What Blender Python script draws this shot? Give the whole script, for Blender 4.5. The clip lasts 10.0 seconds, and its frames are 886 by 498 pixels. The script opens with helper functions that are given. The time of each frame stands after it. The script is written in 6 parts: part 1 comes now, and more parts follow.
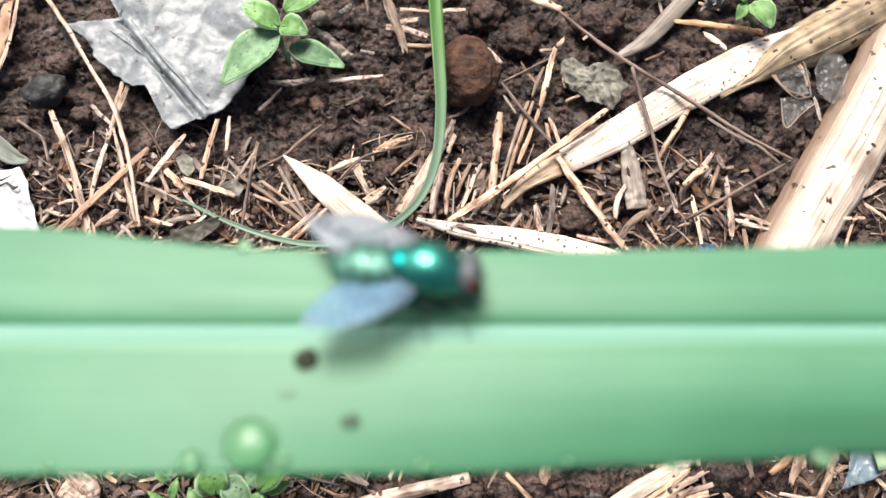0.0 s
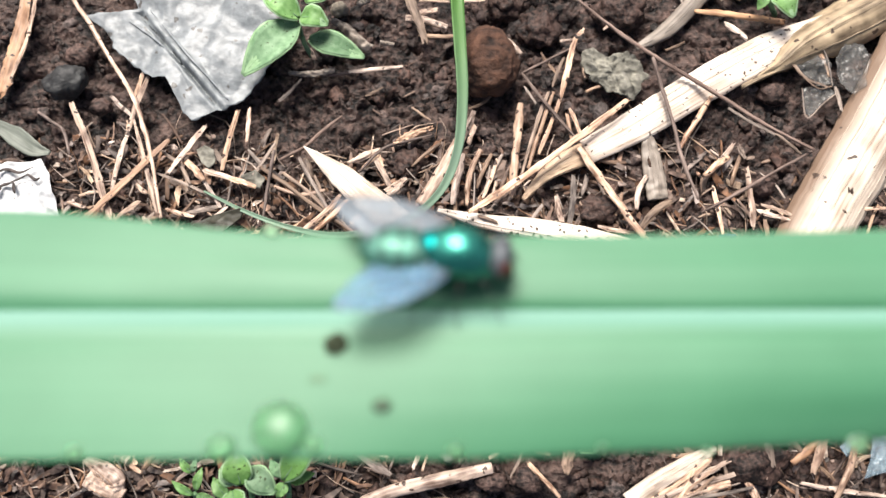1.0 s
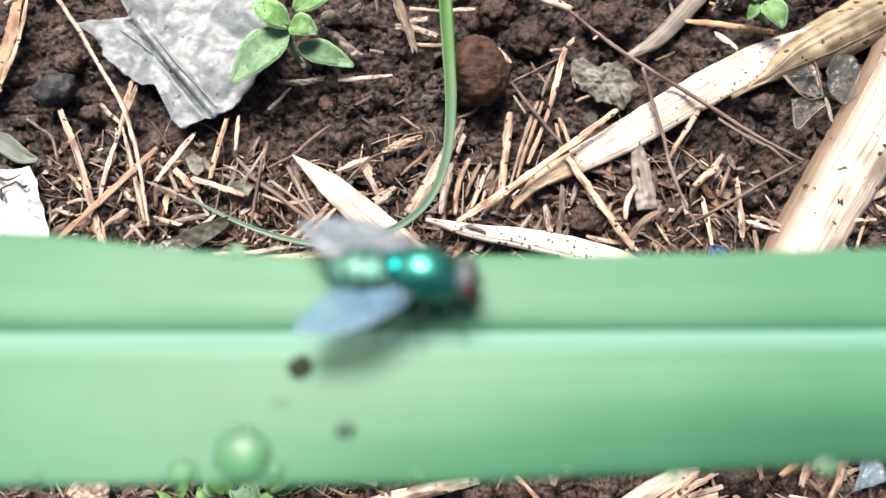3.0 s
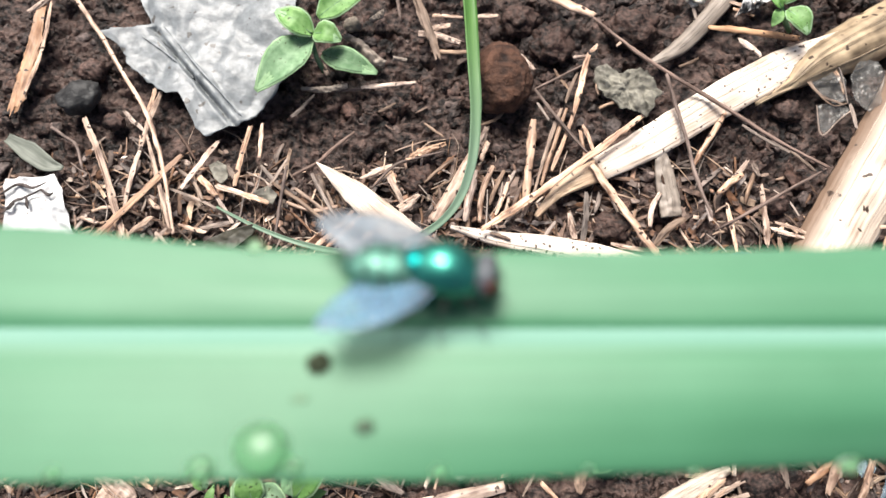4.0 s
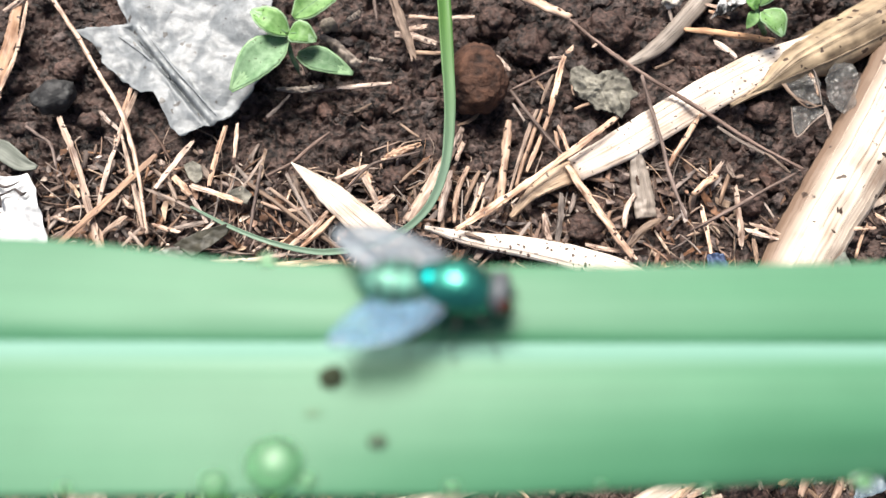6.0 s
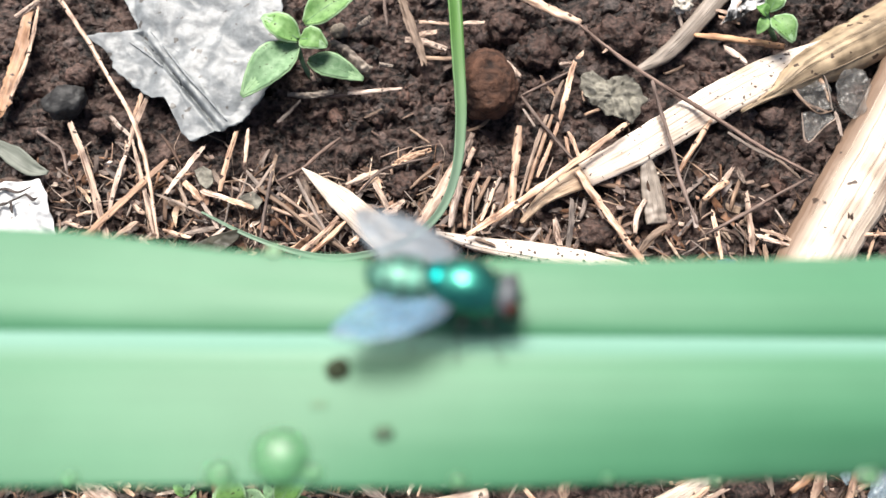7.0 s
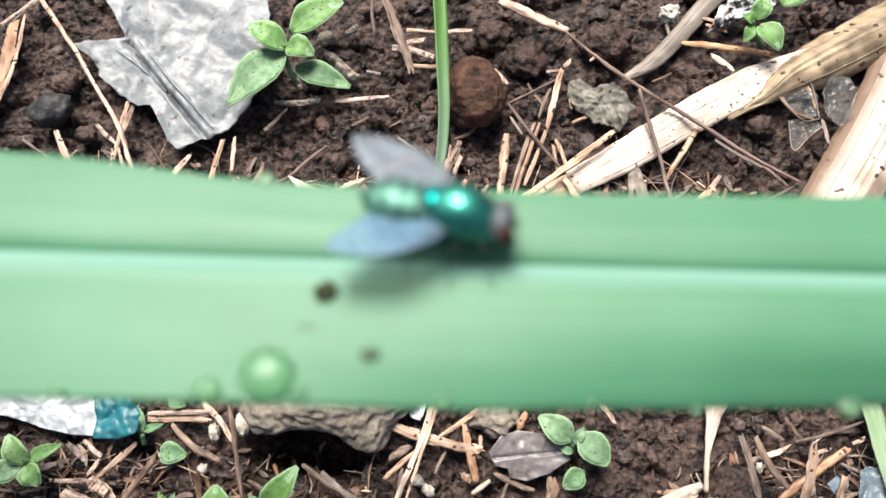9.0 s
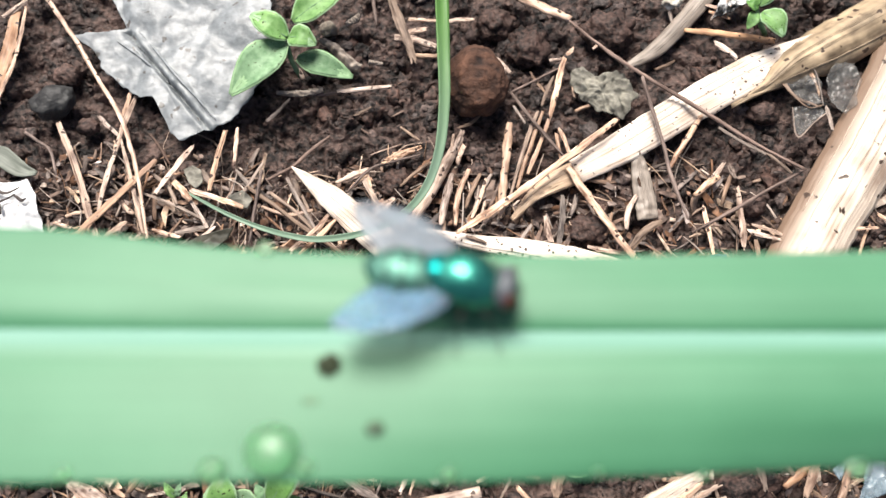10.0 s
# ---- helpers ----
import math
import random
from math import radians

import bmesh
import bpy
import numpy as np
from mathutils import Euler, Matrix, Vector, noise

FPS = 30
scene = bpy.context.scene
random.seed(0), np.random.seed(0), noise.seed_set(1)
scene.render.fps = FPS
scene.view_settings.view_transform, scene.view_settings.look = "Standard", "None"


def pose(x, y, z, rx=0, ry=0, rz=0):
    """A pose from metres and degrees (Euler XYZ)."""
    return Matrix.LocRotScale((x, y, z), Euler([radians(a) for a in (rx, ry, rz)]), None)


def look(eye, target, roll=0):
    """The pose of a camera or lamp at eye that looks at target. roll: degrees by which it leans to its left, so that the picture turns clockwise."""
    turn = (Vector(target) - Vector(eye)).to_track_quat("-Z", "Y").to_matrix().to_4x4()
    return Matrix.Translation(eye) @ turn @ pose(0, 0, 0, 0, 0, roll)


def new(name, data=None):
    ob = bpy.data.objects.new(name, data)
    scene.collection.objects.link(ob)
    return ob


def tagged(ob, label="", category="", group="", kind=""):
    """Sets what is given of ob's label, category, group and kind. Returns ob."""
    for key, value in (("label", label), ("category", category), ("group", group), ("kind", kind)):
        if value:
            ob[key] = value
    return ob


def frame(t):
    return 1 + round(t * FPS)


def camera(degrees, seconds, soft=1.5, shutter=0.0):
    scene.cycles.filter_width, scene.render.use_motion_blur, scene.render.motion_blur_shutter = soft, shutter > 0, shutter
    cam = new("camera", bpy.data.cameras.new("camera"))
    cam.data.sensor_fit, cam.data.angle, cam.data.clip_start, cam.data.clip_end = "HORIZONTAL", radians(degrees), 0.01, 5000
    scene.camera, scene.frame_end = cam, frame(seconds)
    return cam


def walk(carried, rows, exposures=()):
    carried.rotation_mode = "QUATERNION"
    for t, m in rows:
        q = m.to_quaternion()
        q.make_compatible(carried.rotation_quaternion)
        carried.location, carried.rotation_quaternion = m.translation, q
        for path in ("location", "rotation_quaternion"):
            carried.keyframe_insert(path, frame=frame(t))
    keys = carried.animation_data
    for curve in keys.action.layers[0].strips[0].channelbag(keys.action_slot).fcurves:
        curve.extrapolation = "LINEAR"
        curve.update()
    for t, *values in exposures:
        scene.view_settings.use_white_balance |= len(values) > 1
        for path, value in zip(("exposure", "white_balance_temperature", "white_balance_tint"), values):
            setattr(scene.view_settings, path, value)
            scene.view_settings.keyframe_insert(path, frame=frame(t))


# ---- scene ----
cam = camera(60, 10.0, soft=1.45)
cam.data.dof.use_dof = True
cam.data.dof.focus_distance = 0.113
cam.data.dof.aperture_fstop = 18.0
walk(cam, [
    (0, pose(0.00000, -0.02391, 0.11249, 12.000, -0.000, 0.000)),
    (0.5, pose(-0.00155, -0.02415, 0.11258, 11.716, 0.025, 0.019)),
    (1, pose(-0.00283, -0.02400, 0.11259, 11.361, 0.171, -0.062)),
    (1.5, pose(-0.00206, -0.02301, 0.11254, 11.347, 0.181, -0.119)),
    (2, pose(-0.00161, -0.02342, 0.11260, 11.361, 0.239, -0.269)),
    (2.5, pose(-0.00075, -0.02330, 0.11251, 11.549, 0.174, 0.025)),
    (3.8, pose(-0.00261, -0.02332, 0.11227, 11.873, 0.443, 0.309)),
    (4, pose(-0.00395, -0.02191, 0.11271, 11.573, 0.485, 0.229)),
    (4.5, pose(-0.00290, -0.02259, 0.11242, 11.717, 0.258, 0.089)),
    (5, pose(-0.00066, -0.02179, 0.11266, 11.997, 0.095, 0.217)),
    (5.5, pose(-0.00022, -0.02280, 0.11233, 11.997, 0.125, 0.278)),
    (7, pose(-0.00208, -0.02215, 0.11252, 12.163, 0.283, 0.375)),
    (7.5, pose(0.00043, -0.02360, 0.11194, 12.409, -0.086, 0.217)),
    (8, pose(0.00043, -0.02213, 0.11234, 12.510, -0.047, 0.249)),
    (8.5, pose(0.00018, -0.02242, 0.11210, 12.665, 0.065, 0.210)),
    (9, pose(-0.00062, -0.02194, 0.11221, 12.700, 0.069, 0.261)),
    (9.5, pose(-0.00014, -0.02196, 0.11219, 12.281, 0.104, -0.057)),
    (10, pose(-0.00094, -0.02261, 0.11197, 12.267, 0.269, -0.101)),
], exposures=[(0, 1.40), (10, 1.40)])

# ---- light: bright overcast sky, its glow widest round a veiled sun ----
world = bpy.data.worlds.new("world")
scene.world = world
world.use_nodes = True
wn = world.node_tree.nodes
sky = wn.new("ShaderNodeTexSky")
sky.sky_type = "NISHITA"
sky.sun_disc = False
sky.sun_elevation, sky.sun_rotation = radians(57), radians(-15)
sky.dust_density, sky.air_density, sky.ozone_density = 4.0, 0.8, 0.6
wn["Background"].inputs["Strength"].default_value = 0.045
world.node_tree.links.new(sky.outputs["Color"], wn["Background"].inputs["Color"])
sun = new("sun", bpy.data.lights.new("sun", "SUN"))
sun.data.energy, sun.data.angle, sun.data.color = 2.95, radians(28), (1.0, 0.95, 0.885)
sun.matrix_world = look((-0.14, 0.52, 0.84), (0, 0, 0))


# ---- materials ----
def nodes_of(name):
    m = bpy.data.materials.new(name)
    m.use_nodes = True
    return m, m.node_tree.nodes, m.node_tree.links


def surface(name, dark, light, grain=900, broad=120, rough=0.7, bump=0.4, metal=0.0, spec=0.4, coat=0.0,
            spots=None, spot_scale=300, spot_size=0.16, streak=None, translucent=0.0, vary=0.0, bump_size=0.0003, lo=0.35, hi=0.65, tip=None, stain_fade=None, stain_fade_at=(0.36, 0.50), island=False):
    """Two scales of noise between two colours, fine relief, and, where given, spots and streaks along the piece."""
    m, n, l = nodes_of(name)
    b = n["Principled BSDF"]
    co = n.new("ShaderNodeTexCoord")
    src = co.outputs["Object"]
    fine, wide = n.new("ShaderNodeTexNoise"), n.new("ShaderNodeTexNoise")
    if streak:
        mp = n.new("ShaderNodeMapping")
        mp.inputs["Scale"].default_value = (streak[0], streak[1], 1)
        l.new(co.outputs["UV"], mp.inputs["Vector"])
        l.new(mp.outputs["Vector"], fine.inputs["Vector"])
        fine.inputs["Scale"].default_value = 1.0
    else:
        l.new(src, fine.inputs["Vector"])
        fine.inputs["Scale"].default_value = grain
    fine.inputs["Detail"].default_value = 5
    l.new(src, wide.inputs["Vector"])
    wide.inputs["Scale"].default_value = broad
    wide.inputs["Detail"].default_value = 3
    mix = n.new("ShaderNodeMath")
    mix.operation = "MULTIPLY_ADD"
    l.new(fine.outputs["Fac"], mix.inputs[0])
    mix.inputs[1].default_value = 0.55
    half = n.new("ShaderNodeMath")
    half.operation = "MULTIPLY"
    half.inputs[1].default_value = 0.45
    l.new(wide.outputs["Fac"], half.inputs[0])
    l.new(half.outputs[0], mix.inputs[2])
    ramp = n.new("ShaderNodeValToRGB")
    ramp.color_ramp.elements[0].position, ramp.color_ramp.elements[1].position = lo, hi
    ramp.color_ramp.elements[0].color, ramp.color_ramp.elements[1].color = (*dark, 1), (*light, 1)
    l.new(mix.outputs[0], ramp.inputs[0])
    colour = ramp.outputs["Color"]
    if tip:
        sep, grow, fade = n.new("ShaderNodeSeparateXYZ"), n.new("ShaderNodeMapRange"), n.new("ShaderNodeMixRGB")
        l.new(co.outputs["UV"], sep.inputs[0])
        l.new(sep.outputs["X"], grow.inputs["Value"])
        grow.inputs["From Min"].default_value, grow.inputs["From Max"].default_value = 0.34, 0.54
        l.new(grow.outputs[0], fade.inputs["Fac"])
        l.new(colour, fade.inputs["Color1"])
        fade.inputs["Color2"].default_value = (*tip, 1)
        colour = fade.outputs["Color"]
    if stain_fade:
        sep, grow, fade = n.new("ShaderNodeSeparateXYZ"), n.new("ShaderNodeMapRange"), n.new("ShaderNodeMixRGB")
        ragged = n.new("ShaderNodeMath")
        ragged.operation = "MULTIPLY_ADD"
        ragged.inputs[1].default_value = 0.22
        l.new(co.outputs["UV"], sep.inputs[0])
        l.new(mix.outputs[0], ragged.inputs[0])
        l.new(sep.outputs["Y"], ragged.inputs[2])
        l.new(ragged.outputs[0], grow.inputs["Value"])
        grow.inputs["From Min"].default_value, grow.inputs["From Max"].default_value = stain_fade_at
        l.new(grow.outputs[0], fade.inputs["Fac"])
        l.new(colour, fade.inputs["Color1"])
        fade.inputs["Color2"].default_value = (*stain_fade, 1)
        colour = fade.outputs["Color"]
    if vary:
        info, hsv, rng = n.new("ShaderNodeNewGeometry" if island else "ShaderNodeObjectInfo"), n.new("ShaderNodeHueSaturation"), n.new("ShaderNodeMapRange")
        rng.inputs["To Min"].default_value, rng.inputs["To Max"].default_value = 1 - vary, 1 + vary * 0.6
        chance = info.outputs["Random Per Island" if island else "Random"]
        l.new(chance, rng.inputs["Value"])
        many, loose, dull = n.new("ShaderNodeMath"), n.new("ShaderNodeMath"), n.new("ShaderNodeMapRange")
        many.operation, loose.operation = "MULTIPLY", "FRACT"
        many.inputs[1].default_value = 17.3
        l.new(chance, many.inputs[0])
        l.new(many.outputs[0], loose.inputs[0])
        dull.inputs["To Min"].default_value, dull.inputs["To Max"].default_value = 1 - vary * 1.1, 1 + vary * 0.3
        l.new(loose.outputs[0], dull.inputs["Value"])
        l.new(dull.outputs[0], hsv.inputs["Saturation"])
        l.new(rng.outputs[0], hsv.inputs["Value"])
        l.new(colour, hsv.inputs["Color"])
        colour = hsv.outputs["Color"]
    if spots:
        vor, cut, blend = n.new("ShaderNodeTexVoronoi"), n.new("ShaderNodeMapRange"), n.new("ShaderNodeMixRGB")
        vor.inputs["Scale"].default_value = spot_scale
        warp, push = n.new("ShaderNodeTexNoise"), n.new("ShaderNodeMixRGB")
        warp.inputs["Scale"].default_value = spot_scale * 1.6
        l.new(src, warp.inputs["Vector"])
        push.blend_type = "ADD"
        push.inputs["Fac"].default_value = 0.9 / spot_scale
        l.new(src, push.inputs["Color1"])
        l.new(warp.outputs["Color"], push.inputs["Color2"])
        l.new(push.outputs["Color"], vor.inputs["Vector"])
        thin = n.new("ShaderNodeMath")
        thin.operation = "MULTIPLY_ADD"
        l.new(wide.outputs["Fac"], thin.inputs[0])
        thin.inputs[1].default_value = -0.5
        l.new(vor.outputs["Distance"], thin.inputs[2])
        cut.inputs["From Min"].default_value, cut.inputs["From Max"].default_value = spot_size - 0.25, spot_size - 0.19
        cut.inputs["To Min"].default_value, cut.inputs["To Max"].default_value = 1, 0
        l.new(thin.outputs[0], cut.inputs["Value"])
        l.new(cut.outputs[0], blend.inputs["Fac"])
        l.new(colour, blend.inputs["Color1"])
        blend.inputs["Color2"].default_value = (*spots, 1)
        colour = blend.outputs["Color"]
    l.new(colour, b.inputs["Base Color"])
    b.inputs["Roughness"].default_value = rough
    b.inputs["Metallic"].default_value = metal
    b.inputs["Specular IOR Level"].default_value = spec
    b.inputs["Coat Weight"].default_value = coat
    bp = n.new("ShaderNodeBump")
    bp.inputs["Strength"].default_value = bump
    bp.inputs["Distance"].default_value = bump_size
    l.new(mix.outputs[0], bp.inputs["Height"])
    l.new(bp.outputs[0], b.inputs["Normal"])
    if translucent:
        tr, ad = n.new("ShaderNodeBsdfTranslucent"), n.new("ShaderNodeMixShader")
        l.new(colour, tr.inputs["Color"])
        ad.inputs[0].default_value = translucent
        l.new(b.outputs[0], ad.inputs[1])
        l.new(tr.outputs[0], ad.inputs[2])
        l.new(ad.outputs[0], n["Material Output"].inputs["Surface"])
    return m


def film_material(name, colour, clear, rough, grain=250, bump=0.6):
    """Thin see-through film: part clear, part gloss, with a crinkled skin."""
    m, n, l = nodes_of(name)
    b = n["Principled BSDF"]
    b.inputs["Base Color"].default_value = (*colour, 1)
    b.inputs["Roughness"].default_value = rough
    co, no, bp = n.new("ShaderNodeTexCoord"), n.new("ShaderNodeTexNoise"), n.new("ShaderNodeBump")
    l.new(co.outputs["Object"], no.inputs["Vector"])
    no.inputs["Scale"].default_value, no.inputs["Detail"].default_value = grain, 4
    l.new(no.outputs["Fac"], bp.inputs["Height"])
    bp.inputs["Strength"].default_value, bp.inputs["Distance"].default_value = bump, 0.0006
    l.new(bp.outputs[0], b.inputs["Normal"])
    rng = n.new("ShaderNodeMapRange")
    rng.inputs["From Min"].default_value, rng.inputs["From Max"].default_value = 0.3, 0.7
    rng.inputs["To Min"].default_value, rng.inputs["To Max"].default_value = 1 - clear - 0.15, 1 - clear + 0.15
    l.new(no.outputs["Fac"], rng.inputs["Value"])
    l.new(rng.outputs[0], b.inputs["Alpha"])
    return m


# Soil's near-black end follows the bump hollows and paints crevice shade into the colour.
SOIL = surface("soil", (0.0045, 0.0027, 0.0022), (0.146, 0.095, 0.079), grain=1100, broad=260, rough=0.62, bump=1.0, bump_size=0.0016, spec=0.35, lo=0.42, hi=0.67)
CRUMB = surface("crumb", (0.0060, 0.0034, 0.0027), (0.172, 0.107, 0.088), grain=1800, broad=320, rough=0.65, bump=0.9, bump_size=0.0006, spec=0.3, vary=0.45, island=True, lo=0.40, hi=0.70)
STRAW = surface("straw", (0.16, 0.080, 0.046), (0.80, 0.56, 0.405), streak=(3.5, 9), broad=300, rough=0.5, bump=0.6, vary=0.30,
                spots=(0.05, 0.028, 0.02), spot_scale=800, spot_size=0.185, lo=0.37, hi=0.6)
STRAW_ORANGE = surface("straw_orange", (0.16, 0.076, 0.040), (0.58, 0.36, 0.22), streak=(3.5, 9), broad=300, rough=0.5, bump=0.5, vary=0.25,
                       spots=(0.045, 0.025, 0.018), spot_scale=800, spot_size=0.16)
FIBRE = surface("fibre", (0.10, 0.058, 0.038), (0.50, 0.36, 0.26), grain=700, broad=160, rough=0.6, bump=0.4, lo=0.38, hi=0.62, vary=0.4, island=True)
STRAW_GREY = surface("straw_grey", (0.075, 0.045, 0.032), (0.42, 0.29, 0.205), streak=(3.5, 9), broad=300, rough=0.65, bump=0.6, vary=0.4)
TWIG = surface("twig", (0.055, 0.032, 0.025), (0.27, 0.185, 0.148), streak=(8, 10), broad=220, rough=0.7, bump=0.5, vary=0.25)
SHRED = surface("shred", (0.16, 0.085, 0.050), (0.74, 0.53, 0.38), streak=(3, 8), broad=300, rough=0.55, bump=0.5, vary=0.45, island=True,
                spots=(0.05, 0.028, 0.02), spot_scale=900, spot_size=0.17)
SHRED_RUSSET = surface("shred_russet", (0.10, 0.046, 0.026), (0.44, 0.26, 0.16), streak=(3, 8), broad=300, rough=0.6, bump=0.5, vary=0.4, island=True)
SHRED_GREY = surface("shred_grey", (0.050, 0.027, 0.017), (0.28, 0.17, 0.11), streak=(3, 8), broad=300, rough=0.7, bump=0.5, vary=0.45, island=True)
SHRED_DARK = surface("shred_dark", (0.030, 0.018, 0.013), (0.17, 0.105, 0.078), streak=(6, 8), broad=240, rough=0.7, bump=0.5, vary=0.4, island=True)
STRIP = surface("strip", (0.30, 0.195, 0.130), (0.74, 0.65, 0.56), streak=(1.5, 26), broad=170, rough=0.5, bump=0.5,
                spots=(0.065, 0.036, 0.024), spot_scale=1000, spot_size=0.165, lo=0.3, hi=0.55)
STRIP_CLEAN = surface("bleached_strip", (0.26, 0.165, 0.110), (0.74, 0.645, 0.545), streak=(1.5, 16), broad=170, rough=0.5, bump=0.6, lo=0.33, hi=0.60)
STRIP_TAN = surface("strip_tan", (0.13, 0.075, 0.045), (0.56, 0.41, 0.28), streak=(2.2, 15), broad=150, rough=0.5, bump=0.6, lo=0.30, hi=0.55,
                    spots=(0.06, 0.035, 0.022), spot_scale=350, spot_size=0.11)
REED_DIRTY = surface("reed_dirty", (0.085, 0.058, 0.035), (0.47, 0.36, 0.235), streak=(3, 13), broad=330, rough=0.6, bump=0.8, lo=0.36, hi=0.62,
                     spots=(0.05, 0.03, 0.02), spot_scale=500, spot_size=0.15)
REED_STAINED = surface("reed_stained", (0.33, 0.240, 0.180), (0.80, 0.69, 0.57), streak=(1.6, 38), broad=190, rough=0.5, bump=0.9, lo=0.36, hi=0.60,
                       spots=(0.05, 0.03, 0.02), spot_scale=380, spot_size=0.12, stain_fade=(0.20, 0.135, 0.095), stain_fade_at=(0.42, 0.54))
WRAP = surface("white_wrapper", (0.22, 0.25, 0.27), (0.58, 0.60, 0.62), grain=500, broad=200, rough=0.35, bump=0.9, spec=0.6, bump_size=0.0007)
SILVER = surface("silver_film", (0.112, 0.125, 0.132), (0.222, 0.240, 0.251), grain=1000, broad=330, rough=0.45, bump=0.5, metal=0.0, spec=0.55,
                 bump_size=0.0004, spots=(0.07, 0.065, 0.06), spot_scale=420, spot_size=0.12)
PAPER = surface("white_paper", (0.42, 0.43, 0.44), (0.74, 0.74, 0.73), grain=700, broad=160, rough=0.5, bump=0.9,
                spots=(0.16, 0.14, 0.13), spot_scale=420, spot_size=0.13, bump_size=0.0006)
TEAL = surface("teal_print", (0.0, 0.05, 0.075), (0.02, 0.17, 0.20), grain=420, broad=160, rough=0.45, bump=0.7, spec=0.5)
BLACKSTONE = surface("black_stone", (0.010, 0.010, 0.011), (0.05, 0.050, 0.049), grain=1100, broad=300, rough=0.6, bump=0.9, bump_size=0.0006)
REDSTONE = surface("red_stone", (0.012, 0.0055, 0.0035), (0.112, 0.052, 0.031), grain=700, broad=330, rough=0.85, bump=1.0, bump_size=0.0016)
CLODSTONE = surface("clod_stone", (0.105, 0.088, 0.070), (0.31, 0.27, 0.215), grain=1500, broad=240, rough=0.9, bump=0.7, bump_size=0.0005)
PALESTONE = surface("pale_stone", (0.22, 0.19, 0.15), (0.64, 0.60, 0.53), grain=900, broad=450, rough=0.7, bump=0.9, bump_size=0.0005)
WEED = surface("weed_leaf", (0.100, 0.260, 0.055), (0.270, 0.490, 0.160), grain=1100, broad=330, rough=0.5, bump=0.45, translucent=0.3, vary=0.15,
               spots=(0.05, 0.08, 0.02), spot_scale=1400, spot_size=0.12)
WEED_RIM = surface("weed_rim", (0.26, 0.44, 0.22), (0.42, 0.60, 0.36), grain=1500, broad=330, rough=0.6, bump=0.3, translucent=0.3)
WEED_GREY = surface("weed_leaf_grey", (0.092, 0.215, 0.085), (0.250, 0.415, 0.225), grain=1100, broad=360, rough=0.6, bump=0.45, translucent=0.2, vary=0.15,
                    spots=(0.06, 0.08, 0.03), spot_scale=1400, spot_size=0.13)
BLADE = surface("grass_blade", (0.065, 0.185, 0.035), (0.170, 0.335, 0.100), streak=(1.5, 7), broad=60, rough=0.4, bump=0.25, translucent=0.25, tip=(0.22, 0.33, 0.235))
BLADE_GREY = surface("pale_grass_blade", (0.22, 0.34, 0.18), (0.42, 0.55, 0.36), streak=(1.5, 14), broad=60, rough=0.5, bump=0.3, translucent=0.2)
DRYLEAF = surface("dry_leaf", (0.070, 0.057, 0.053), (0.20, 0.18, 0.18), grain=1300, broad=230, rough=0.33, bump=0.5, spec=0.8)
DARKLEAF = surface("dark_leaf", (0.014, 0.014, 0.009), (0.065, 0.060, 0.042), grain=900, broad=200, rough=0.55, bump=0.7)
GREYFILM = surface("grey_film", (0.045, 0.038, 0.033), (0.17, 0.152, 0.138), grain=900, broad=220, rough=0.4, bump=0.7, spec=0.6)
CHIP = surface("brown_chip", (0.034, 0.016, 0.010), (0.31, 0.180, 0.118), grain=900, broad=420, rough=0.6, bump=0.8, vary=0.55, island=True)
CHIP_PALE = surface("pale_chip", (0.20, 0.12, 0.075), (0.76, 0.58, 0.43), grain=1200, broad=420, rough=0.5, bump=0.7, vary=0.3, island=True)
HUSK = surface("grey_husk", (0.030, 0.028, 0.022), (0.30, 0.285, 0.235), grain=700, broad=420, rough=0.75, bump=1.0, bump_size=0.001)
RIBBON = surface("grey_ribbon", (0.13, 0.105, 0.085), (0.34, 0.29, 0.245), streak=(1.5, 10), broad=200, rough=0.5, bump=0.5)
BLACKWHITE = surface("black_white_film", (0.012, 0.012, 0.013), (0.70, 0.70, 0.70), grain=500, broad=330, rough=0.35, bump=0.7, lo=0.47, hi=0.55)
GREYLEAF = surface("grey_leaf", (0.085, 0.095, 0.078), (0.23, 0.25, 0.21), streak=(1.5, 12), broad=140, rough=0.6, bump=0.4)
FILM = film_material("clear_film", (0.20, 0.195, 0.185), 0.74, 0.22, bump=0.25)
FILM_BLUE = film_material("bluish_film", (0.26, 0.34, 0.39), 0.45, 0.25)
BLUE = surface("blue_plastic", (0.016, 0.026, 0.060), (0.085, 0.125, 0.225), grain=900, broad=260, rough=0.5, bump=0.6)
LEAF = surface("broad_leaf", (0.050, 0.201, 0.094), (0.074, 0.254, 0.128), streak=(1.6, 24), broad=90, rough=0.56, bump=0.10, spec=0.8,
               translucent=0.22, lo=0.34, hi=0.66)
# Midrib is paler than the blade; its wide fade also paints the highlight beside it.
MIDRIB = surface("leaf_midrib", (0.150, 0.335, 0.258), (0.215, 0.410, 0.340), streak=(2, 8), broad=60, rough=0.54, bump=0.08, spec=0.8, translucent=0.2,
                 stain_fade=(0.062, 0.227, 0.111), stain_fade_at=(0.15, 0.47))
SPECK = surface("dark_speck", (0.012, 0.017, 0.010), (0.045, 0.056, 0.032), grain=2500, broad=800, rough=0.8, bump=0.6, spec=0.1)
SPECK_PALE = surface("brown_speck", (0.030, 0.056, 0.032), (0.065, 0.115, 0.065), grain=2500, broad=800, rough=0.6, bump=0.4)
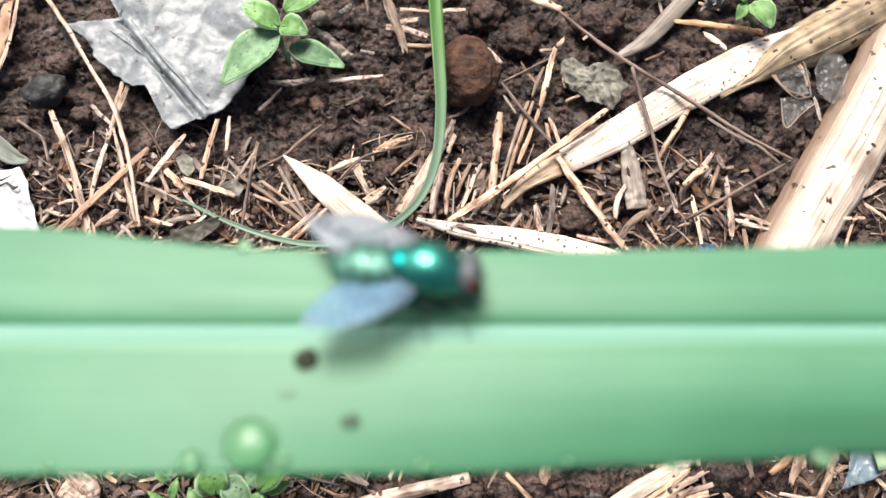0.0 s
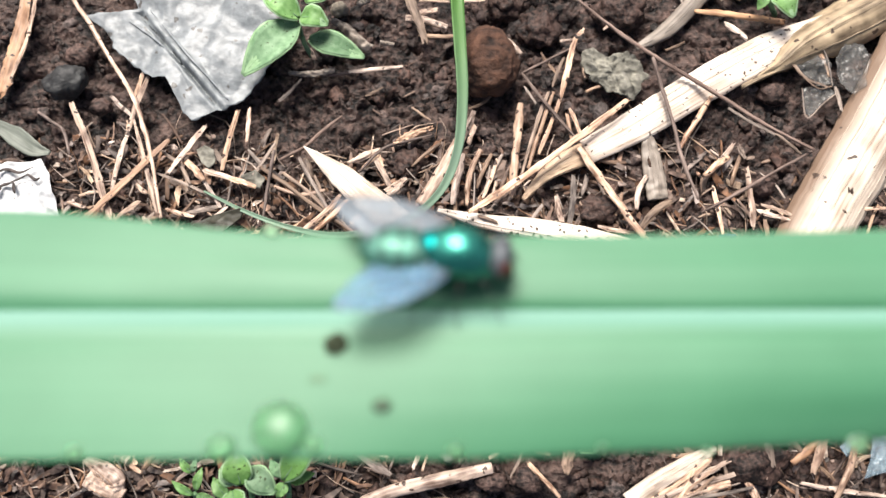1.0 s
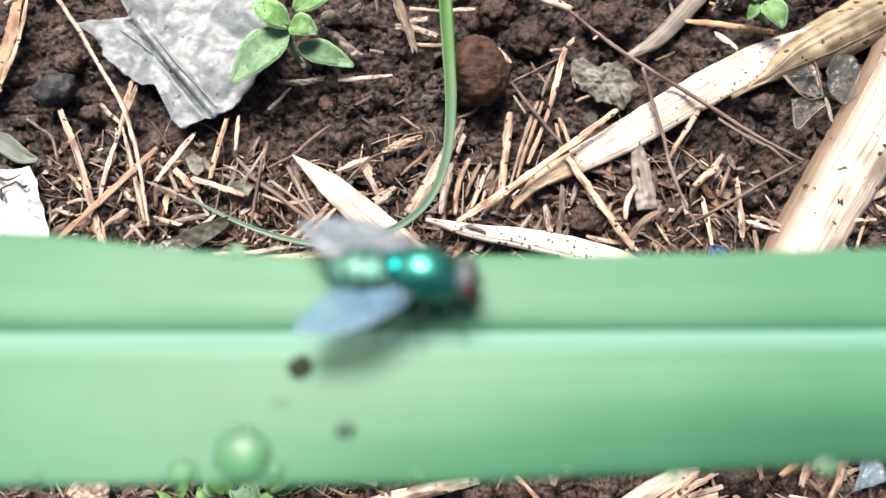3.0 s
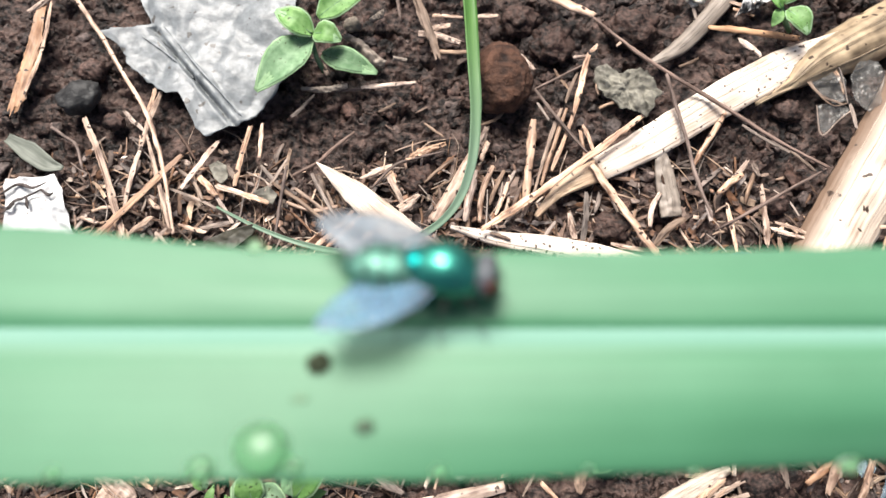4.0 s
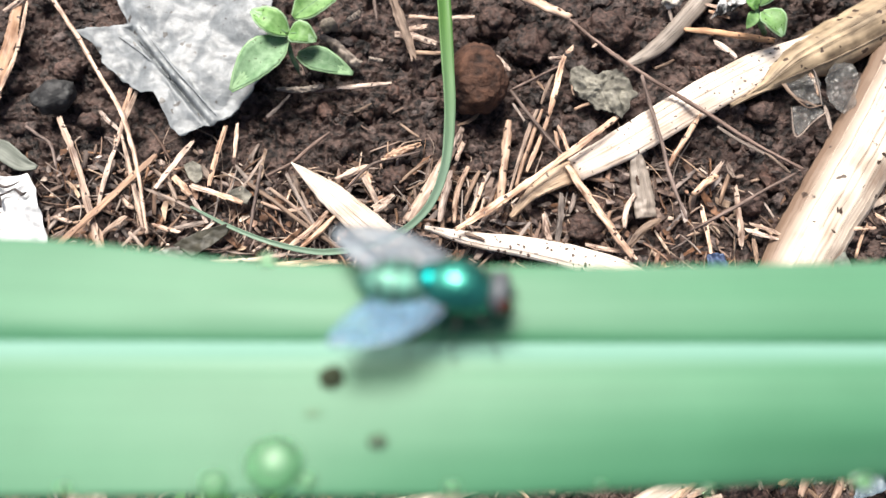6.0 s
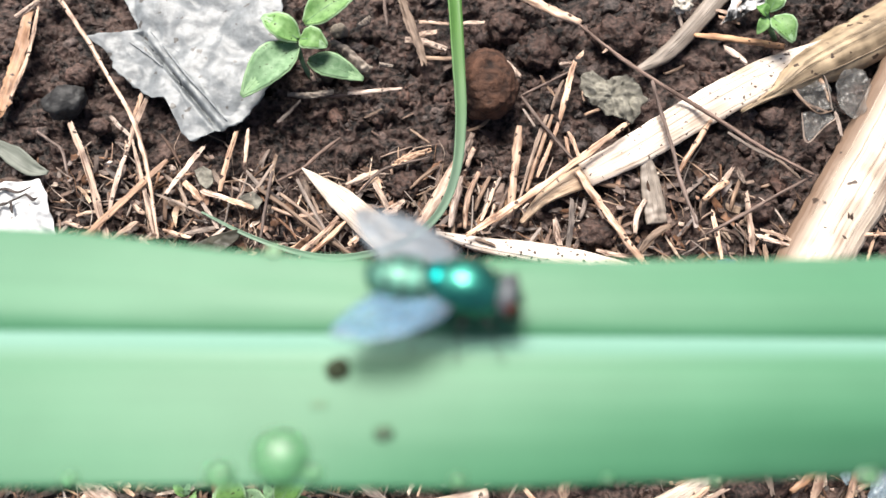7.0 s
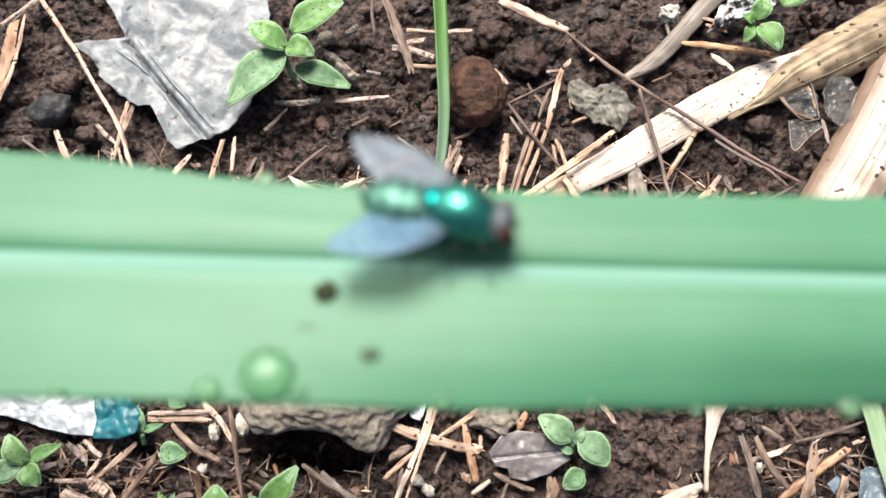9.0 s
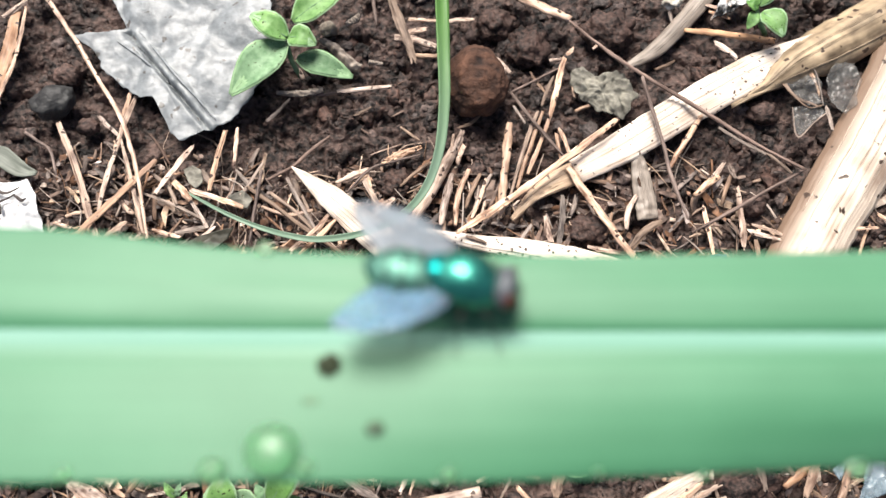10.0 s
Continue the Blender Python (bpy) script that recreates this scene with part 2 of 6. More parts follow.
SMEAR = surface("faint_smear", (0.060, 0.150, 0.075), (0.100, 0.200, 0.105), grain=2500, broad=800, rough=0.5, bump=0.2)
EYE = surface("fly_eye", (0.05, 0.008, 0.005), (0.15, 0.024, 0.013), grain=6000, broad=1500, rough=0.5, bump=0.3, bump_size=0.00005)
BLACKHAIR = surface("fly_leg", (0.008, 0.008, 0.008), (0.03, 0.028, 0.026), grain=5000, broad=900, rough=0.45, bump=0.4, bump_size=0.00005)
FACE = surface("fly_face", (0.025, 0.03, 0.033), (0.115, 0.125, 0.14), grain=4000, broad=900, rough=0.45, bump=0.3, bump_size=0.00005)
SHELL = surface("green_metal_shell", (0.008, 0.115, 0.092), (0.055, 0.36, 0.28), grain=3500, broad=500, rough=0.40, bump=0.6, metal=0.85, spec=0.6,
                coat=0.5, bump_size=0.00006)
# Paler shell for the abdomen: part of its broad highlight is in the colour.
SHELL_SHEEN = surface("sheen_green_shell", (0.035, 0.12, 0.09), (0.15, 0.36, 0.28), grain=3500, broad=500, rough=0.52, bump=0.5, metal=0.7, spec=0.6,
                      coat=0.15, bump_size=0.00006)
# Bluer shell for the scutellum, with a sky highlight put into its cyan.
SHELL_BLUE = surface("cyan_metal_shell", (0.0, 0.13, 0.13), (0.0, 0.34, 0.32), grain=3500, broad=500, rough=0.36, bump=0.3, metal=0.85, spec=0.6,
                     bump_size=0.00006)
WING = film_material("fly_wing", (0.15, 0.285, 0.41), 0.53, 0.28, grain=900, bump=0.4)
# Greyer copy of the wing film: the far wing's reflection is in its colour.
WING_GREY = film_material("fly_wing_grey", (0.205, 0.245, 0.280), 0.36, 0.30, grain=900, bump=0.4)
VEIN = surface("wing_vein", (0.05, 0.045, 0.05), (0.12, 0.11, 0.12), grain=4000, broad=900, rough=0.5, bump=0.2)
# The mint base, part opaque, stands in for light gathered inside each drop.
WATER, n_water, l_water = nodes_of("water")
n_water["Principled BSDF"].inputs["Base Color"].default_value = (0.46, 0.86, 0.52, 1)
n_water["Principled BSDF"].inputs["Transmission Weight"].default_value = 0.87
n_water["Principled BSDF"].inputs["Roughness"].default_value = 0.30
n_water["Principled BSDF"].inputs["IOR"].default_value = 1.33


# ---- mesh helpers ----
def part(name, bm, material, parent=None, label="", smooth=True):
    me = bpy.data.meshes.new(name)
    bm.normal_update()
    bm.to_mesh(me)
    bm.free()
    me.materials.append(material)
    if smooth:
        for p in me.polygons:
            p.use_smooth = True
    ob = new(name, me)
    ob.parent = parent
    if label:
        tagged(ob, label)
    return ob


def resample(points, count):
    """Catmull-Rom through the points, evenly in parameter."""
    p = [Vector(q) for q in points]
    if len(p) == 2:
        return [p[0].lerp(p[1], i / (count - 1)) for i in range(count)]
    p = [2 * p[0] - p[1], *p, 2 * p[-1] - p[-2]]
    out = []
    for i in range(count):
        u = i / (count - 1) * (len(p) - 3)
        k = min(int(u), len(p) - 4)
        t, a, b, c, d = u - k, p[k], p[k + 1], p[k + 2], p[k + 3]
        out.append(0.5 * (2 * b + (c - a) * t + (2 * a - 5 * b + 4 * c - d) * t * t + (3 * b - a - 3 * c + d) * t ** 3))
    return out


def loft(bm, rings):
    """Skins closed rings of coordinates, with caps and an UV (along, around)."""
    uv = bm.loops.layers.uv.verify()
    made = [[bm.verts.new(c) for c in r] for r in rings]
    n, k = len(made), len(made[0])
    for i in range(n - 1):
        for j in range(k):
            f = bm.faces.new((made[i][j], made[i][(j + 1) % k], made[i + 1][(j + 1) % k], made[i + 1][j]))
            for lo, (a, b) in zip(f.loops, ((i, j), (i, j + 1), (i + 1, j + 1), (i + 1, j))):
                lo[uv].uv = (a / (n - 1), b / k)
    bm.faces.new(made[0][::-1])
    bm.faces.new(made[-1])
    return bm


def tube(points, widths, squash=0.8, sides=7, steps=10, rough=0.08, seed=0, groove=0.0, ragged=2.2):
    """A stalk: an uneven tube along points; widths at even stations. With grooves it has ragged ends and wanders a little."""
    bm = bmesh.new()
    path = resample(points, steps)
    rings = []
    for i, c in enumerate(path):
        t = (path[min(i + 1, steps - 1)] - path[max(i - 1, 0)]).normalized()
        side = t.cross(Vector((0, 0, 1)))
        side = side.normalized() if side.length > 0.05 else Vector((1, 0, 0))
        up = side.cross(t)
        w = np.interp(i / (steps - 1), np.linspace(0, 1, len(widths)), widths) / 2
        ring = []
        for j in range(sides):
            a = 2 * math.pi * j / sides
            k = w * (1 + rough * noise.noise(Vector((c.x * 900 + j * 1.7, c.y * 900, seed * 3.1))))
            k *= 1 + groove * noise.noise(Vector((j * 1.9, seed * 4.7, i * 0.12)))
            q = c + side * math.cos(a) * k + up * math.sin(a) * k * squash
            if groove:
                q += side * w * 0.22 * noise.noise(Vector((i * 0.3, seed * 1.3, 0)))
                if i in (0, steps - 1):
                    q += t * w * ragged * noise.noise(Vector((j * 1.1, seed * 2.1, i)))
            ring.append(q)
        rings.append(ring)
    return loft(bm, rings)


def ribbon(points, widths, thick=0.0002, curl=0.0, across=6, steps=20, wave=0.0, seed=0, lean=0.0):
    """A strip or leaf blade along points: widths at even stations, curl lifts its edges, wave makes it uneven."""
    bm = bmesh.new()
    path = resample(points, steps)
    rings = []
    for i, c in enumerate(path):
        t = (path[min(i + 1, steps - 1)] - path[max(i - 1, 0)]).normalized()
        side = t.cross(Vector((0, 0, 1)))
        side = side.normalized() if side.length > 0.05 else Vector((1, 0, 0))
        up = side.cross(t)
        side, up = side * math.cos(lean) + up * math.sin(lean), up * math.cos(lean) - side * math.sin(lean)
        w = max(np.interp(i / (steps - 1), np.linspace(0, 1, len(widths)), widths) / 2, 0.00004)
        top, low = [], []
        for j in range(across + 1):
            v = j / across * 2 - 1
            e = 1 + 0.06 * noise.noise(Vector((i * 0.7, v * 2, seed * 5.3))) * (wave > 0)
            q = c + side * (v * w * e) + up * (curl * w * v * v + wave * noise.noise(Vector((i * 0.35, v * 1.3, seed * 2.7))))
            top.append(q + up * thick / 2)
            low.append(q - up * thick / 2)
        rings.append(top + low[::-1])
    return loft(bm, rings)


def sheet(outline, height, thick=0.00015, crumple=0.001, scale=160, rings=14, around=96, jag=0.03, seed=0, creases=()):
    """A crumpled scrap of film or paper: outline in plan, heights from ridged noise and from folds (x0, y0, x1, y1, depth, width)."""
    bm = bmesh.new()
    pts = [Vector((x, y, 0)) for x, y, *_ in outline]
    mid = sum(pts, Vector()) / len(pts)
    edge = []
    for i in range(around):
        u = i / around * len(pts)
        k = int(u)
        edge.append(pts[k].lerp(pts[(k + 1) % len(pts)], u - k))
    uv = bm.loops.layers.uv.verify()

    def lift(p, r):
        q = Vector((p.x * scale, p.y * scale, seed * 7.7))
        z = crumple * (abs(noise.noise(q)) * 1.6 + 0.5 * abs(noise.noise(q * 2.3)) + 0.25 * noise.noise(q * 5.1))
        for x0, y0, x1, y1, depth, width in creases:
            a, d = Vector((x0, y0, 0)), Vector((x1 - x0, y1 - y0, 0))
            s = min(max((p - a).dot(d) / d.length_squared, 0), 1)
            z += depth * math.exp(-(((p - a - d * s).length + 0.0002 * noise.noise(q * 3)) / width) ** 2)
        return height + z

    layers = []
    for side in (thick / 2, -thick / 2):
        rows = []
        for i in range(rings + 1):
            r = (i / rings) ** 0.8
            row = []
            for j in range(around):
                e = edge[j] - mid
                p = mid + e * r * (1 + jag * (i == rings) * noise.noise(edge[j] * 700))
                row.append(bm.verts.new((p.x, p.y, lift(p, r) + side)))
            rows.append(row)
        layers.append(rows)
    for rows, flip in ((layers[0], False), (layers[1], True)):
        for i in range(rings):
            for j in range(around):
                k = (j + 1) % around
                q = (rows[i][j], rows[i + 1][j], rows[i + 1][k], rows[i][k])
                f = bm.faces.new(q[::-1] if flip else q)
                for lo in f.loops:
                    lo[uv].uv = (lo.vert.co.x * 60, lo.vert.co.y * 60)
    for j in range(around):
        k = (j + 1) % around
        bm.faces.new((layers[0][rings][j], layers[1][rings][j], layers[1][rings][k], layers[0][rings][k]))
    bmesh.ops.remove_doubles(bm, verts=bm.verts, dist=1e-7)
    return bm


def lump(centre, size, detail=3, rough=0.25, scale=2.0, seed=0, turn=0.0):
    """A rounded uneven stone or body: an icosphere of half-axes size, roughened at two scales."""
    bm = bmesh.new()
    bmesh.ops.create_icosphere(bm, subdivisions=detail, radius=1)
    m = Matrix.Translation(centre) @ Matrix.Rotation(turn, 4, "Z") @ Matrix.Diagonal((*size, 1))
    for v in bm.verts:
        k = 1 + rough * noise.noise(v.co * scale + Vector((seed * 3.3, 0, 0))) + rough * 0.4 * noise.noise(v.co * scale * 3.1 + Vector((0, seed, 0)))
        v.co = m @ (v.co * k)
    return bm


# ---- ground ----
HOLE = (-0.0197, -0.0262)


def soil_height(x, y):
    p = Vector((x, y, 0))
    near = math.exp(-((x / 0.12) ** 2 + (y / 0.10) ** 2))
    z = 0.0012 * noise.noise(p * 95) + 0.0009 * noise.noise(p * 240 + Vector((3, 1, 0)))
    if near > 0.05:
        warp = Vector((noise.noise(p * 700), noise.noise(p * 700 + Vector((5, 0, 0))), 0))
        flat = Vector((x * 0.62, y, 0))
        big = noise.voronoi(flat * 200 + 0.45 * warp)[0]
        small = noise.voronoi(flat * 520 + 0.7 * warp)[0]
        rough = min(max(0.95 + 1.2 * noise.noise(p * 60 + Vector((2, 4, 0))), 0.35), 1.5)
        z += 0.0034 * min(big[1] - big[0], 0.34) * (0.6 + noise.noise(p * 150 + Vector((0, 9, 0)))) - 0.0003
        z += rough * (0.0021 * min(small[1] - small[0], 0.30) - 0.0006) + 0.00035 * noise.noise(flat * 900) + 0.00012 * noise.noise(p * 2300)
        z -= 0.0040 * max(0, noise.noise(flat * 430 + 0.4 * warp + Vector((7, 7, 0))) - 0.24)
    z -= 0.013 * math.exp(-((x - HOLE[0]) / 0.0070) ** 4 - ((y - HOLE[1]) / 0.0042) ** 4)
    return z - 0.0008


def ground_lines(inner, step):
    """Even lines across the seen patch, then ever wider ones to the horizon."""
    out = list(np.arange(-inner, inner + step / 2, step))
    far, d = [], step
    while (far[-1] if far else inner) < 80:
        d *= 1.45
        far.append((far[-1] if far else inner) + d)
    return [-q for q in reversed(far)] + out + far


gx, gy = ground_lines(0.080, 0.0003), ground_lines(0.052, 0.0003)
verts = [(x, y, soil_height(x, y)) for y in gy for x in gx]
w = len(gx)
faces = [(j * w + i, j * w + i + 1, (j + 1) * w + i + 1, (j + 1) * w + i) for j in range(len(gy) - 1) for i in range(w - 1)]
me = bpy.data.meshes.new("ground")
me.from_pydata(verts, [], faces)
me.materials.append(SOIL)
for p in me.polygons:
    p.use_smooth = True
tagged(new("ground", me), "dark brown crumbly moist soil", "soil", kind="structure")

# crumbs of soil and shreds of dry grass, too many to count
rng = random.Random(5)
ico = bmesh.new()
bmesh.ops.create_icosphere(ico, subdivisions=2, radius=1)
ball = [v.co.copy() for v in ico.verts]
tris = [tuple(v.index for v in f.verts) for f in ico.faces]
ico.free()
ico = bmesh.new()
bmesh.ops.create_icosphere(ico, subdivisions=1, radius=1)
small_ball = [v.co.copy() for v in ico.verts]
small_tris = [tuple(v.index for v in f.verts) for f in ico.faces]
ico.free()
cv, cf = [], []
for i in range(6200):
    x, y = rng.uniform(-0.078, 0.078), rng.uniform(-0.052, 0.052)
    r = 0.0002 + 0.0012 * rng.random() ** 5
    if noise.noise(Vector((x * 70, y * 70, 4))) < -0.15 and r < 0.0007:
        continue
    if r > 0.0006 and -0.062 < x < -0.022 and 0.012 < y < 0.05:
        continue
    c = Vector((x, y, soil_height(x, y) - r * 0.05))
    turn = Euler((rng.uniform(-0.5, 0.5), rng.uniform(-0.5, 0.5), rng.random() * 6)).to_matrix()
    s = Vector((rng.uniform(0.7, 1.5), rng.uniform(0.7, 1.3), rng.uniform(0.35, 0.7)))
    base, o = len(cv), Vector((rng.random() * 50, 0, 0))
    grains, skin = (ball, tris) if r > 0.0005 else (small_ball, small_tris)
    for q in grains:
        k = r * (1 + 0.9 * noise.noise(q * 1.7 + o))
        cv.append(c + turn @ Vector((q.x * s.x, q.y * s.y, q.z * s.z)) * k)
    cf += [(a + base, b + base, d + base) for a, b, d in skin]
me = bpy.data.meshes.new("soil_crumbs")
me.from_pydata(cv, [], cf)
me.materials.append(CRUMB)
for p in me.polygons:
    p.use_smooth = True
tagged(new("soil_crumbs", me), "small dark brown crumbs of soil lying on the ground", "soil", kind="stuff")

def litter_here(x, y):
    """Where the dry litter lies thick: a band across the middle and a heap at the near edge."""
    band = math.exp(-((y - 0.005) / 0.0112) ** 2) * (1.05 if x < 0.032 else 0.5) + (0.35 if x < -0.02 and y < -0.03 else 0) + math.exp(-((y + 0.038) / 0.011) ** 2) * (1 if x < -0.01 or x > 0.04 else 0.5)
    return band * (1 if x > -0.056 else 0.6) + 0.5 * noise.noise(Vector((x * 45, y * 45, 9)))


for name, mat, count, need, longest, seed, label in (
        ("long_fibres", FIBRE, 760, 0.40, 0.0, 14, "long thin tan plant fibres matted over the soil"),
        ("straw_shreds", SHRED, 950, 0.42, 0.0075, 8, "short pale shreds of dry grass scattered on the soil"),
        ("orange_shreds", SHRED_RUSSET, 1050, 0.44, 0.0075, 11, "short orange-brown shreds of dry grass on the soil"),
        ("grey_shreds", SHRED_GREY, 1300, 0.36, 0.008, 12, "weathered grey-brown shreds of dry grass on the soil"),
        ("dark_shreds", SHRED_DARK, 900, 0.3, 0.006, 9, "fine brown plant fibres scattered on the soil")):
    rng = random.Random(seed)
    bm = bmesh.new()
    for i in range(count):
        x, y = rng.uniform(-0.075, 0.075), rng.uniform(-0.050, 0.048)
        if litter_here(x, y) + rng.uniform(-0.12, 0.12) < need:
            continue
        a, ln, wd = rng.random() * 6.28, rng.uniform(0.0010, longest) * rng.random() ** 0.5, rng.uniform(0.00012, 0.00065) * rng.random() ** 0.6 + 0.0001
        if not longest:
            ln, wd = rng.uniform(0.003, 0.010), rng.uniform(0.0001, 0.00028)
        d = Vector((math.cos(a), math.sin(a), rng.uniform(-0.12, 0.12))) * ln / 2
        c = Vector((x, y, soil_height(x, y) + rng.uniform(0.0003, 0.0011) + 0.0006 * (not longest)))
        b2 = d.cross(Vector((0, 0, 1))) * rng.uniform(-0.2, 0.2) * (1 if longest else 2.6)
        t = tube([c - d, c + b2, c + d], [wd * rng.uniform(0.5, 1), wd * 1.15, wd * rng.uniform(0.3, 1)], rng.uniform(0.18, 0.6), 6, 6, 0.5, i, 0.8)
        tmp = bpy.data.meshes.new("tmp")
        t.to_mesh(tmp)
        t.free()
        bm.from_mesh(tmp)
        bpy.data.meshes.remove(tmp)
    tagged(part(name, bm, mat), label, "plant litter", kind="stuff")


for name, mat, count, need, seed, label in (
        ("brown_chips", CHIP, 5200, 0.50, 21, "small flat torn brown flakes of dead leaf on the soil"),
        ("pale_chips", CHIP_PALE, 420, 0.42, 22, "pale flat splintered flakes of dry grass on the soil")):
    rng, cv, cf = random.Random(seed), [], []
    for i in range(count):
        x, y = rng.uniform(-0.075, 0.075), rng.uniform(-0.050, 0.046)
        if litter_here(x, y) + rng.uniform(-0.1, 0.1) < need:
            continue
        ln, wd = 0.0003 + 0.0024 * rng.random() ** 2.4, rng.uniform(0.00012, 0.0007)
        turn = Euler((rng.uniform(-0.6, 0.6), rng.uniform(-0.45, 0.45), rng.random() * 6.3)).to_matrix()
        c, base, bend = Vector((x, y, soil_height(x, y) + rng.uniform(0.0004, 0.0012))), len(cv), rng.uniform(-0.35, 0.35)
        for thick in (0.00007, -0.00007):
            for k in (-1, -0.4, 0.3, 1):
                for side in (1, -1):
                    px = ln * (k + rng.uniform(-0.3, 0.3))
                    py = side * wd * rng.uniform(0.35, 1.0) * (0.75 if abs(k) == 1 else 1)
                    cv.append(c + turn @ Vector((px, py, thick + bend * px * px / ln + 0.3 * side * bend * wd)))
        for k in range(3):
            q = base + 2 * k
            cf += [(q, q + 1, q + 3, q + 2), (q + 8, q + 10, q + 11, q + 9), (q, q + 2, q + 10, q + 8), (q + 1, q + 9, q + 11, q + 3)]
        cf += [(base, base + 8, base + 9, base + 1), (base + 6, base + 7, base + 15, base + 14)]
    me = bpy.data.meshes.new(name)
    me.from_pydata(cv, [], cf)
    me.materials.append(mat)
    tagged(new(name, me), label, "plant litter", kind="stuff")


# ---- loose things on the soil ----
def straw(points, width, mat=STRAW, squash=0.6, label="", taper=0.8, name="straw", group="dry straws on the soil"):
    straw.count += 1
    ln = sum((Vector(b) - Vector(a)).length for a, b in zip(points, points[1:]))
    if len(points) == 2:
        a, b = Vector(points[0]), Vector(points[1])
        bow = (b - a).cross(Vector((0, 0, 1))) * 0.03 * math.sin(straw.count * 2.4)
        points = [a, a.lerp(b, 0.5) + bow, b]
    rr = random.Random(straw.count * 13)
    flat = name == "straw" and rr.random() < 0.6
    if flat:
        squash *= rr.uniform(0.45, 0.85)
        width *= 0.85
    width *= 0.88
    ends = [width * rr.uniform(0.55, 0.9), width * 1.02, width * rr.uniform(0.85, 1.05), width, width * taper * rr.uniform(0.6, 1)]
    ob = part(name, tube(points, ends, squash, 13 if flat else 11, max(9, int(ln / 0.0006)), 0.32, straw.count, 0.6 if flat else 0.35, 3.6 if flat else 2.0), mat, smooth=not flat)
    if not label:
        label = {"straw": "pale dry straw stalk lying on dark soil", "straw_orange": "orange-brown dry straw stalk lying on dark soil",
                 "straw_grey": "weathered grey-brown straw stalk lying on soil", "twig": "thin dark brown twig lying on the litter"}[mat.name]
    return tagged(ob, label, "twig" if name == "twig" else "straw", group)


straw.count = 0


def twig(points, width, **k):
    return straw(points, width * 0.85, TWIG, 0.9, name="twig", group="thin twigs on the soil", **k)


def strip(points, widths, label, mat=STRIP, curl=-0.25, thick=0.0005, wave=0.0003, name="dry_leaf_strip", across=10, lean=0.0):
    """A flat dry strip with raised fibres along it."""
    strip.count += 1
    ob = part(name, ribbon(points, widths, thick, curl, across, 40, wave, strip.count, lean), mat)
    path = resample(points, 40)
    rr = random.Random(strip.count)
    for k in range(0 if max(widths) < 0.0024 else 3 + int(max(widths) / 0.0022)):
        v, i0, i1, line = rr.uniform(-0.85, 0.85), rr.randint(1, 12), rr.randint(24, 38), []
        for i in range(i0, i1):
            t = (path[i + 1] - path[i - 1]).normalized()
            side = t.cross(Vector((0, 0, 1))).normalized()
            up = side.cross(t)
            hw = np.interp(i / 39, np.linspace(0, 1, len(widths)), widths) / 2
            line.append(path[i] + side * v * hw + up * (curl * hw * v * v + wave * noise.noise(Vector((i * 0.35, v * 1.3, strip.count * 2.7))) + thick / 2))
        part("fibre", tube(line, [0.00008, 0.0002, 0.00022, 0.0002, 0.00008], 0.5, 5, 24, 0.3, k), mat, ob)
    return tagged(ob, label, "dry strip", "dry flat strips on the soil")


strip.count = 0

# scraps of film and paper
foil = part("plastic_scrap", sheet(((-0.0590, 0.0353, 0.0016), (-0.0554, 0.0328, 0.0016), (-0.0542, 0.0299, 0.0016), (-0.0511, 0.0275, 0.0016), (-0.0477, 0.0249, 0.0016), (-0.0455, 0.0249, 0.0016), (-0.0440, 0.0223, 0.0016), (-0.0426, 0.0194, 0.0016), (-0.0413, 0.0181, 0.0016), (-0.0368, 0.0198, 0.0016), (-0.0337, 0.0214, 0.0016), (-0.0313, 0.0242, 0.0016), (-0.0283, 0.0304, 0.0016), (-0.0274, 0.0360, 0.0016), (-0.0281, 0.0408, 0.0016), (-0.0299, 0.0468, 0.0016), (-0.0447, 0.0487, 0.0016), (-0.0574, 0.0477, 0.0016), (-0.0536, 0.0417, 0.0016), (-0.0508, 0.0368, 0.0016),), 0.0019, 0.0001, 0.0011, 95, 40, 220, 0.05, 1,
    creases=((-0.0505, 0.0359, -0.0436, 0.0276, -0.0014, 0.00028), (-0.0436, 0.0276, -0.0370, 0.0200, -0.0015, 0.00028),
             (-0.0494, 0.0357, -0.0425, 0.0275, 0.0004, 0.0008), (-0.0425, 0.0275, -0.0364, 0.0208, 0.0004, 0.0008))), SILVER)
skin = [v.co for v in foil.data.vertices]
for run in (((-0.0488, 0.0362), (-0.0458, 0.0327), (-0.0419, 0.0280), (-0.0389, 0.0248), (-0.0358, 0.0213)), ((-0.0521, 0.0345), (-0.0488, 0.0322), (-0.0462, 0.0300))):
    ridge = [(x, y, max(c.z for c in skin if (c.x - x) ** 2 + (c.y - y) ** 2 < 0.0006 ** 2) + 0.00002) for x, y in run]
    part("fold", tube(ridge, [0.00012, 0.00042, 0.00036, 0.00012], 0.5, 8, 40, 0.35, 3), SILVER, foil, "raised pale fold in the film")
tagged(foil, "torn crumpled silvery-grey plastic film scrap on soil", "plastic scrap")
paper = part("paper_scrap", sheet(((-0.0711, 0.0115, 0.0018), (-0.0673, 0.0118, 0.0018), (-0.0638, 0.0122, 0.0018), (-0.0623, 0.0099, 0.0018), (-0.0614, 0.0066, 0.0018), (-0.0598, 0.0025, 0.0018), (-0.0597, -0.0013, 0.0018), (-0.0637, -0.0038, 0.0018), (-0.0703, -0.0039, 0.0018),), 0.0014, 0.00015, 0.0013, 190, 16, 100, 0.05, 2), PAPER)
tagged(paper, "glossy white paper scrap with dark specks on soil", "paper scrap")
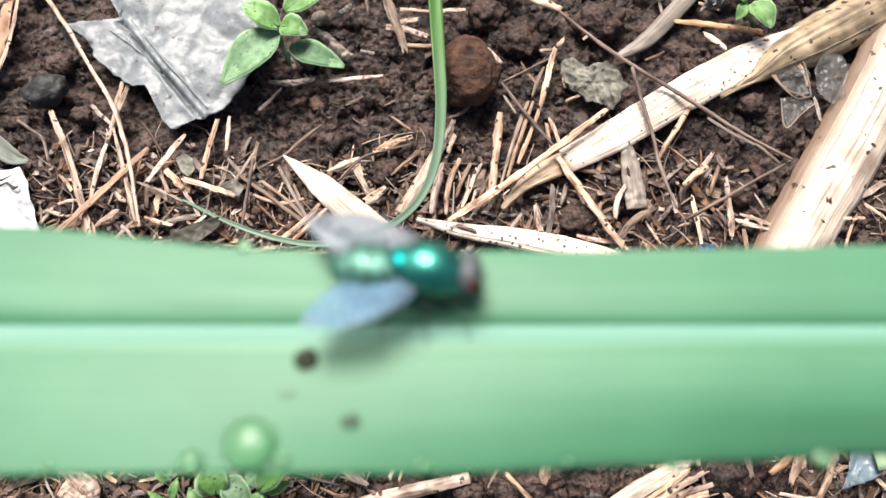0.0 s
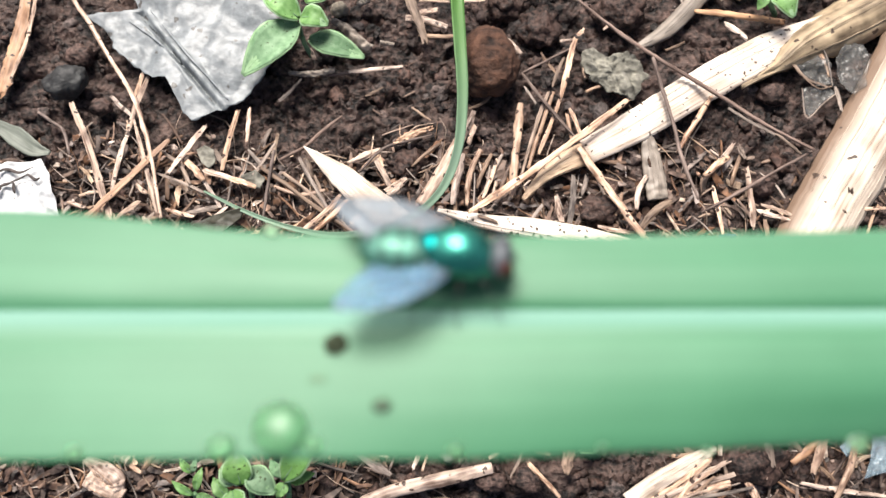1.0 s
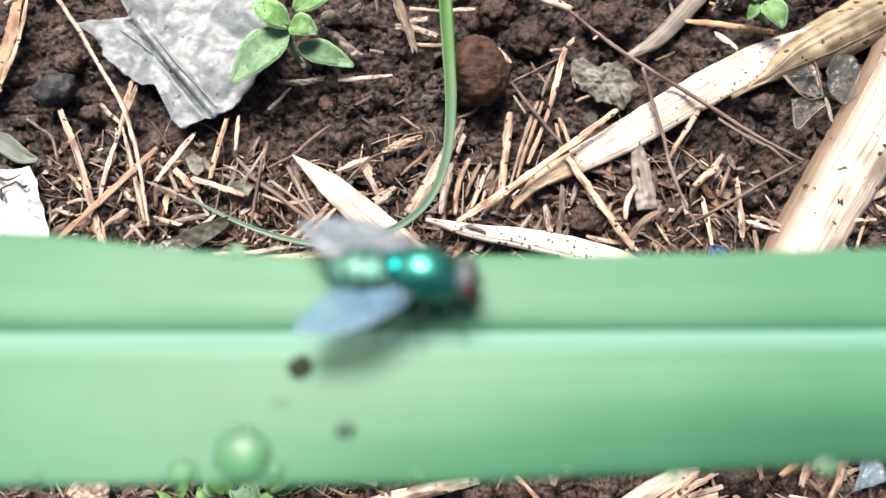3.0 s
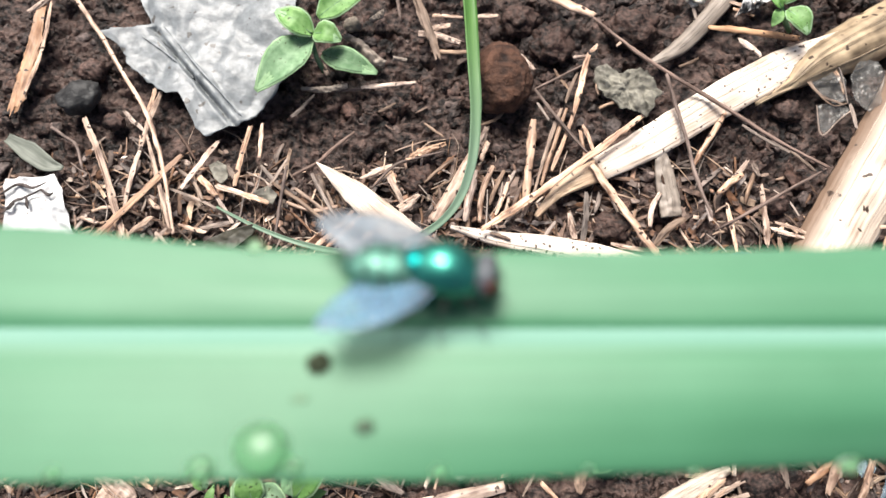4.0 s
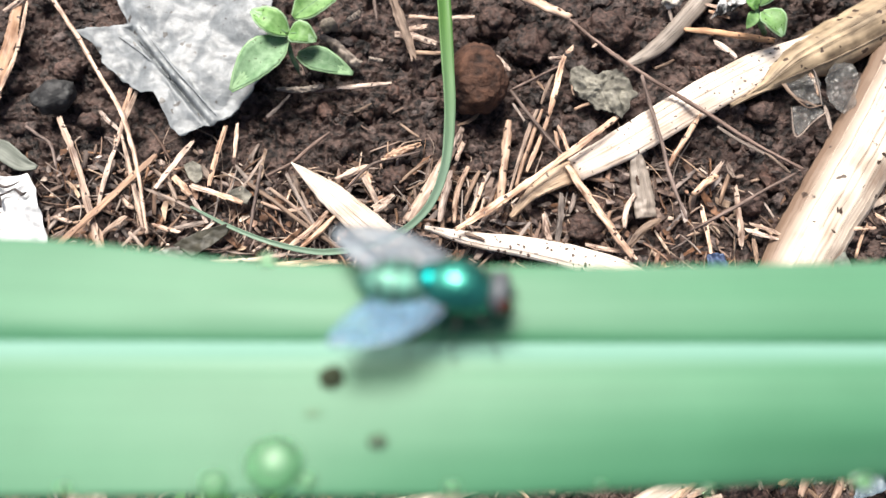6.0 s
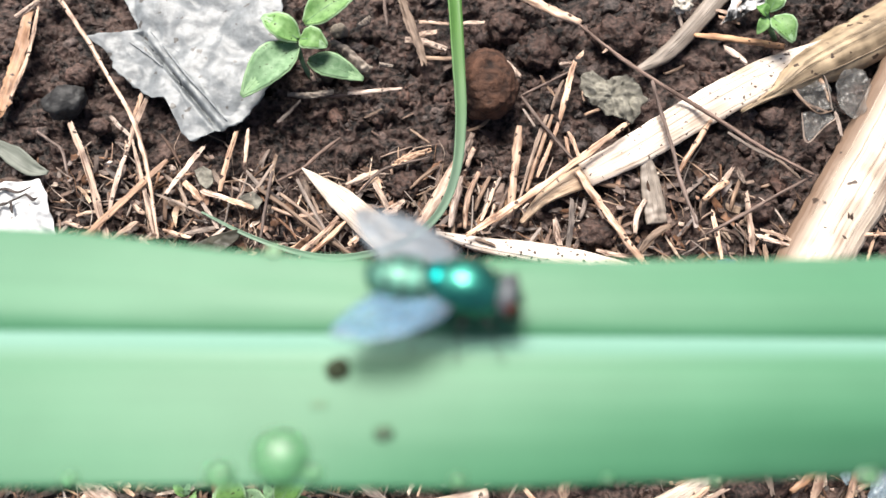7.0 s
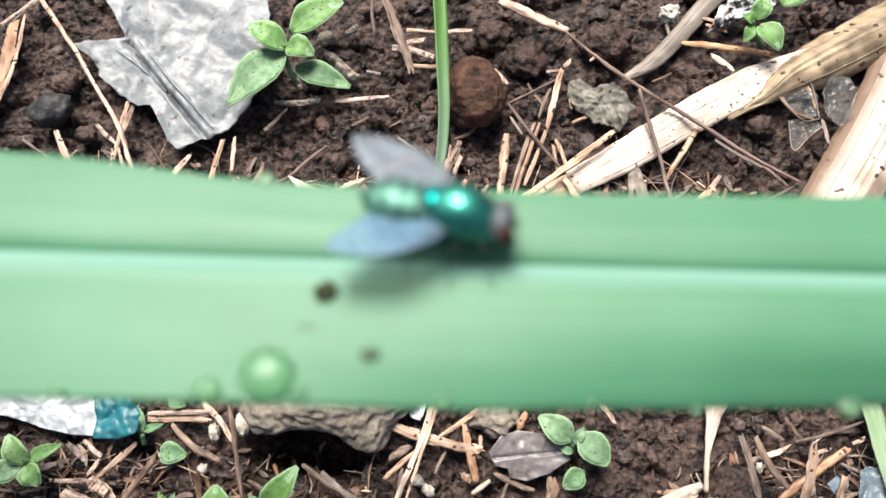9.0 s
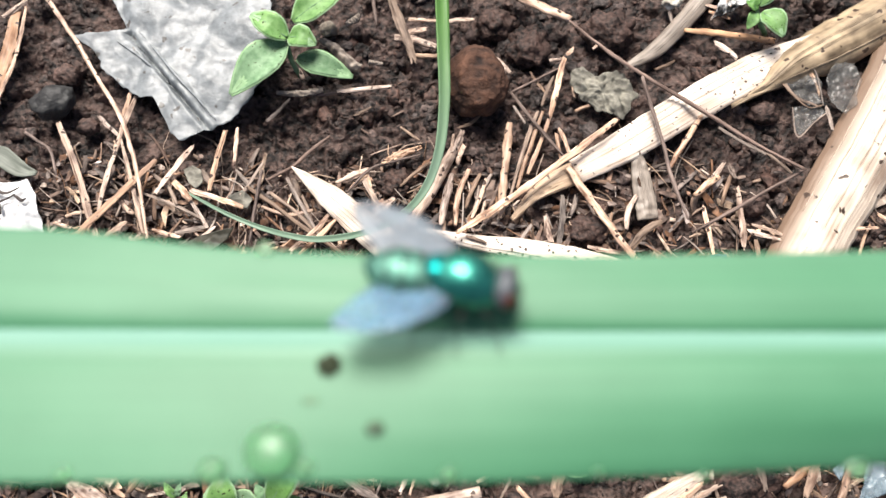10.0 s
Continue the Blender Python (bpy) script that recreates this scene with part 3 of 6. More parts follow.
# thin dark lines across the top of the paper, in the crumb material
for i, pts in enumerate((((-0.0711, 0.0088), (-0.0688, 0.0104), (-0.0664, 0.0098), (-0.0645, 0.0108)), ((-0.0705, 0.0058), (-0.0690, 0.0078), (-0.0676, 0.0082), (-0.0652, 0.0096)),
                         ((-0.0711, 0.0072), (-0.0699, 0.0066), (-0.0688, 0.0074)), ((-0.0652, 0.0096), (-0.0640, 0.0088), (-0.0632, 0.0090)), ((-0.0672, 0.0084), (-0.0668, 0.0066)))):
    part("dirt_streak", tube([(x, y, 0.0027 - 0.0002 * (k % 2)) for k, (x, y) in enumerate(pts)], [0.0003, 0.00055, 0.0002], 0.5, 7, 14, 0.5, i), CRUMB, paper, "dark crease line on the paper")
wrapper = tagged(new("wrapper_scrap"), "crumpled white and teal wrapper lying on soil", "wrapper")
part("white_film", sheet(((-0.0687, -0.0139, 0.0022), (-0.0509, -0.0146, 0.0022), (-0.0482, -0.0185, 0.0022), (-0.0480, -0.0242, 0.0022), (-0.0531, -0.0238, 0.0022), (-0.0580, -0.0226, 0.0022), (-0.0613, -0.0215, 0.0022), (-0.0677, -0.0208, 0.0022),), 0.0020, 0.00012, 0.0010, 260, 16, 110, 0.03, 3), WRAP, wrapper)
part("teal_print", sheet(((-0.0505, -0.0150, 0.0026), (-0.0452, -0.0177, 0.0026), (-0.0428, -0.0212, 0.0026), (-0.0431, -0.0237, 0.0026), (-0.0457, -0.0245, 0.0026), (-0.0492, -0.0244, 0.0026), (-0.0490, -0.0216, 0.0026),), 0.0026, 0.00012, 0.0012, 200, 12, 84, 0.03, 4), TEAL, wrapper, "teal printed corner")
tagged(part("grey_leaf_sliver", ribbon(((-0.0718, 0.0181, 0.0014), (-0.0680, 0.0158, 0.0014), (-0.0652, 0.0139, 0.0014), (-0.0628, 0.0133, 0.0014),), [0.00150, 0.00316, 0.00250, 0.00067], 0.0003, 0.2, 8, 20, 0.0002, 2), GREYLEAF), "grey-green dry leaf sliver on soil", "dry leaf")
tagged(part("husk", sheet(((0.0183, 0.0277, 0.0012), (0.0201, 0.0298, 0.0012), (0.0227, 0.0287, 0.0012), (0.0254, 0.0295, 0.0012), (0.0275, 0.0278, 0.0012), (0.0280, 0.0245, 0.0012), (0.0259, 0.0218, 0.0012), (0.0235, 0.0225, 0.0012), (0.0217, 0.0240, 0.0012), (0.0193, 0.0249, 0.0012),), 0.0010, 0.0003, 0.0011, 480, 14, 110, 0.3, 5), HUSK), "crumpled papery grey husk on soil", "husk")
tagged(part("clear_film_scrap", sheet(((0.0502, 0.0288, 0.0015), (0.0535, 0.0304, 0.0015), (0.0559, 0.0298, 0.0015), (0.0567, 0.0268, 0.0015), (0.0569, 0.0238, 0.0015), (0.0546, 0.0235, 0.0015), (0.0529, 0.0244, 0.0015), (0.0510, 0.0264, 0.0015),), 0.0015, 0.0001, 0.0013, 300, 10, 72, 0.06, 6), FILM), "small clear plastic film scrap on soil", "plastic scrap")
tagged(part("clear_film_scrap", sheet(((0.0523, 0.0235, 0.0013), (0.0564, 0.0235, 0.0013), (0.0574, 0.0226, 0.0013), (0.0553, 0.0211, 0.0013), (0.0525, 0.0186, 0.0013), (0.0517, 0.0206, 0.0013),), 0.0013, 0.0001, 0.0012, 300, 10, 72, 0.06, 7), FILM), "small clear plastic film scrap on soil", "plastic scrap")
tagged(part("clear_film_scrap", sheet(((0.0574, 0.0278, 0.0013), (0.0590, 0.0305, 0.0013), (0.0624, 0.0309, 0.0013), (0.0632, 0.0279, 0.0013), (0.0617, 0.0236, 0.0013), (0.0598, 0.0221, 0.0013), (0.0580, 0.0235, 0.0013),), 0.0013, 0.0001, 0.0012, 330, 10, 72, 0.08, 8), FILM), "small dull clear plastic scrap on soil", "plastic scrap")
tagged(part("bluish_film_scrap", sheet(((0.0521, -0.0300, 0.0012), (0.0540, -0.0290, 0.0012), (0.0552, -0.0300, 0.0012), (0.0544, -0.0312, 0.0012), (0.0530, -0.0314, 0.0012),), 0.0012, 0.0001, 0.001, 300, 8, 60, 0.08, 9), FILM_BLUE), "small bluish clear plastic scrap on soil", "plastic scrap")
tagged(part("bluish_film_scrap", sheet(((0.0570, -0.0283, 0.0014), (0.0582, -0.0276, 0.0014), (0.0618, -0.0292, 0.0014), (0.0615, -0.0319, 0.0014), (0.0581, -0.0336, 0.0014), (0.0552, -0.0344, 0.0014), (0.0563, -0.0315, 0.0014),), 0.0014, 0.0001, 0.001, 260, 10, 72, 0.06, 10), FILM_BLUE), "bluish clear plastic scrap on soil", "plastic scrap")
tagged(part("blue_scrap", sheet(((0.0376, 0.0002), (0.0397, 0.0005), (0.0407, -0.0020), (0.0430, -0.0049), (0.0440, -0.0070), (0.0410, -0.0085), (0.0370, -0.0085), (0.0365, -0.0041)),
    0.0014, 0.0003, 0.0016, 420, 14, 96, 0.12, 13, creases=((0.0388, 0.0, 0.0400, -0.0080, 0.0012, 0.0009),)), BLUE), "crumpled dark blue plastic scrap at the end of a straw", "plastic scrap")
tagged(part("dead_leaf", sheet(((0.0056, -0.0260), (0.0072, -0.0238), (0.0096, -0.0230), (0.0137, -0.0235), (0.0164, -0.0254), (0.0169, -0.0270), (0.0141, -0.0288), (0.0108, -0.0299), (0.0084, -0.0294), (0.0083, -0.0282), (0.0064, -0.0279)), 0.0018, 0.0002, 0.0006, 150, 16, 110, 0.04, 11,
    creases=((0.0064, -0.0268, 0.0166, -0.0258, -0.0003, 0.00022), (0.0096, -0.0264, 0.0086, -0.0238, -0.0002, 0.0002), (0.0110, -0.0264, 0.0120, -0.0294, -0.0002, 0.0002), (0.0132, -0.0262, 0.0142, -0.0240, -0.0002, 0.0002))), DRYLEAF), "dry slate-brown dead leaf lying on soil", "dead leaf")

tagged(part("dead_leaf", sheet(((-0.0413, 0.0013), (-0.0393, 0.0024), (-0.0373, 0.0034), (-0.0344, 0.0041), (-0.0324, 0.0047), (-0.0331, 0.0030), (-0.0351, 0.0013), (-0.0371, 0.0000), (-0.0383, -0.0004)), 0.0014, 0.0002, 0.0008, 200, 10, 72, 0.06, 15), DARKLEAF), "dark olive dead leaf lying among litter", "dead leaf")
tagged(part("film_scrap", sheet(((-0.0498, -0.0033), (-0.0478, -0.0015), (-0.0455, -0.0001), (-0.0423, 0.0008), (-0.0391, 0.0015), (-0.0384, -0.0008), (-0.0386, -0.0041), (-0.0443, -0.0046)), 0.0010, 0.0002, 0.0009, 240, 12, 90, 0.06, 18), GREYFILM), "crinkled grey-brown film scrap lying on soil", "plastic scrap")
tagged(part("dead_leaf", sheet(((-0.0405, 0.0137, 0.0014), (-0.0392, 0.0144, 0.0014), (-0.0379, 0.0137, 0.0014), (-0.0375, 0.0117, 0.0014), (-0.0384, 0.0107, 0.0014), (-0.0397, 0.0117, 0.0014),), 0.0012, 0.0002, 0.0006, 260, 8, 60, 0.05, 16), HUSK), "small tan dead leaf fragment on soil", "dead leaf")
tagged(part("dead_leaf", sheet(((-0.0336, 0.0096, 0.0016), (-0.0315, 0.0105, 0.0016), (-0.0298, 0.0092, 0.0016), (-0.0305, 0.0076, 0.0016), (-0.0326, 0.0078, 0.0016),), 0.0014, 0.0002, 0.0007, 260, 8, 60, 0.05, 17), HUSK), "small curled tan dead leaf fragment on soil", "dead leaf")

tagged(part("plastic_scrap", sheet(((0.0403, 0.0375), (0.0435, 0.0389), (0.0473, 0.0415), (0.0528, 0.0429), (0.0526, 0.0459), (0.0453, 0.0448), (0.0422, 0.0415)), 0.0016, 0.0002, 0.0016, 330, 12, 90, 0.12, 21), BLACKWHITE), "crumpled black and white plastic scrap on soil", "plastic scrap")
# stones and clods
tagged(part("pebble", lump(((-0.0612, 0.0246, 0.0018),)[0], (0.00333, 0.00250, 0.00200), 4, 0.22, 1.6, 1, 0.5), BLACKSTONE), "rounded charcoal-black pebble on soil", "pebble", "pebbles")
tagged(part("pebble", lump(((0.0035, 0.0272, 0.003),)[0], (0.00483, 0.00549, 0.00383), 5, 0.12, 2.0, 2, 0.2), REDSTONE), "round rough red-brown pebble on soil", "pebble", "pebbles")
bm = lump((-0.0172, -0.0185, 0.0026), (0.0116, 0.0080, 0.0052), 6, 0.16, 1.7, 3, -0.04)
for v in bm.verts:
    arch = math.exp(-(abs(v.co.x + 0.0190) / 0.0055) ** 3)
    if v.co.y < -0.0200:
        v.co.y = -0.0200 + (v.co.y + 0.0200) * (1 - 0.52 * arch)
        v.co.z += 0.0012 * arch
    q = v.co * 420
    v.co += (v.co - Vector((-0.0172, -0.0185, 0.0026))).normalized() * (0.0006 * abs(noise.noise(q)) + 0.0003 * noise.noise(q * 2.7))
tagged(part("clod", bm, CLODSTONE), "large grey-brown clod over a dark hollow", "clod", "clods")
tagged(part("clod", lump(((0.0248, 0.0365, 0.001),)[0], (0.00383, 0.00316, 0.00233), 4, 0.4, 2.2, 5), CRUMB), "dark brown lump of soil", "clod", "clods")
tagged(part("clod", lump(((0.0069, -0.0215, 0.001),)[0], (0.00333, 0.00233, 0.00200), 4, 0.4, 2.2, 6), CLODSTONE), "small dark brown lump of soil", "clod", "clods")
tagged(part("clod", lump(((0.0399, -0.0320, 0),)[0], (0.00533, 0.00366, 0.00216), 4, 0.35, 2.0, 7), CRUMB), "smooth dark brown lump of soil", "clod", "clods")
tagged(part("clod", lump(((0.0038, -0.0349, 0.001),)[0], (0.00216, 0.00125, 0.00117), 3, 0.35, 2.0, 8), CRUMB), "small dark brown lump of soil", "clod", "clods")
tagged(part("clod", lump(((0.0085, -0.0346, 0.001),)[0], (0.00250, 0.00183, 0.00133), 3, 0.4, 2.0, 9), CRUMB), "small dark brown lump of soil", "clod", "clods")
tagged(part("clod", lump(((-0.0194, 0.0371, 0.001),)[0], (0.00141, 0.00125, 0.00100), 3, 0.3, 2.0, 10), CLODSTONE), "small grey lump of soil", "clod", "clods")
tagged(part("clod", lump(((-0.0301, 0.0341, 0.0005),)[0], (0.00200, 0.00183, 0.00133), 3, 0.35, 2.0, 11), CRUMB), "small dark brown lump of soil", "clod", "clods")
tagged(part("clod", lump((-0.0087, 0.0118, 0.0002), (0.0026, 0.0021, 0.0011), 4, 0.5, 2.2, 12), CRUMB), "reddish brown lump of soil", "clod", "clods")
tagged(part("clod", lump(((0.0119, 0.0342, 0.0005),)[0], (0.00316, 0.00333, 0.00200), 4, 0.4, 2.2, 13), CRUMB), "dark brown lump of soil", "clod", "clods")
tagged(part("clod", lump(((0.0203, 0.0045, 0.0005),)[0], (0.00283, 0.00216, 0.00166), 4, 0.4, 2.2, 14), CRUMB), "dark brown lump of soil", "clod", "clods")
tagged(part("white_pebble", lump((0.0348, 0.0413, 0.0020), (0.0014, 0.0013, 0.0011), 4, 0.6, 2.6, 9), PALESTONE), "small wrinkled whitish husk on soil", "pebble", "tiny white stones")
tagged(part("white_pebble", lump(((-0.0028, -0.0312, 0.0012),)[0], (0.00100, 0.00075, 0.00067), 3, 0.55, 2.4, 1, -0.6), PALESTONE), "tiny white stone on soil", "pebble", "tiny white stones")
tagged(part("white_pebble", lump(((-0.0292, -0.0225, 0.0014),)[0], (0.00100, 0.00150, 0.00083), 3, 0.55, 2.4, 2, 0.4), PALESTONE), "small whitish stone on soil", "pebble", "tiny white stones")
tagged(part("white_pebble", lump(((-0.0329, -0.0235, 0.0014),)[0], (0.00075, 0.00117, 0.00067), 3, 0.55, 2.4, 3, 0.2), PALESTONE), "small whitish stone on soil", "pebble", "tiny white stones")
tagged(part("white_pebble", lump(((-0.0342, -0.0285, 0.0014),)[0], (0.00075, 0.00067, 0.00058), 3, 0.55, 2.4, 4), PALESTONE), "tiny whitish stone on soil", "pebble", "tiny white stones")
tagged(part("white_pebble", lump(((0.0433, -0.0280, 0.0014),)[0], (0.00042, 0.00075, 0.00042), 3, 0.55, 2.4, 5), PALESTONE), "tiny whitish stone on soil", "pebble", "tiny white stones")
tagged(part("paper_scrap", sheet(((-0.0059, -0.0171), (-0.0029, -0.0171), (-0.0032, -0.0200), (-0.0039, -0.0219), (-0.0053, -0.0213)), 0.0020, 0.00015, 0.0008, 420, 8, 60, 0.15, 23), PAPER), "small torn white paper scrap beside straws", "paper scrap")
tagged(part("white_pebble", lump(((-0.0043, -0.0299, 0.0014),)[0], (0.00100, 0.00067, 0.00058), 3, 0.55, 2.4, 7, -0.6), PALESTONE), "tiny white stone on soil", "pebble", "tiny white stones")

tagged(part("clod", lump(((-0.0218, -0.0046, 0.0012),)[0], (0.00516, 0.00283, 0.00216), 4, 0.3, 2.0, 15), CLODSTONE), "pale grey-brown lump of soil", "clod", "clods")
tagged(part("clod", lump(((-0.0601, 0.0297, 0.0004),)[0], (0.00216, 0.00183, 0.00150), 3, 0.4, 2.2, 16), CRUMB), "small dark brown lump of soil", "clod", "clods")
tagged(part("clod", lump(((-0.0561, 0.0211, 0.0004),)[0], (0.00166, 0.00133, 0.00117), 3, 0.4, 2.2, 17), CRUMB), "small dark brown lump of soil", "clod", "clods")
tagged(part("clod", lump(((0.0070, 0.0382, 0.0004),)[0], (0.00300, 0.00250, 0.00200), 4, 0.4, 2.2, 18), CRUMB), "dark brown lump of soil", "clod", "clods")
tagged(part("clod", lump(((0.0453, 0.0082, 0),)[0], (0.00200, 0.00150, 0.00133), 3, 0.4, 2.2, 19), CRUMB), "small dark brown lump of soil", "clod", "clods")
tagged(part("clod", lump(((0.0482, 0.0232, 0),)[0], (0.00250, 0.00183, 0.00150), 3, 0.4, 2.2, 20), CRUMB), "small dark brown lump of soil", "clod", "clods")

# broad dry strips
strip(((0.0768, 0.0433, 0.0034), (0.0674, 0.0382, 0.0034), (0.0581, 0.0332, 0.0034), (0.0528, 0.0302, 0.0034), (0.0476, 0.0262, 0.0028), (0.0425, 0.0233, 0.0026)), (0.0083, 0.0083, 0.0077, 0.0060, 0.0014, 0.0005), "tan rolled dirty dry reed sheath lying on soil", REED_DIRTY, -0.75, 0.0007, 0.0005, "dry_reed_sheath")
strip(((0.0572, 0.0345, 0.002), (0.0471, 0.0295, 0.002), (0.0362, 0.0235, 0.002), (0.0264, 0.0175, 0.002), (0.0186, 0.0132, 0.002),), (0.00250, 0.00566, 0.00549, 0.00516, 0.00383), "bleached speckled dry leaf strip lying on soil", STRIP, -0.2)
strip(((0.0188, 0.0132, 0.0018), (0.0152, 0.0115, 0.0018), (0.0118, 0.0092, 0.0018), (0.0088, 0.0058, 0.0018),), (0.00366, 0.00300, 0.00183, 0.00067), "tan dry leaf strip end lying on soil", STRIP_TAN, -0.2)
strip(((0.0745, 0.0375, 0.003), (0.0668, 0.0234, 0.003), (0.0595, 0.0118, 0.003), (0.0527, 0.0015, 0.003), (0.0469, -0.0085, 0.003),), (0.01040, 0.01065, 0.01065, 0.01015, 0.00915), "broad pale dry reed strip with a brown edge" , REED_STAINED, -0.5, 0.0007, 0.0005, "dry_reed_sheath", 14)
strip(((-0.0240, 0.0138, 0.0026), (-0.0185, 0.0094, 0.0026), (-0.0121, 0.0039, 0.0026), (-0.0058, -0.0015, 0.0026), (-0.0004, -0.0062, 0.0026)), (0.0002, 0.0036, 0.0047, 0.0046, 0.0036), "pointed bleached dry leaf blade lying on soil", STRIP_CLEAN, -0.15)
strip(((-0.0039, 0.0040, 0.0022), (0.0029, 0.0024, 0.0022), (0.0104, 0.0013, 0.0022), (0.0186, -0.0005, 0.0022), (0.0259, -0.0029, 0.0022), (0.0336, -0.0065, 0.0022)), (0.0006, 0.0022, 0.0031, 0.0037, 0.0039, 0.0012), "speckled bleached dry leaf strip lying on soil", STRIP, -0.25)
strip(((0.0269, 0.0301, 0.0018), (0.0316, 0.0330, 0.0018), (0.0358, 0.0372, 0.0018), (0.0411, 0.0433, 0.0018), (0.0449, 0.0469, 0.0018),), (0.00083, 0.00250, 0.00283, 0.00300, 0.00300), "grey dry curled grass strip on soil", RIBBON, -0.4)
strip(((-0.0065, 0.0051, 0.0018), (-0.0034, 0.0101, 0.0018), (-0.0012, 0.0141, 0.0018), (0.0006, 0.0175, 0.0018)), (0.0017, 0.0019, 0.0018, 0.0012), "stained tan dry stalk piece with a forked end", STRAW, -0.5)
straw(((0.0000, 0.0164, 0.0022), (0.0014, 0.0195, 0.0022)), 0.0009)
straw(((0.0000, 0.0164, 0.0022), (0.0002, 0.0190, 0.0022)), 0.0007)
strip(((0.0278, 0.0172, 0.0014), (0.0283, 0.0134, 0.0014), (0.0288, 0.0090, 0.0014), (0.0291, 0.0059, 0.0014)), (0.0012, 0.0026, 0.0033, 0.0030), "frayed dull tan dry leaf fragment on soil", RIBBON, -0.2)
strip(((0.0387, -0.0142, 0.002), (0.0381, -0.0181, 0.002), (0.0373, -0.0212, 0.002), (0.0361, -0.0258, 0.002), (0.0354, -0.0312, 0.002),), (0.00466, 0.00433, 0.00200, 0.00075, 0.00058), "pale papery straw sheath narrowing to a thread", STRIP_CLEAN, -0.6)
strip(((0.0224, -0.0375, 0.002), (0.0272, -0.0345, 0.002), (0.0321, -0.0318, 0.002), (0.0349, -0.0303, 0.002),), (0.00250, 0.00266, 0.00216, 0.00100), "frayed bleached straw bundle lying on soil", STRIP_CLEAN, -0.4)
strip(((0.0265, -0.0377, 0.001), (0.0298, -0.0355, 0.001), (0.0331, -0.0338, 0.001), (0.0355, -0.0329, 0.001),), (0.00133, 0.00117, 0.00117, 0.00067), "frayed bleached straw bundle lying on soil", STRIP_CLEAN, -0.3)
strip(((0.0287, -0.0379, 0.0014), (0.0328, -0.0362, 0.0014), (0.0368, -0.0349, 0.0014),), (0.00200, 0.00183, 0.00083), "frayed bleached straw bundle lying on soil", STRAW, -0.3)
strip(((-0.0142, -0.0374, 0.0022), (-0.0096, -0.0358, 0.0022), (-0.0033, -0.0344, 0.0022), (0.0037, -0.0328, 0.0022),), (0.00166, 0.00183, 0.00200, 0.00150), "bleached straw piece with a joint lying on soil", STRAW, -0.5)
strip(((-0.0531, -0.0316, 0.0018), (-0.0510, -0.0329, 0.0018), (-0.0489, -0.0344, 0.0018), (-0.0481, -0.0358, 0.0018),), (0.00100, 0.00233, 0.00283, 0.00133), "pale dry leaf fragment on soil", STRAW, -0.3)
strip(((-0.0496, -0.0299, 0.002), (-0.0485, -0.0308, 0.002), (-0.0470, -0.0318, 0.002),), (0.00133, 0.00183, 0.00117), "small pale dry leaf fragment on soil", STRAW, -0.3)
strip(((-0.0529, -0.0341, 0.0016), (-0.0505, -0.0354, 0.0016), (-0.0476, -0.0367, 0.0016),), (0.00250, 0.00283, 0.00200), "pale dry leaf fragment on soil", STRAW, -0.3)
strip(((-0.0205, 0.0346, 0.0026), (-0.0187, 0.0337, 0.0027), (-0.0172, 0.0323, 0.0025), (-0.0156, 0.0308, 0.0024), (-0.0140, 0.0301, 0.0022)), (0.0009, 0.0015, 0.0018, 0.0019, 0.0010), "curled grey-brown dead leaf beside a seedling", RIBBON, -0.9, 0.0003, 0.0007, "dead_leaf")
strip(((-0.0270, 0.0261, 0.0018), (-0.0233, 0.0259, 0.0020), (-0.0198, 0.0265, 0.0020)), (0.0006, 0.0010, 0.0008), "grey-brown dry leaf shred on soil", RIBBON, -0.6, 0.0003, 0.0004)
strip(((-0.0166, 0.0375, 0.0018), (-0.0151, 0.0385, 0.0020), (-0.0145, 0.0392, 0.0018)), (0.0007, 0.0012, 0.0006), "small curled brown dead leaf flake on soil", RIBBON, -0.9, 0.0003, 0.0004)
strip(((-0.0129, 0.0312, 0.0018), (-0.0107, 0.0308, 0.0018)), (0.0007, 0.0005), "small curled brown dead leaf flake on soil", RIBBON, -0.7, 0.0003, 0.0003)
strip(((-0.0090, 0.0353, 0.0016), (-0.0064, 0.0351, 0.0016), (-0.0024, 0.0337, 0.0016),), (0.00100, 0.00117, 0.00083), "small pale straw chip on soil", STRAW, -0.2)
strip(((-0.0106, 0.0146, 0.0016), (-0.0082, 0.0159, 0.0016), (-0.0046, 0.0172, 0.0016)), (0.0005, 0.0012, 0.0006), "splintered pale straw chip on soil", STRAW, -0.2)
twig(((-0.0158, 0.0101, 0.0016), (-0.0124, 0.0137, 0.0016), (-0.0090, 0.0149, 0.0016), (-0.0048, 0.0160, 0.0016)), 0.0006, label="thin pale brown twig lying on soil")
straw(((-0.0175, 0.0116, 0.0016), (-0.0140, 0.0132, 0.0016)), 0.0008)
straw(((-0.0133, 0.0119, 0.0014), (-0.0108, 0.0073, 0.0014)), 0.0010, STRAW_GREY)
straw(((-0.0114, 0.0065, 0.002), (-0.0091, 0.0083, 0.002)), 0.0010)
straw(((-0.0353, -0.0012, 0.0018), (-0.0287, -0.0008, 0.0018), (-0.0246, -0.0001, 0.0018)), 0.0009)
straw(((-0.0248, 0.0123, 0.0016), (-0.0229, 0.0088, 0.0016), (-0.0198, 0.0036, 0.0016)), 0.0007, STRAW_GREY)
strip(((0.0568, 0.0010, 0.0012), (0.0581, -0.0024, 0.0012), (0.0586, -0.0057, 0.0012),), (0.00250, 0.00266, 0.00233), "dull green-grey dry strip beneath a reed", GREYLEAF, -0.3)

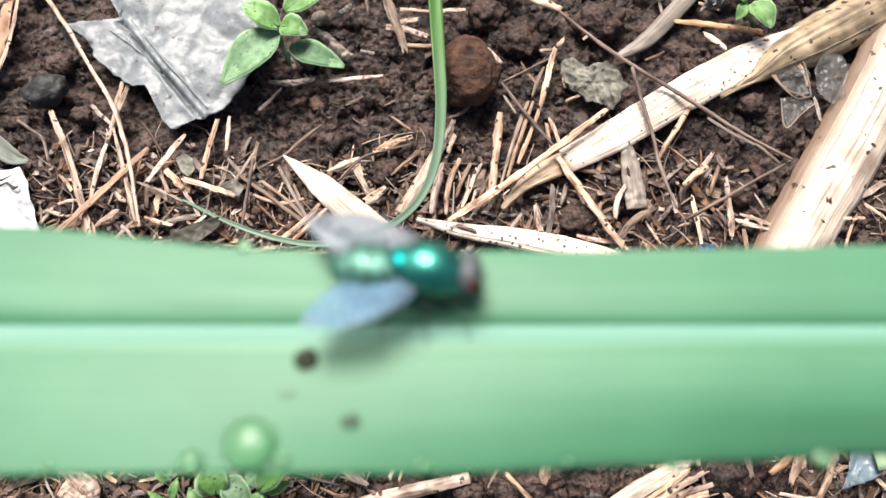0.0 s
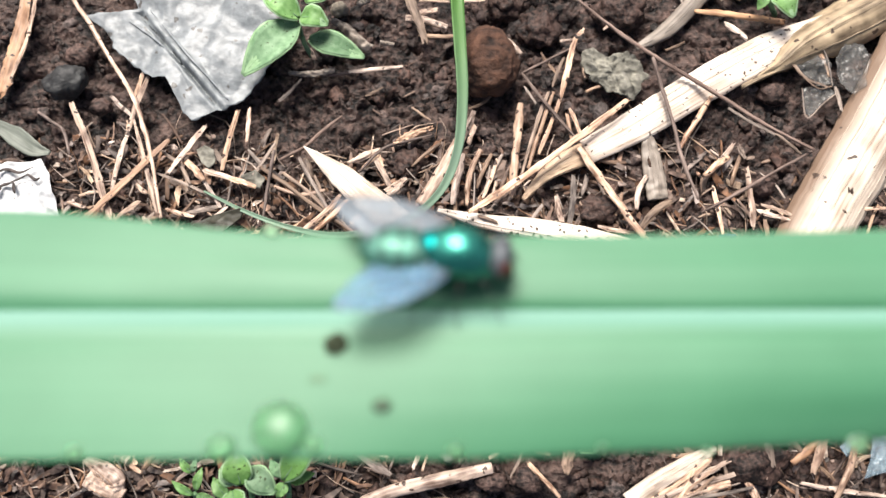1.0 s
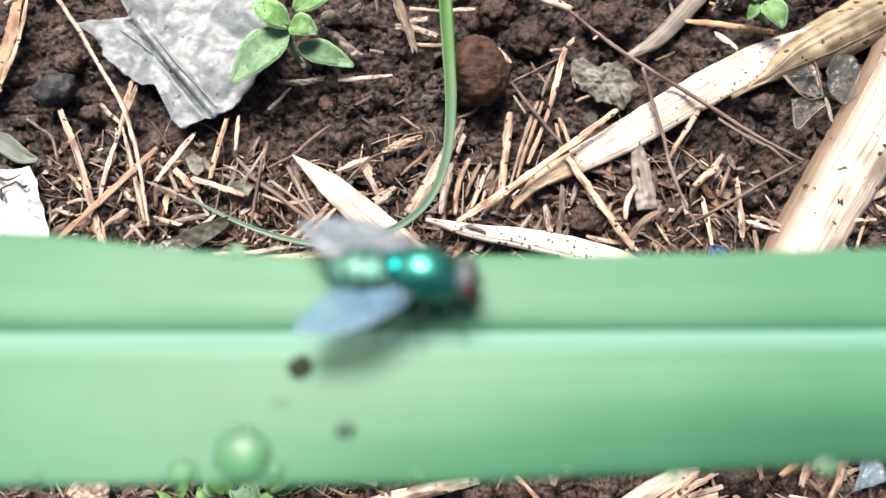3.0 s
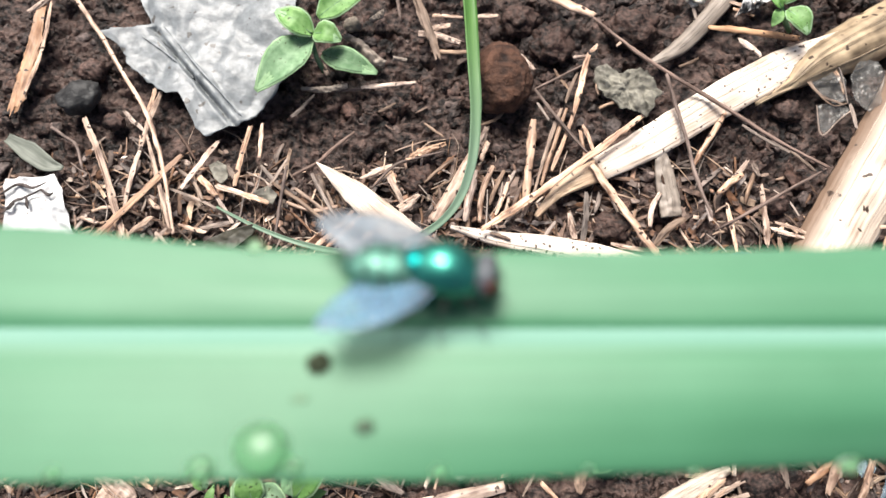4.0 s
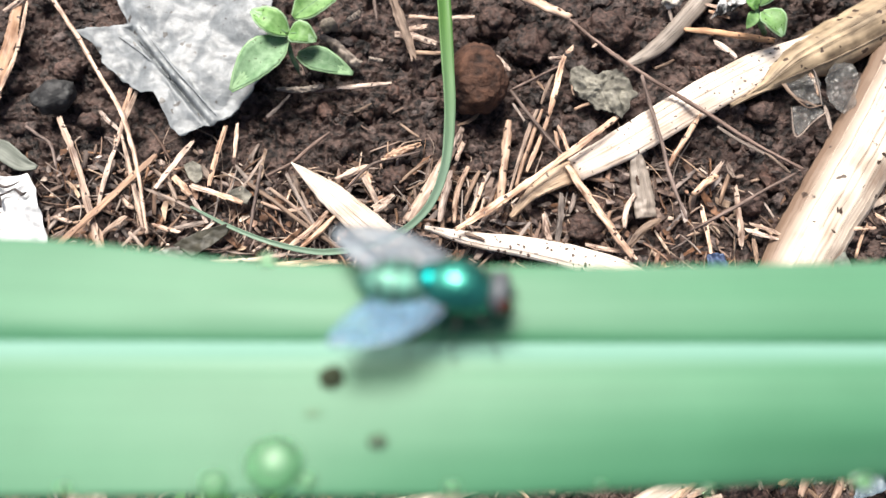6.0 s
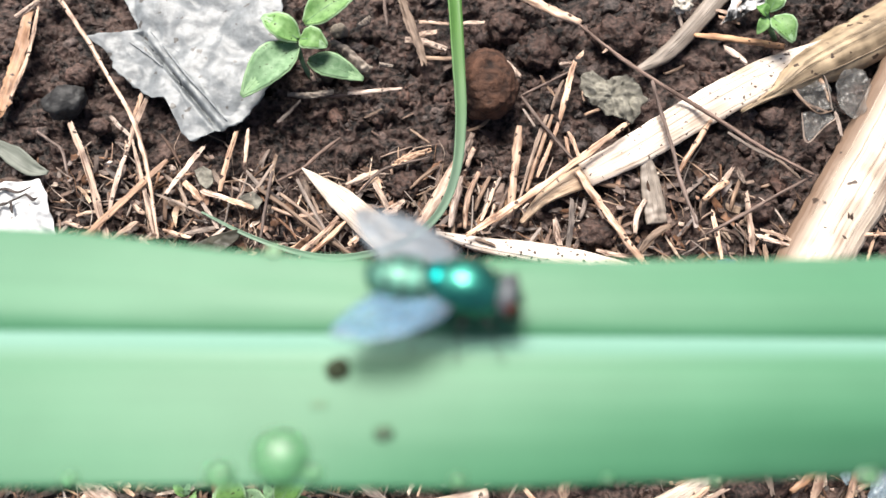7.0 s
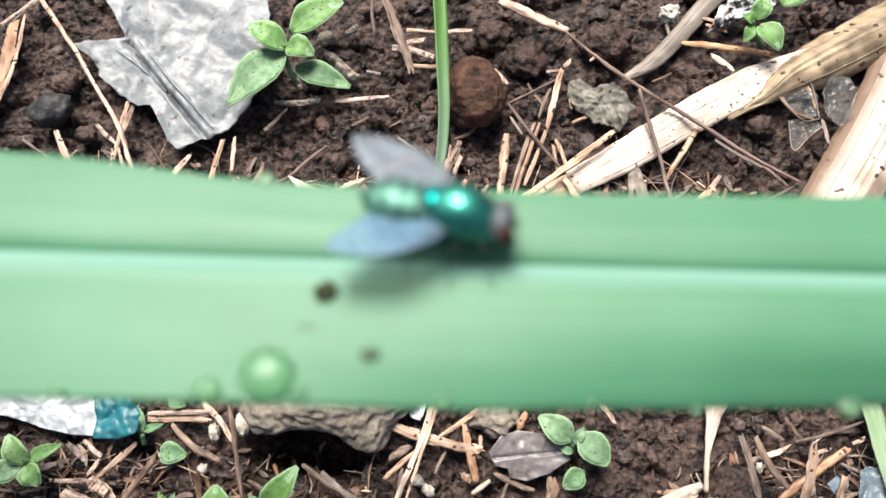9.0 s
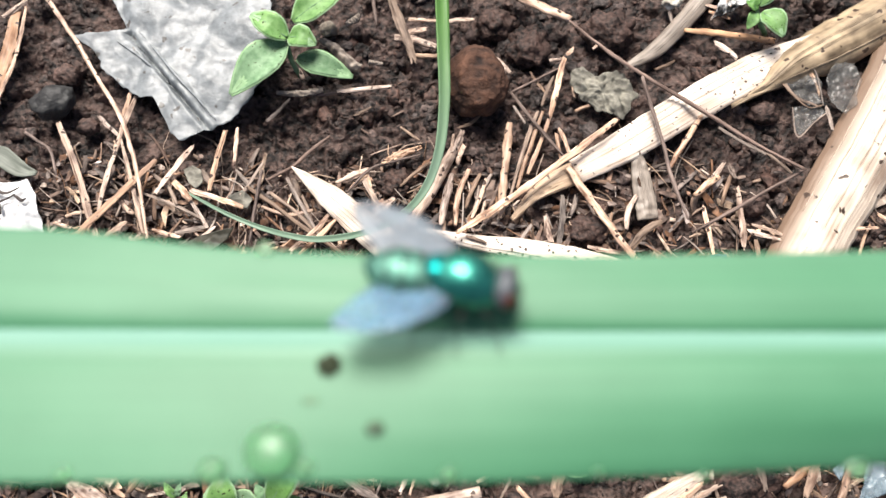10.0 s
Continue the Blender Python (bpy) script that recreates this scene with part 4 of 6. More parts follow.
# stalks and twigs
straw(((-0.0593, -0.0008, 0.0026), (-0.0520, 0.0069, 0.0026), (-0.0446, 0.0149, 0.0026),), 0.00141, STRAW_ORANGE)
straw(((-0.0601, 0.0211, 0.0018), (-0.0573, 0.0153, 0.0018), (-0.0549, 0.0091, 0.0018), (-0.0531, 0.0039, 0.0018), (-0.0514, -0.0006, 0.0018),), 0.00125)
straw(((-0.0655, 0.0441, 0.0026), (-0.0603, 0.0372, 0.0026), (-0.0551, 0.0292, 0.0026), (-0.0504, 0.0218, 0.0026), (-0.0474, 0.0141, 0.0026), (-0.0448, 0.0028, 0.0026),), 0.00083, STRAW, label="long thin pale straw stem lying on litter")
straw(((-0.0497, 0.0266, 0.0012), (-0.0508, 0.0224, 0.0012),), 0.00083)
straw(((-0.0489, 0.0255, 0.0014), (-0.0504, 0.0204, 0.0014), (-0.0511, 0.0172, 0.0014),), 0.00100)
straw(((-0.0540, 0.0223, 0.0014), (-0.0507, 0.0191, 0.0014),), 0.00083)
straw(((-0.0511, 0.0168, 0.0014), (-0.0522, 0.0127, 0.0014), (-0.0530, 0.0074, 0.0014),), 0.00092)
straw(((-0.0502, 0.0184, 0.002), (-0.0481, 0.0117, 0.002), (-0.0457, 0.0038, 0.002),), 0.00083)
straw(((-0.0393, 0.0172, 0.0022), (-0.0418, 0.0136, 0.0022), (-0.0442, 0.0100, 0.0022),), 0.00108)
straw(((-0.0418, 0.0118, 0.0018), (-0.0392, 0.0091, 0.0018),), 0.00133)
straw(((-0.0392, 0.0105, 0.0016), (-0.0357, 0.0094, 0.0016), (-0.0314, 0.0079, 0.0016),), 0.00100)
straw(((-0.0345, 0.0199, 0.0018), (-0.0356, 0.0154, 0.0018), (-0.0364, 0.0105, 0.0018),), 0.00100)
straw(((-0.0328, 0.0204, 0.0014), (-0.0330, 0.0151, 0.0014),), 0.00092)
straw(((-0.0446, 0.0046, 0.0012), (-0.0405, 0.0034, 0.0012),), 0.00075)
straw(((-0.0477, 0.0103, 0.0012), (-0.0453, 0.0032, 0.0012),), 0.00075)
straw(((-0.0497, 0.0088, 0.0014), (-0.0476, 0.0069, 0.0014),), 0.00100)
straw(((-0.0521, 0.0030, 0.0012), (-0.0489, 0.0056, 0.0012),), 0.00100, STRAW_GREY)
straw(((-0.0539, 0.0047, 0.0012), (-0.0521, 0.0014, 0.0012), (-0.0510, -0.0011, 0.0012),), 0.00183, STRAW_ORANGE)
straw(((-0.0594, 0.0057, 0.0012), (-0.0566, 0.0047, 0.0012),), 0.00075)
twig(((-0.0654, 0.0200, 0.0012), (-0.0631, 0.0184, 0.0012), (-0.0612, 0.0169, 0.0012), (-0.0599, 0.0131, 0.0012),), 0.00067)
straw(((-0.0392, 0.0089, 0.0012), (-0.0373, 0.0062, 0.0012), (-0.0365, 0.0049, 0.0012),), 0.00083)
straw(((-0.0414, 0.0041, 0.001), (-0.0369, 0.0050, 0.001),), 0.00075, STRAW_GREY)
straw(((-0.0465, 0.0102, 0.0012), (-0.0417, 0.0084, 0.0012), (-0.0373, 0.0062, 0.0012),), 0.00058, STRAW_GREY)
straw(((-0.0712, 0.0225, 0.0018), (-0.0698, 0.0300, 0.0018), (-0.0686, 0.0396, 0.0018),), 0.00280, STRAW_ORANGE)
straw(((-0.0696, 0.0251, 0.0022), (-0.0678, 0.0317, 0.0022), (-0.0671, 0.0404, 0.0022),), 0.00083, STRAW)
straw(((-0.0705, 0.0389, 0.0022), (-0.0676, 0.0413, 0.0022), (-0.0656, 0.0433, 0.0022),), 0.00117, STRAW)
twig(((-0.0277, 0.0120, 0.0018), (-0.0238, 0.0143, 0.0018), (-0.0211, 0.0169, 0.0018), (-0.0185, 0.0190, 0.0018),), 0.00075, label="thin pale brown twig lying on soil")
twig(((-0.0286, 0.0135, 0.002), (-0.0292, 0.0091, 0.002), (-0.0299, 0.0022, 0.002),), 0.00067, label="thin pale twig lying on litter")
straw(((-0.0307, 0.0110, 0.0016), (-0.0263, 0.0079, 0.0016), (-0.0211, 0.0040, 0.0016), (-0.0159, 0.0006, 0.0016),), 0.00075, STRAW_GREY)
straw(((-0.0273, 0.0102, 0.0014), (-0.0229, 0.0067, 0.0014), (-0.0185, 0.0024, 0.0014),), 0.00067, STRAW_GREY)
straw(((-0.0238, 0.0012, 0.0018), (-0.0206, 0.0040, 0.0018), (-0.0182, 0.0068, 0.0018),), 0.00100)
straw(((-0.0225, 0.0005, 0.0022), (-0.0193, 0.0035, 0.0022), (-0.0172, 0.0058, 0.0022),), 0.00083)
straw(((-0.0168, 0.0023, 0.0016), (-0.0143, 0.0041, 0.0016),), 0.00092)
straw(((-0.0114, 0.0072, 0.0022), (-0.0087, 0.0090, 0.0022),), 0.00100)
straw(((-0.0163, 0.0122, 0.0014), (-0.0129, 0.0138, 0.0014),), 0.00100)
straw(((-0.0154, 0.0107, 0.0014), (-0.0129, 0.0129, 0.0014),), 0.00075)
straw(((-0.0129, 0.0130, 0.0012), (-0.0116, 0.0094, 0.0012),), 0.00075)
straw(((-0.0240, 0.0124, 0.0014), (-0.0230, 0.0093, 0.0014),), 0.00117, STRAW_GREY)
straw(((-0.0226, 0.0098, 0.0012), (-0.0207, 0.0050, 0.0012),), 0.00067, STRAW_GREY)
straw(((-0.0327, 0.0138, 0.0012), (-0.0282, 0.0093, 0.0012),), 0.00075, STRAW_GREY)
straw(((-0.0351, 0.0090, 0.0022), (-0.0312, 0.0077, 0.0022),), 0.00108)
twig(((-0.0269, 0.0261, 0.0012), (-0.0220, 0.0259, 0.0012), (-0.0168, 0.0263, 0.0012),), 0.00075, label="brown bark sliver lying on soil")
straw(((-0.0176, 0.0263, 0.0016), (-0.0133, 0.0267, 0.0016), (-0.0092, 0.0271, 0.0016),), 0.00083)
straw(((-0.0108, 0.0445, 0.0022), (-0.0082, 0.0381, 0.0022), (-0.0059, 0.0311, 0.0022),), 0.00166, STRAW_GREY, label="brown flattened straw stalk lying on soil")
twig(((-0.0124, 0.0441, 0.0012), (-0.0118, 0.0377, 0.0012),), 0.00067)
straw(((-0.0069, 0.0386, 0.0012), (-0.0020, 0.0382, 0.0012),), 0.00075)
straw(((-0.0071, 0.0364, 0.0012), (-0.0042, 0.0370, 0.0012),), 0.00100)
straw(((-0.0068, 0.0326, 0.0012), (-0.0010, 0.0324, 0.0012),), 0.00075, STRAW_GREY)
straw(((-0.0011, 0.0382, 0.0012), (0.0034, 0.0386, 0.0012),), 0.00083)
straw(((-0.0197, 0.0350, 0.0012), (-0.0161, 0.0325, 0.0012),), 0.00075, STRAW_GREY)
straw(((0.0078, 0.0431, 0.0026), (0.0131, 0.0404, 0.0026), (0.0184, 0.0379, 0.0026),), 0.00183, STRAW, label="thick pale straw stalk with a cut end")
twig(((0.0182, 0.0371, 0.0034), (0.0233, 0.0324, 0.0034), (0.0283, 0.0286, 0.0034), (0.0382, 0.0218, 0.0034), (0.0455, 0.0167, 0.0034), (0.0521, 0.0129, 0.0034),), 0.00083, label="long thin reddish-brown twig lying over dry strips")
twig(((0.0527, 0.0132, 0.0024), (0.0462, 0.0097, 0.0024), (0.0401, 0.0062, 0.0024), (0.0351, 0.0036, 0.0024),), 0.00067)
twig(((0.0289, 0.0276, 0.0036), (0.0299, 0.0230, 0.0036), (0.0312, 0.0177, 0.0036), (0.0323, 0.0115, 0.0036), (0.0343, 0.0053, 0.0036),), 0.00083, label="thin brown twig lying over dry strips")
straw(((0.0008, 0.0034, 0.004), (0.0074, 0.0077, 0.004), (0.0166, 0.0144, 0.004), (0.0246, 0.0207, 0.004),), 0.00133, STRAW, label="long pale straw stalk lying across a strip")
straw(((0.0172, 0.0134, 0.003), (0.0208, 0.0077, 0.003), (0.0264, -0.0005, 0.003),), 0.00125)
twig(((0.0090, 0.0258, 0.0022), (0.0128, 0.0204, 0.0022), (0.0171, 0.0151, 0.0022),), 0.00075)
twig(((0.0090, 0.0260, 0.0016), (0.0134, 0.0283, 0.0016), (0.0170, 0.0302, 0.0016),), 0.00058)
straw(((0.0174, 0.0312, 0.0022), (0.0162, 0.0268, 0.0022), (0.0149, 0.0219, 0.0022),), 0.00117)
straw(((0.0152, 0.0313, 0.0016), (0.0176, 0.0315, 0.0016),), 0.00067)
straw(((0.0179, 0.0323, 0.0016), (0.0188, 0.0332, 0.0016),), 0.00083)
straw(((0.0087, 0.0207, 0.0024), (0.0080, 0.0144, 0.0024), (0.0071, 0.0061, 0.0024),), 0.00150)
straw(((0.0139, 0.0229, 0.0016), (0.0119, 0.0174, 0.0016), (0.0097, 0.0107, 0.0016),), 0.00075, STRAW_ORANGE)
straw(((0.0131, 0.0230, 0.0014), (0.0111, 0.0175, 0.0014), (0.0088, 0.0099, 0.0014),), 0.00075, STRAW_GREY)
straw(((0.0148, 0.0216, 0.0014), (0.0132, 0.0175, 0.0014), (0.0114, 0.0130, 0.0014),), 0.00092, STRAW_ORANGE)
straw(((0.0157, 0.0287, 0.0012), (0.0138, 0.0240, 0.0012),), 0.00067, STRAW_GREY)
straw(((0.0162, 0.0200, 0.002), (0.0177, 0.0159, 0.002),), 0.00083)
straw(((0.0158, 0.0192, 0.0018), (0.0165, 0.0147, 0.0018),), 0.00067)
straw(((0.0067, 0.0058, 0.0012), (0.0089, 0.0099, 0.0012),), 0.00083, STRAW_GREY)
straw(((0.0165, 0.0095, 0.0014), (0.0157, 0.0023, 0.0014),), 0.00108, STRAW_GREY)
straw(((0.0139, 0.0064, 0.0014), (0.0146, 0.0025, 0.0014),), 0.00100)
straw(((0.0159, 0.0112, 0.0014), (0.0166, 0.0139, 0.0014),), 0.00083)
straw(((0.0025, 0.0138, 0.0014), (0.0008, 0.0094, 0.0014), (0.0004, 0.0050, 0.0014),), 0.00100)
straw(((0.0042, 0.0130, 0.0012), (0.0020, 0.0077, 0.0012),), 0.00075, STRAW_GREY)
straw(((0.0050, 0.0121, 0.0014), (0.0029, 0.0063, 0.0014),), 0.00067)
straw(((0.0059, 0.0130, 0.0012), (0.0042, 0.0099, 0.0012),), 0.00067, STRAW_GREY)
straw(((-0.0001, 0.0128, 0.0018), (-0.0017, 0.0049, 0.0018),), 0.00133)
straw(((0.0016, 0.0196, 0.0016), (0.0008, 0.0169, 0.0016),), 0.00100)
straw(((0.0018, 0.0174, 0.0014), (0.0008, 0.0147, 0.0014),), 0.00100)
straw(((-0.0013, 0.0059, 0.0014), (-0.0017, 0.0016, 0.0014),), 0.00075, STRAW_GREY)
straw(((0.0112, 0.0212, 0.0012), (0.0095, 0.0240, 0.0012),), 0.00058, STRAW_GREY)
straw(((0.0069, 0.0320, 0.0012), (0.0091, 0.0296, 0.0012),), 0.00083)
straw(((0.0094, 0.0324, 0.001), (0.0121, 0.0322, 0.001),), 0.00058)
straw(((0.0188, 0.0296, 0.0012), (0.0189, 0.0254, 0.0012),), 0.00067, STRAW_GREY)
straw(((0.0379, 0.0219, 0.002), (0.0350, 0.0175, 0.002), (0.0322, 0.0130, 0.002),), 0.00092)
straw(((0.0410, 0.0147, 0.0014), (0.0387, 0.0118, 0.0014), (0.0361, 0.0095, 0.0014),), 0.00092)
straw(((0.0422, 0.0132, 0.0012), (0.0402, 0.0080, 0.0012),), 0.00075, STRAW_GREY)
straw(((0.0424, 0.0097, 0.0022), (0.0426, 0.0054, 0.0022), (0.0426, 0.0014, 0.0022),), 0.00125, STRAW, label="bleached short straw piece on soil")
straw(((0.0372, 0.0075, 0.002), (0.0377, 0.0041, 0.002), (0.0382, -0.0003, 0.002)), 0.0009, STRAW, label="bleached short straw piece on soil")
straw(((0.0437, 0.0041, 0.0016), (0.0484, 0.0026, 0.0016),), 0.00083)
straw(((0.0444, 0.0050, 0.0014), (0.0492, 0.0032, 0.0014),), 0.00067)
straw(((0.0406, 0.0202, 0.0016), (0.0437, 0.0180, 0.0016), (0.0474, 0.0159, 0.0016),), 0.00067, STRAW_GREY)
straw(((0.0476, 0.0163, 0.0012), (0.0512, 0.0130, 0.0012),), 0.00058, STRAW_GREY)
straw(((0.0448, 0.0027, 0.0012), (0.0450, -0.0008, 0.0012),), 0.00075, STRAW_GREY)
straw(((0.0364, 0.0363, 0.0018), (0.0432, 0.0355, 0.0018), (0.0500, 0.0344, 0.0018),), 0.00133, STRAW_ORANGE, label="orange-brown bark sliver lying on soil")
straw(((0.0411, 0.0344, 0.0014), (0.0440, 0.0321, 0.0014),), 0.00117)
straw(((0.0344, 0.0402, 0.0014), (0.0348, 0.0373, 0.0014),), 0.00067, STRAW_GREY)
straw(((0.0425, 0.0261, 0.002), (0.0469, 0.0275, 0.002), (0.0505, 0.0286, 0.002),), 0.00050, STRAW_GREY)
straw(((0.0503, 0.0282, 0.0024), (0.0522, 0.0250, 0.0024), (0.0559, 0.0231, 0.0024),), 0.00058, STRAW_GREY)
straw(((0.0546, 0.0299, 0.0022), (0.0557, 0.0274, 0.0022), (0.0562, 0.0250, 0.0022),), 0.00058)
straw(((0.0571, 0.0234, 0.0018), (0.0577, 0.0198, 0.0018),), 0.00075, STRAW_GREY)
straw(((0.0274, 0.0094, 0.0018), (0.0260, 0.0068, 0.0018), (0.0257, 0.0042, 0.0018),), 0.00092)
straw(((0.0310, 0.0055, 0.0016), (0.0285, 0.0041, 0.0016), (0.0263, 0.0016, 0.0016),), 0.00150, STRAW_GREY)
straw(((0.0239, 0.0044, 0.0016), (0.0250, 0.0016, 0.0016), (0.0274, -0.0005, 0.0016),), 0.00083)
straw(((0.0200, 0.0017, 0.0014), (0.0258, 0.0007, 0.0014),), 0.00083)
straw(((0.0588, 0.0043, 0.0012), (0.0631, 0.0045, 0.0012),), 0.00067)
straw(((0.0633, 0.0066, 0.0012), (0.0664, 0.0043, 0.0012),), 0.00075)
straw(((0.0632, 0.0351, 0.0016), (0.0708, 0.0361, 0.0016),), 0.00075, STRAW)
straw(((-0.0299, -0.0022, 0.0018), (-0.0233, -0.0015, 0.0018), (-0.0166, -0.0011, 0.0018),), 0.00125)
straw(((0.0400, 0.0406, 0.0018), (0.0431, 0.0398, 0.0018), (0.0454, 0.0412, 0.0018),), 0.00075)
straw(((0.0406, 0.0379, 0.002), (0.0424, 0.0401, 0.002), (0.0445, 0.0424, 0.002),), 0.00067)
straw(((0.0405, 0.0395, 0.0016), (0.0437, 0.0383, 0.0016),), 0.00067)
straw(((0.0316, 0.0299, 0.0012), (0.0347, 0.0314, 0.0012),), 0.00058, STRAW_GREY)
straw(((0.0220, 0.0334, 0.0014), (0.0240, 0.0351, 0.0014),), 0.00058)
straw(((0.0236, 0.0342, 0.0016), (0.0242, 0.0328, 0.0016),), 0.00050)
straw(((0.0060, 0.0249, 0.0012), (0.0034, 0.0216, 0.0012), (0.0008, 0.0204, 0.0012),), 0.00058, STRAW_GREY)
straw(((-0.0251, 0.0252, 0.0012), (-0.0271, 0.0229, 0.0012), (-0.0284, 0.0218, 0.0012),), 0.00067, STRAW_GREY)
straw(((-0.0230, 0.0284, 0.0014), (-0.0238, 0.0301, 0.0014),), 0.00075)
straw(((0.0255, 0.0221, 0.0014), (0.0246, 0.0207, 0.0014),), 0.00058)
straw(((-0.0203, 0.0262, 0.0012), (-0.0217, 0.0276, 0.0012),), 0.00050, STRAW_GREY)
straw(((-0.0035, 0.0148, 0.0012), (-0.0078, 0.0112, 0.0012),), 0.00067, STRAW_GREY)
straw(((-0.0288, 0.0146, 0.0014), (-0.0312, 0.0106, 0.0014), (-0.0325, 0.0091, 0.0014),), 0.00075, STRAW_GREY)
straw(((-0.0386, 0.0023, 0.0014), (-0.0353, 0.0049, 0.0014),), 0.00067)
straw(((-0.0487, 0.0014, 0.0012), (-0.0464, 0.0040, 0.0012),), 0.00075, STRAW_GREY)
straw(((-0.0479, 0.0032, 0.0012), (-0.0457, 0.0010, 0.0012),), 0.00075, STRAW_GREY)
straw(((-0.0293, 0.0004, 0.0014), (-0.0269, 0.0023, 0.0014),), 0.00075)
straw(((0.0186, 0.0095, 0.0012), (0.0177, 0.0065, 0.0012),), 0.00075, STRAW_GREY)
straw(((0.0238, 0.0069, 0.0012), (0.0226, 0.0034, 0.0012),), 0.00067, STRAW_GREY)
straw(((0.0117, 0.0051, 0.0012), (0.0096, 0.0017, 0.0012),), 0.00075, STRAW_GREY)
fray = random.Random(31)
root_x, root_y, end_x, end_y = *((0.0232, -0.0383, 0.0015),)[0][:2], *((0.0354, -0.0316, 0.0015),)[0][:2]
for i in range(22):
    a, b = fray.uniform(-0.1, 0.45), fray.uniform(0.55, 1.05)
    o, p = fray.uniform(-0.002, 0.0035), fray.uniform(-0.001, 0.0045)
    straw(((root_x + (end_x - root_x) * a + o, root_y + (end_y - root_y) * a - o * 0.6, fray.uniform(0.0012, 0.0028)),
           (root_x + (end_x - root_x) * b + p, root_y + (end_y - root_y) * b - p * 0.9, fray.uniform(0.0012, 0.0028))),
          fray.uniform(0.0003, 0.0009), fray.choice((STRAW, STRAW, STRAW_GREY)), 0.4, label="frayed fibre of a broken straw bundle")
# below the leaf
straw(((-0.0423, -0.0217, 0.0016), (-0.0381, -0.0216, 0.0016), (-0.0335, -0.0219, 0.0016),), 0.00125, STRAW_ORANGE)
straw(((-0.0421, -0.0210, 0.0022), (-0.0379, -0.0208, 0.0022), (-0.0332, -0.0206, 0.0022),), 0.00083, STRAW)
straw(((-0.0344, -0.0196, 0.002), (-0.0320, -0.0219, 0.002), (-0.0302, -0.0245, 0.002),), 0.00100)
twig(((-0.0313, -0.0177, 0.0026), (-0.0300, -0.0231, 0.0026), (-0.0291, -0.0276, 0.0026), (-0.0280, -0.0328, 0.0026),), 0.00092, label="thin reddish-brown twig lying on soil")
straw(((-0.0087, -0.0222, 0.0026), (-0.0042, -0.0237, 0.0026), (0.0005, -0.0251, 0.0026), (0.0044, -0.0257, 0.0026),), 0.00166, STRAW_ORANGE)
straw(((0.0045, -0.0200, 0.0016), (0.0021, -0.0218, 0.0016), (-0.0011, -0.0237, 0.0016),), 0.00083)
straw(((0.0061, -0.0182, 0.0016), (0.0049, -0.0214, 0.0016),), 0.00067)
straw(((-0.0019, -0.0183, 0.003), (-0.0038, -0.0245, 0.003), (-0.0053, -0.0282, 0.003), (-0.0072, -0.0327, 0.003),), 0.00108)
straw(((-0.0012, -0.0187, 0.0034), (-0.0034, -0.0252, 0.0034), (-0.0060, -0.0330, 0.0034),), 0.00058)
straw(((-0.0046, -0.0260, 0.0016), (-0.0073, -0.0283, 0.0016), (-0.0089, -0.0297, 0.0016),), 0.00092)
straw(((-0.0054, -0.0253, 0.0012), (-0.0082, -0.0270, 0.0012),), 0.00133, STRAW_GREY)
straw(((-0.0064, -0.0283, 0.0012), (-0.0068, -0.0321, 0.0012),), 0.00083, STRAW_GREY)
straw(((0.0022, -0.0223, 0.0026), (0.0030, -0.0260, 0.0026), (0.0038, -0.0296, 0.0026),), 0.00117, STRAW_ORANGE)
straw(((0.0021, -0.0289, 0.0014), (0.0030, -0.0299, 0.0014),), 0.00133)
straw(((0.0045, -0.0237, 0.0014), (0.0046, -0.0260, 0.0014),), 0.00067)
straw(((0.0005, -0.0253, 0.0014), (0.0045, -0.0269, 0.0014),), 0.00075, STRAW_ORANGE)
straw(((-0.0202, -0.0278, 0.002), (-0.0166, -0.0302, 0.002), (-0.0126, -0.0324, 0.002),), 0.00100, STRAW_GREY, label="brown straw stalk lying on soil")
straw(((0.0099, -0.0229, 0.0016), (0.0109, -0.0206, 0.0016),), 0.00117, STRAW_ORANGE)
straw(((0.0144, -0.0297, 0.0016), (0.0140, -0.0335, 0.0016),), 0.00200, STRAW_GREY, label="flat brownish straw piece lying on soil")
straw(((0.0213, -0.0191, 0.0014), (0.0225, -0.0205, 0.0014), (0.0234, -0.0219, 0.0014),), 0.00075)
straw(((0.0410, -0.0237, 0.0016), (0.0421, -0.0281, 0.0016), (0.0429, -0.0326, 0.0016),), 0.00141, STRAW_GREY, label="flat grey-brown straw stalk lying on soil")
straw(((0.0429, -0.0238, 0.002), (0.0443, -0.0273, 0.002), (0.0471, -0.0310, 0.002),), 0.00125, STRAW_GREY)
twig(((0.0483, -0.0244, 0.0022), (0.0525, -0.0235, 0.0022), (0.0582, -0.0216, 0.0022),), 0.00075, label="thin pale brown twig lying on soil")
straw(((0.0505, -0.0254, 0.0026), (0.0495, -0.0295, 0.0026), (0.0480, -0.0332, 0.0026),), 0.00166, STRAW_ORANGE)
straw(((0.0555, -0.0254, 0.002), (0.0504, -0.0288, 0.002), (0.0454, -0.0322, 0.002),), 0.00141, STRAW_ORANGE)
straw(((0.0582, -0.0239, 0.0016), (0.0566, -0.0246, 0.0016),), 0.00083)
straw(((0.0546, -0.0290, 0.0022), (0.0531, -0.0330, 0.0022), (0.0506, -0.0374, 0.0022),), 0.00117, STRAW, label="bleached straw stalk on bluish film")
straw(((0.0290, -0.0313, 0.0014), (0.0345, -0.0308, 0.0014),), 0.00075, STRAW_ORANGE)
straw(((0.0316, -0.0330, 0.0014), (0.0357, -0.0302, 0.0014),), 0.00083)
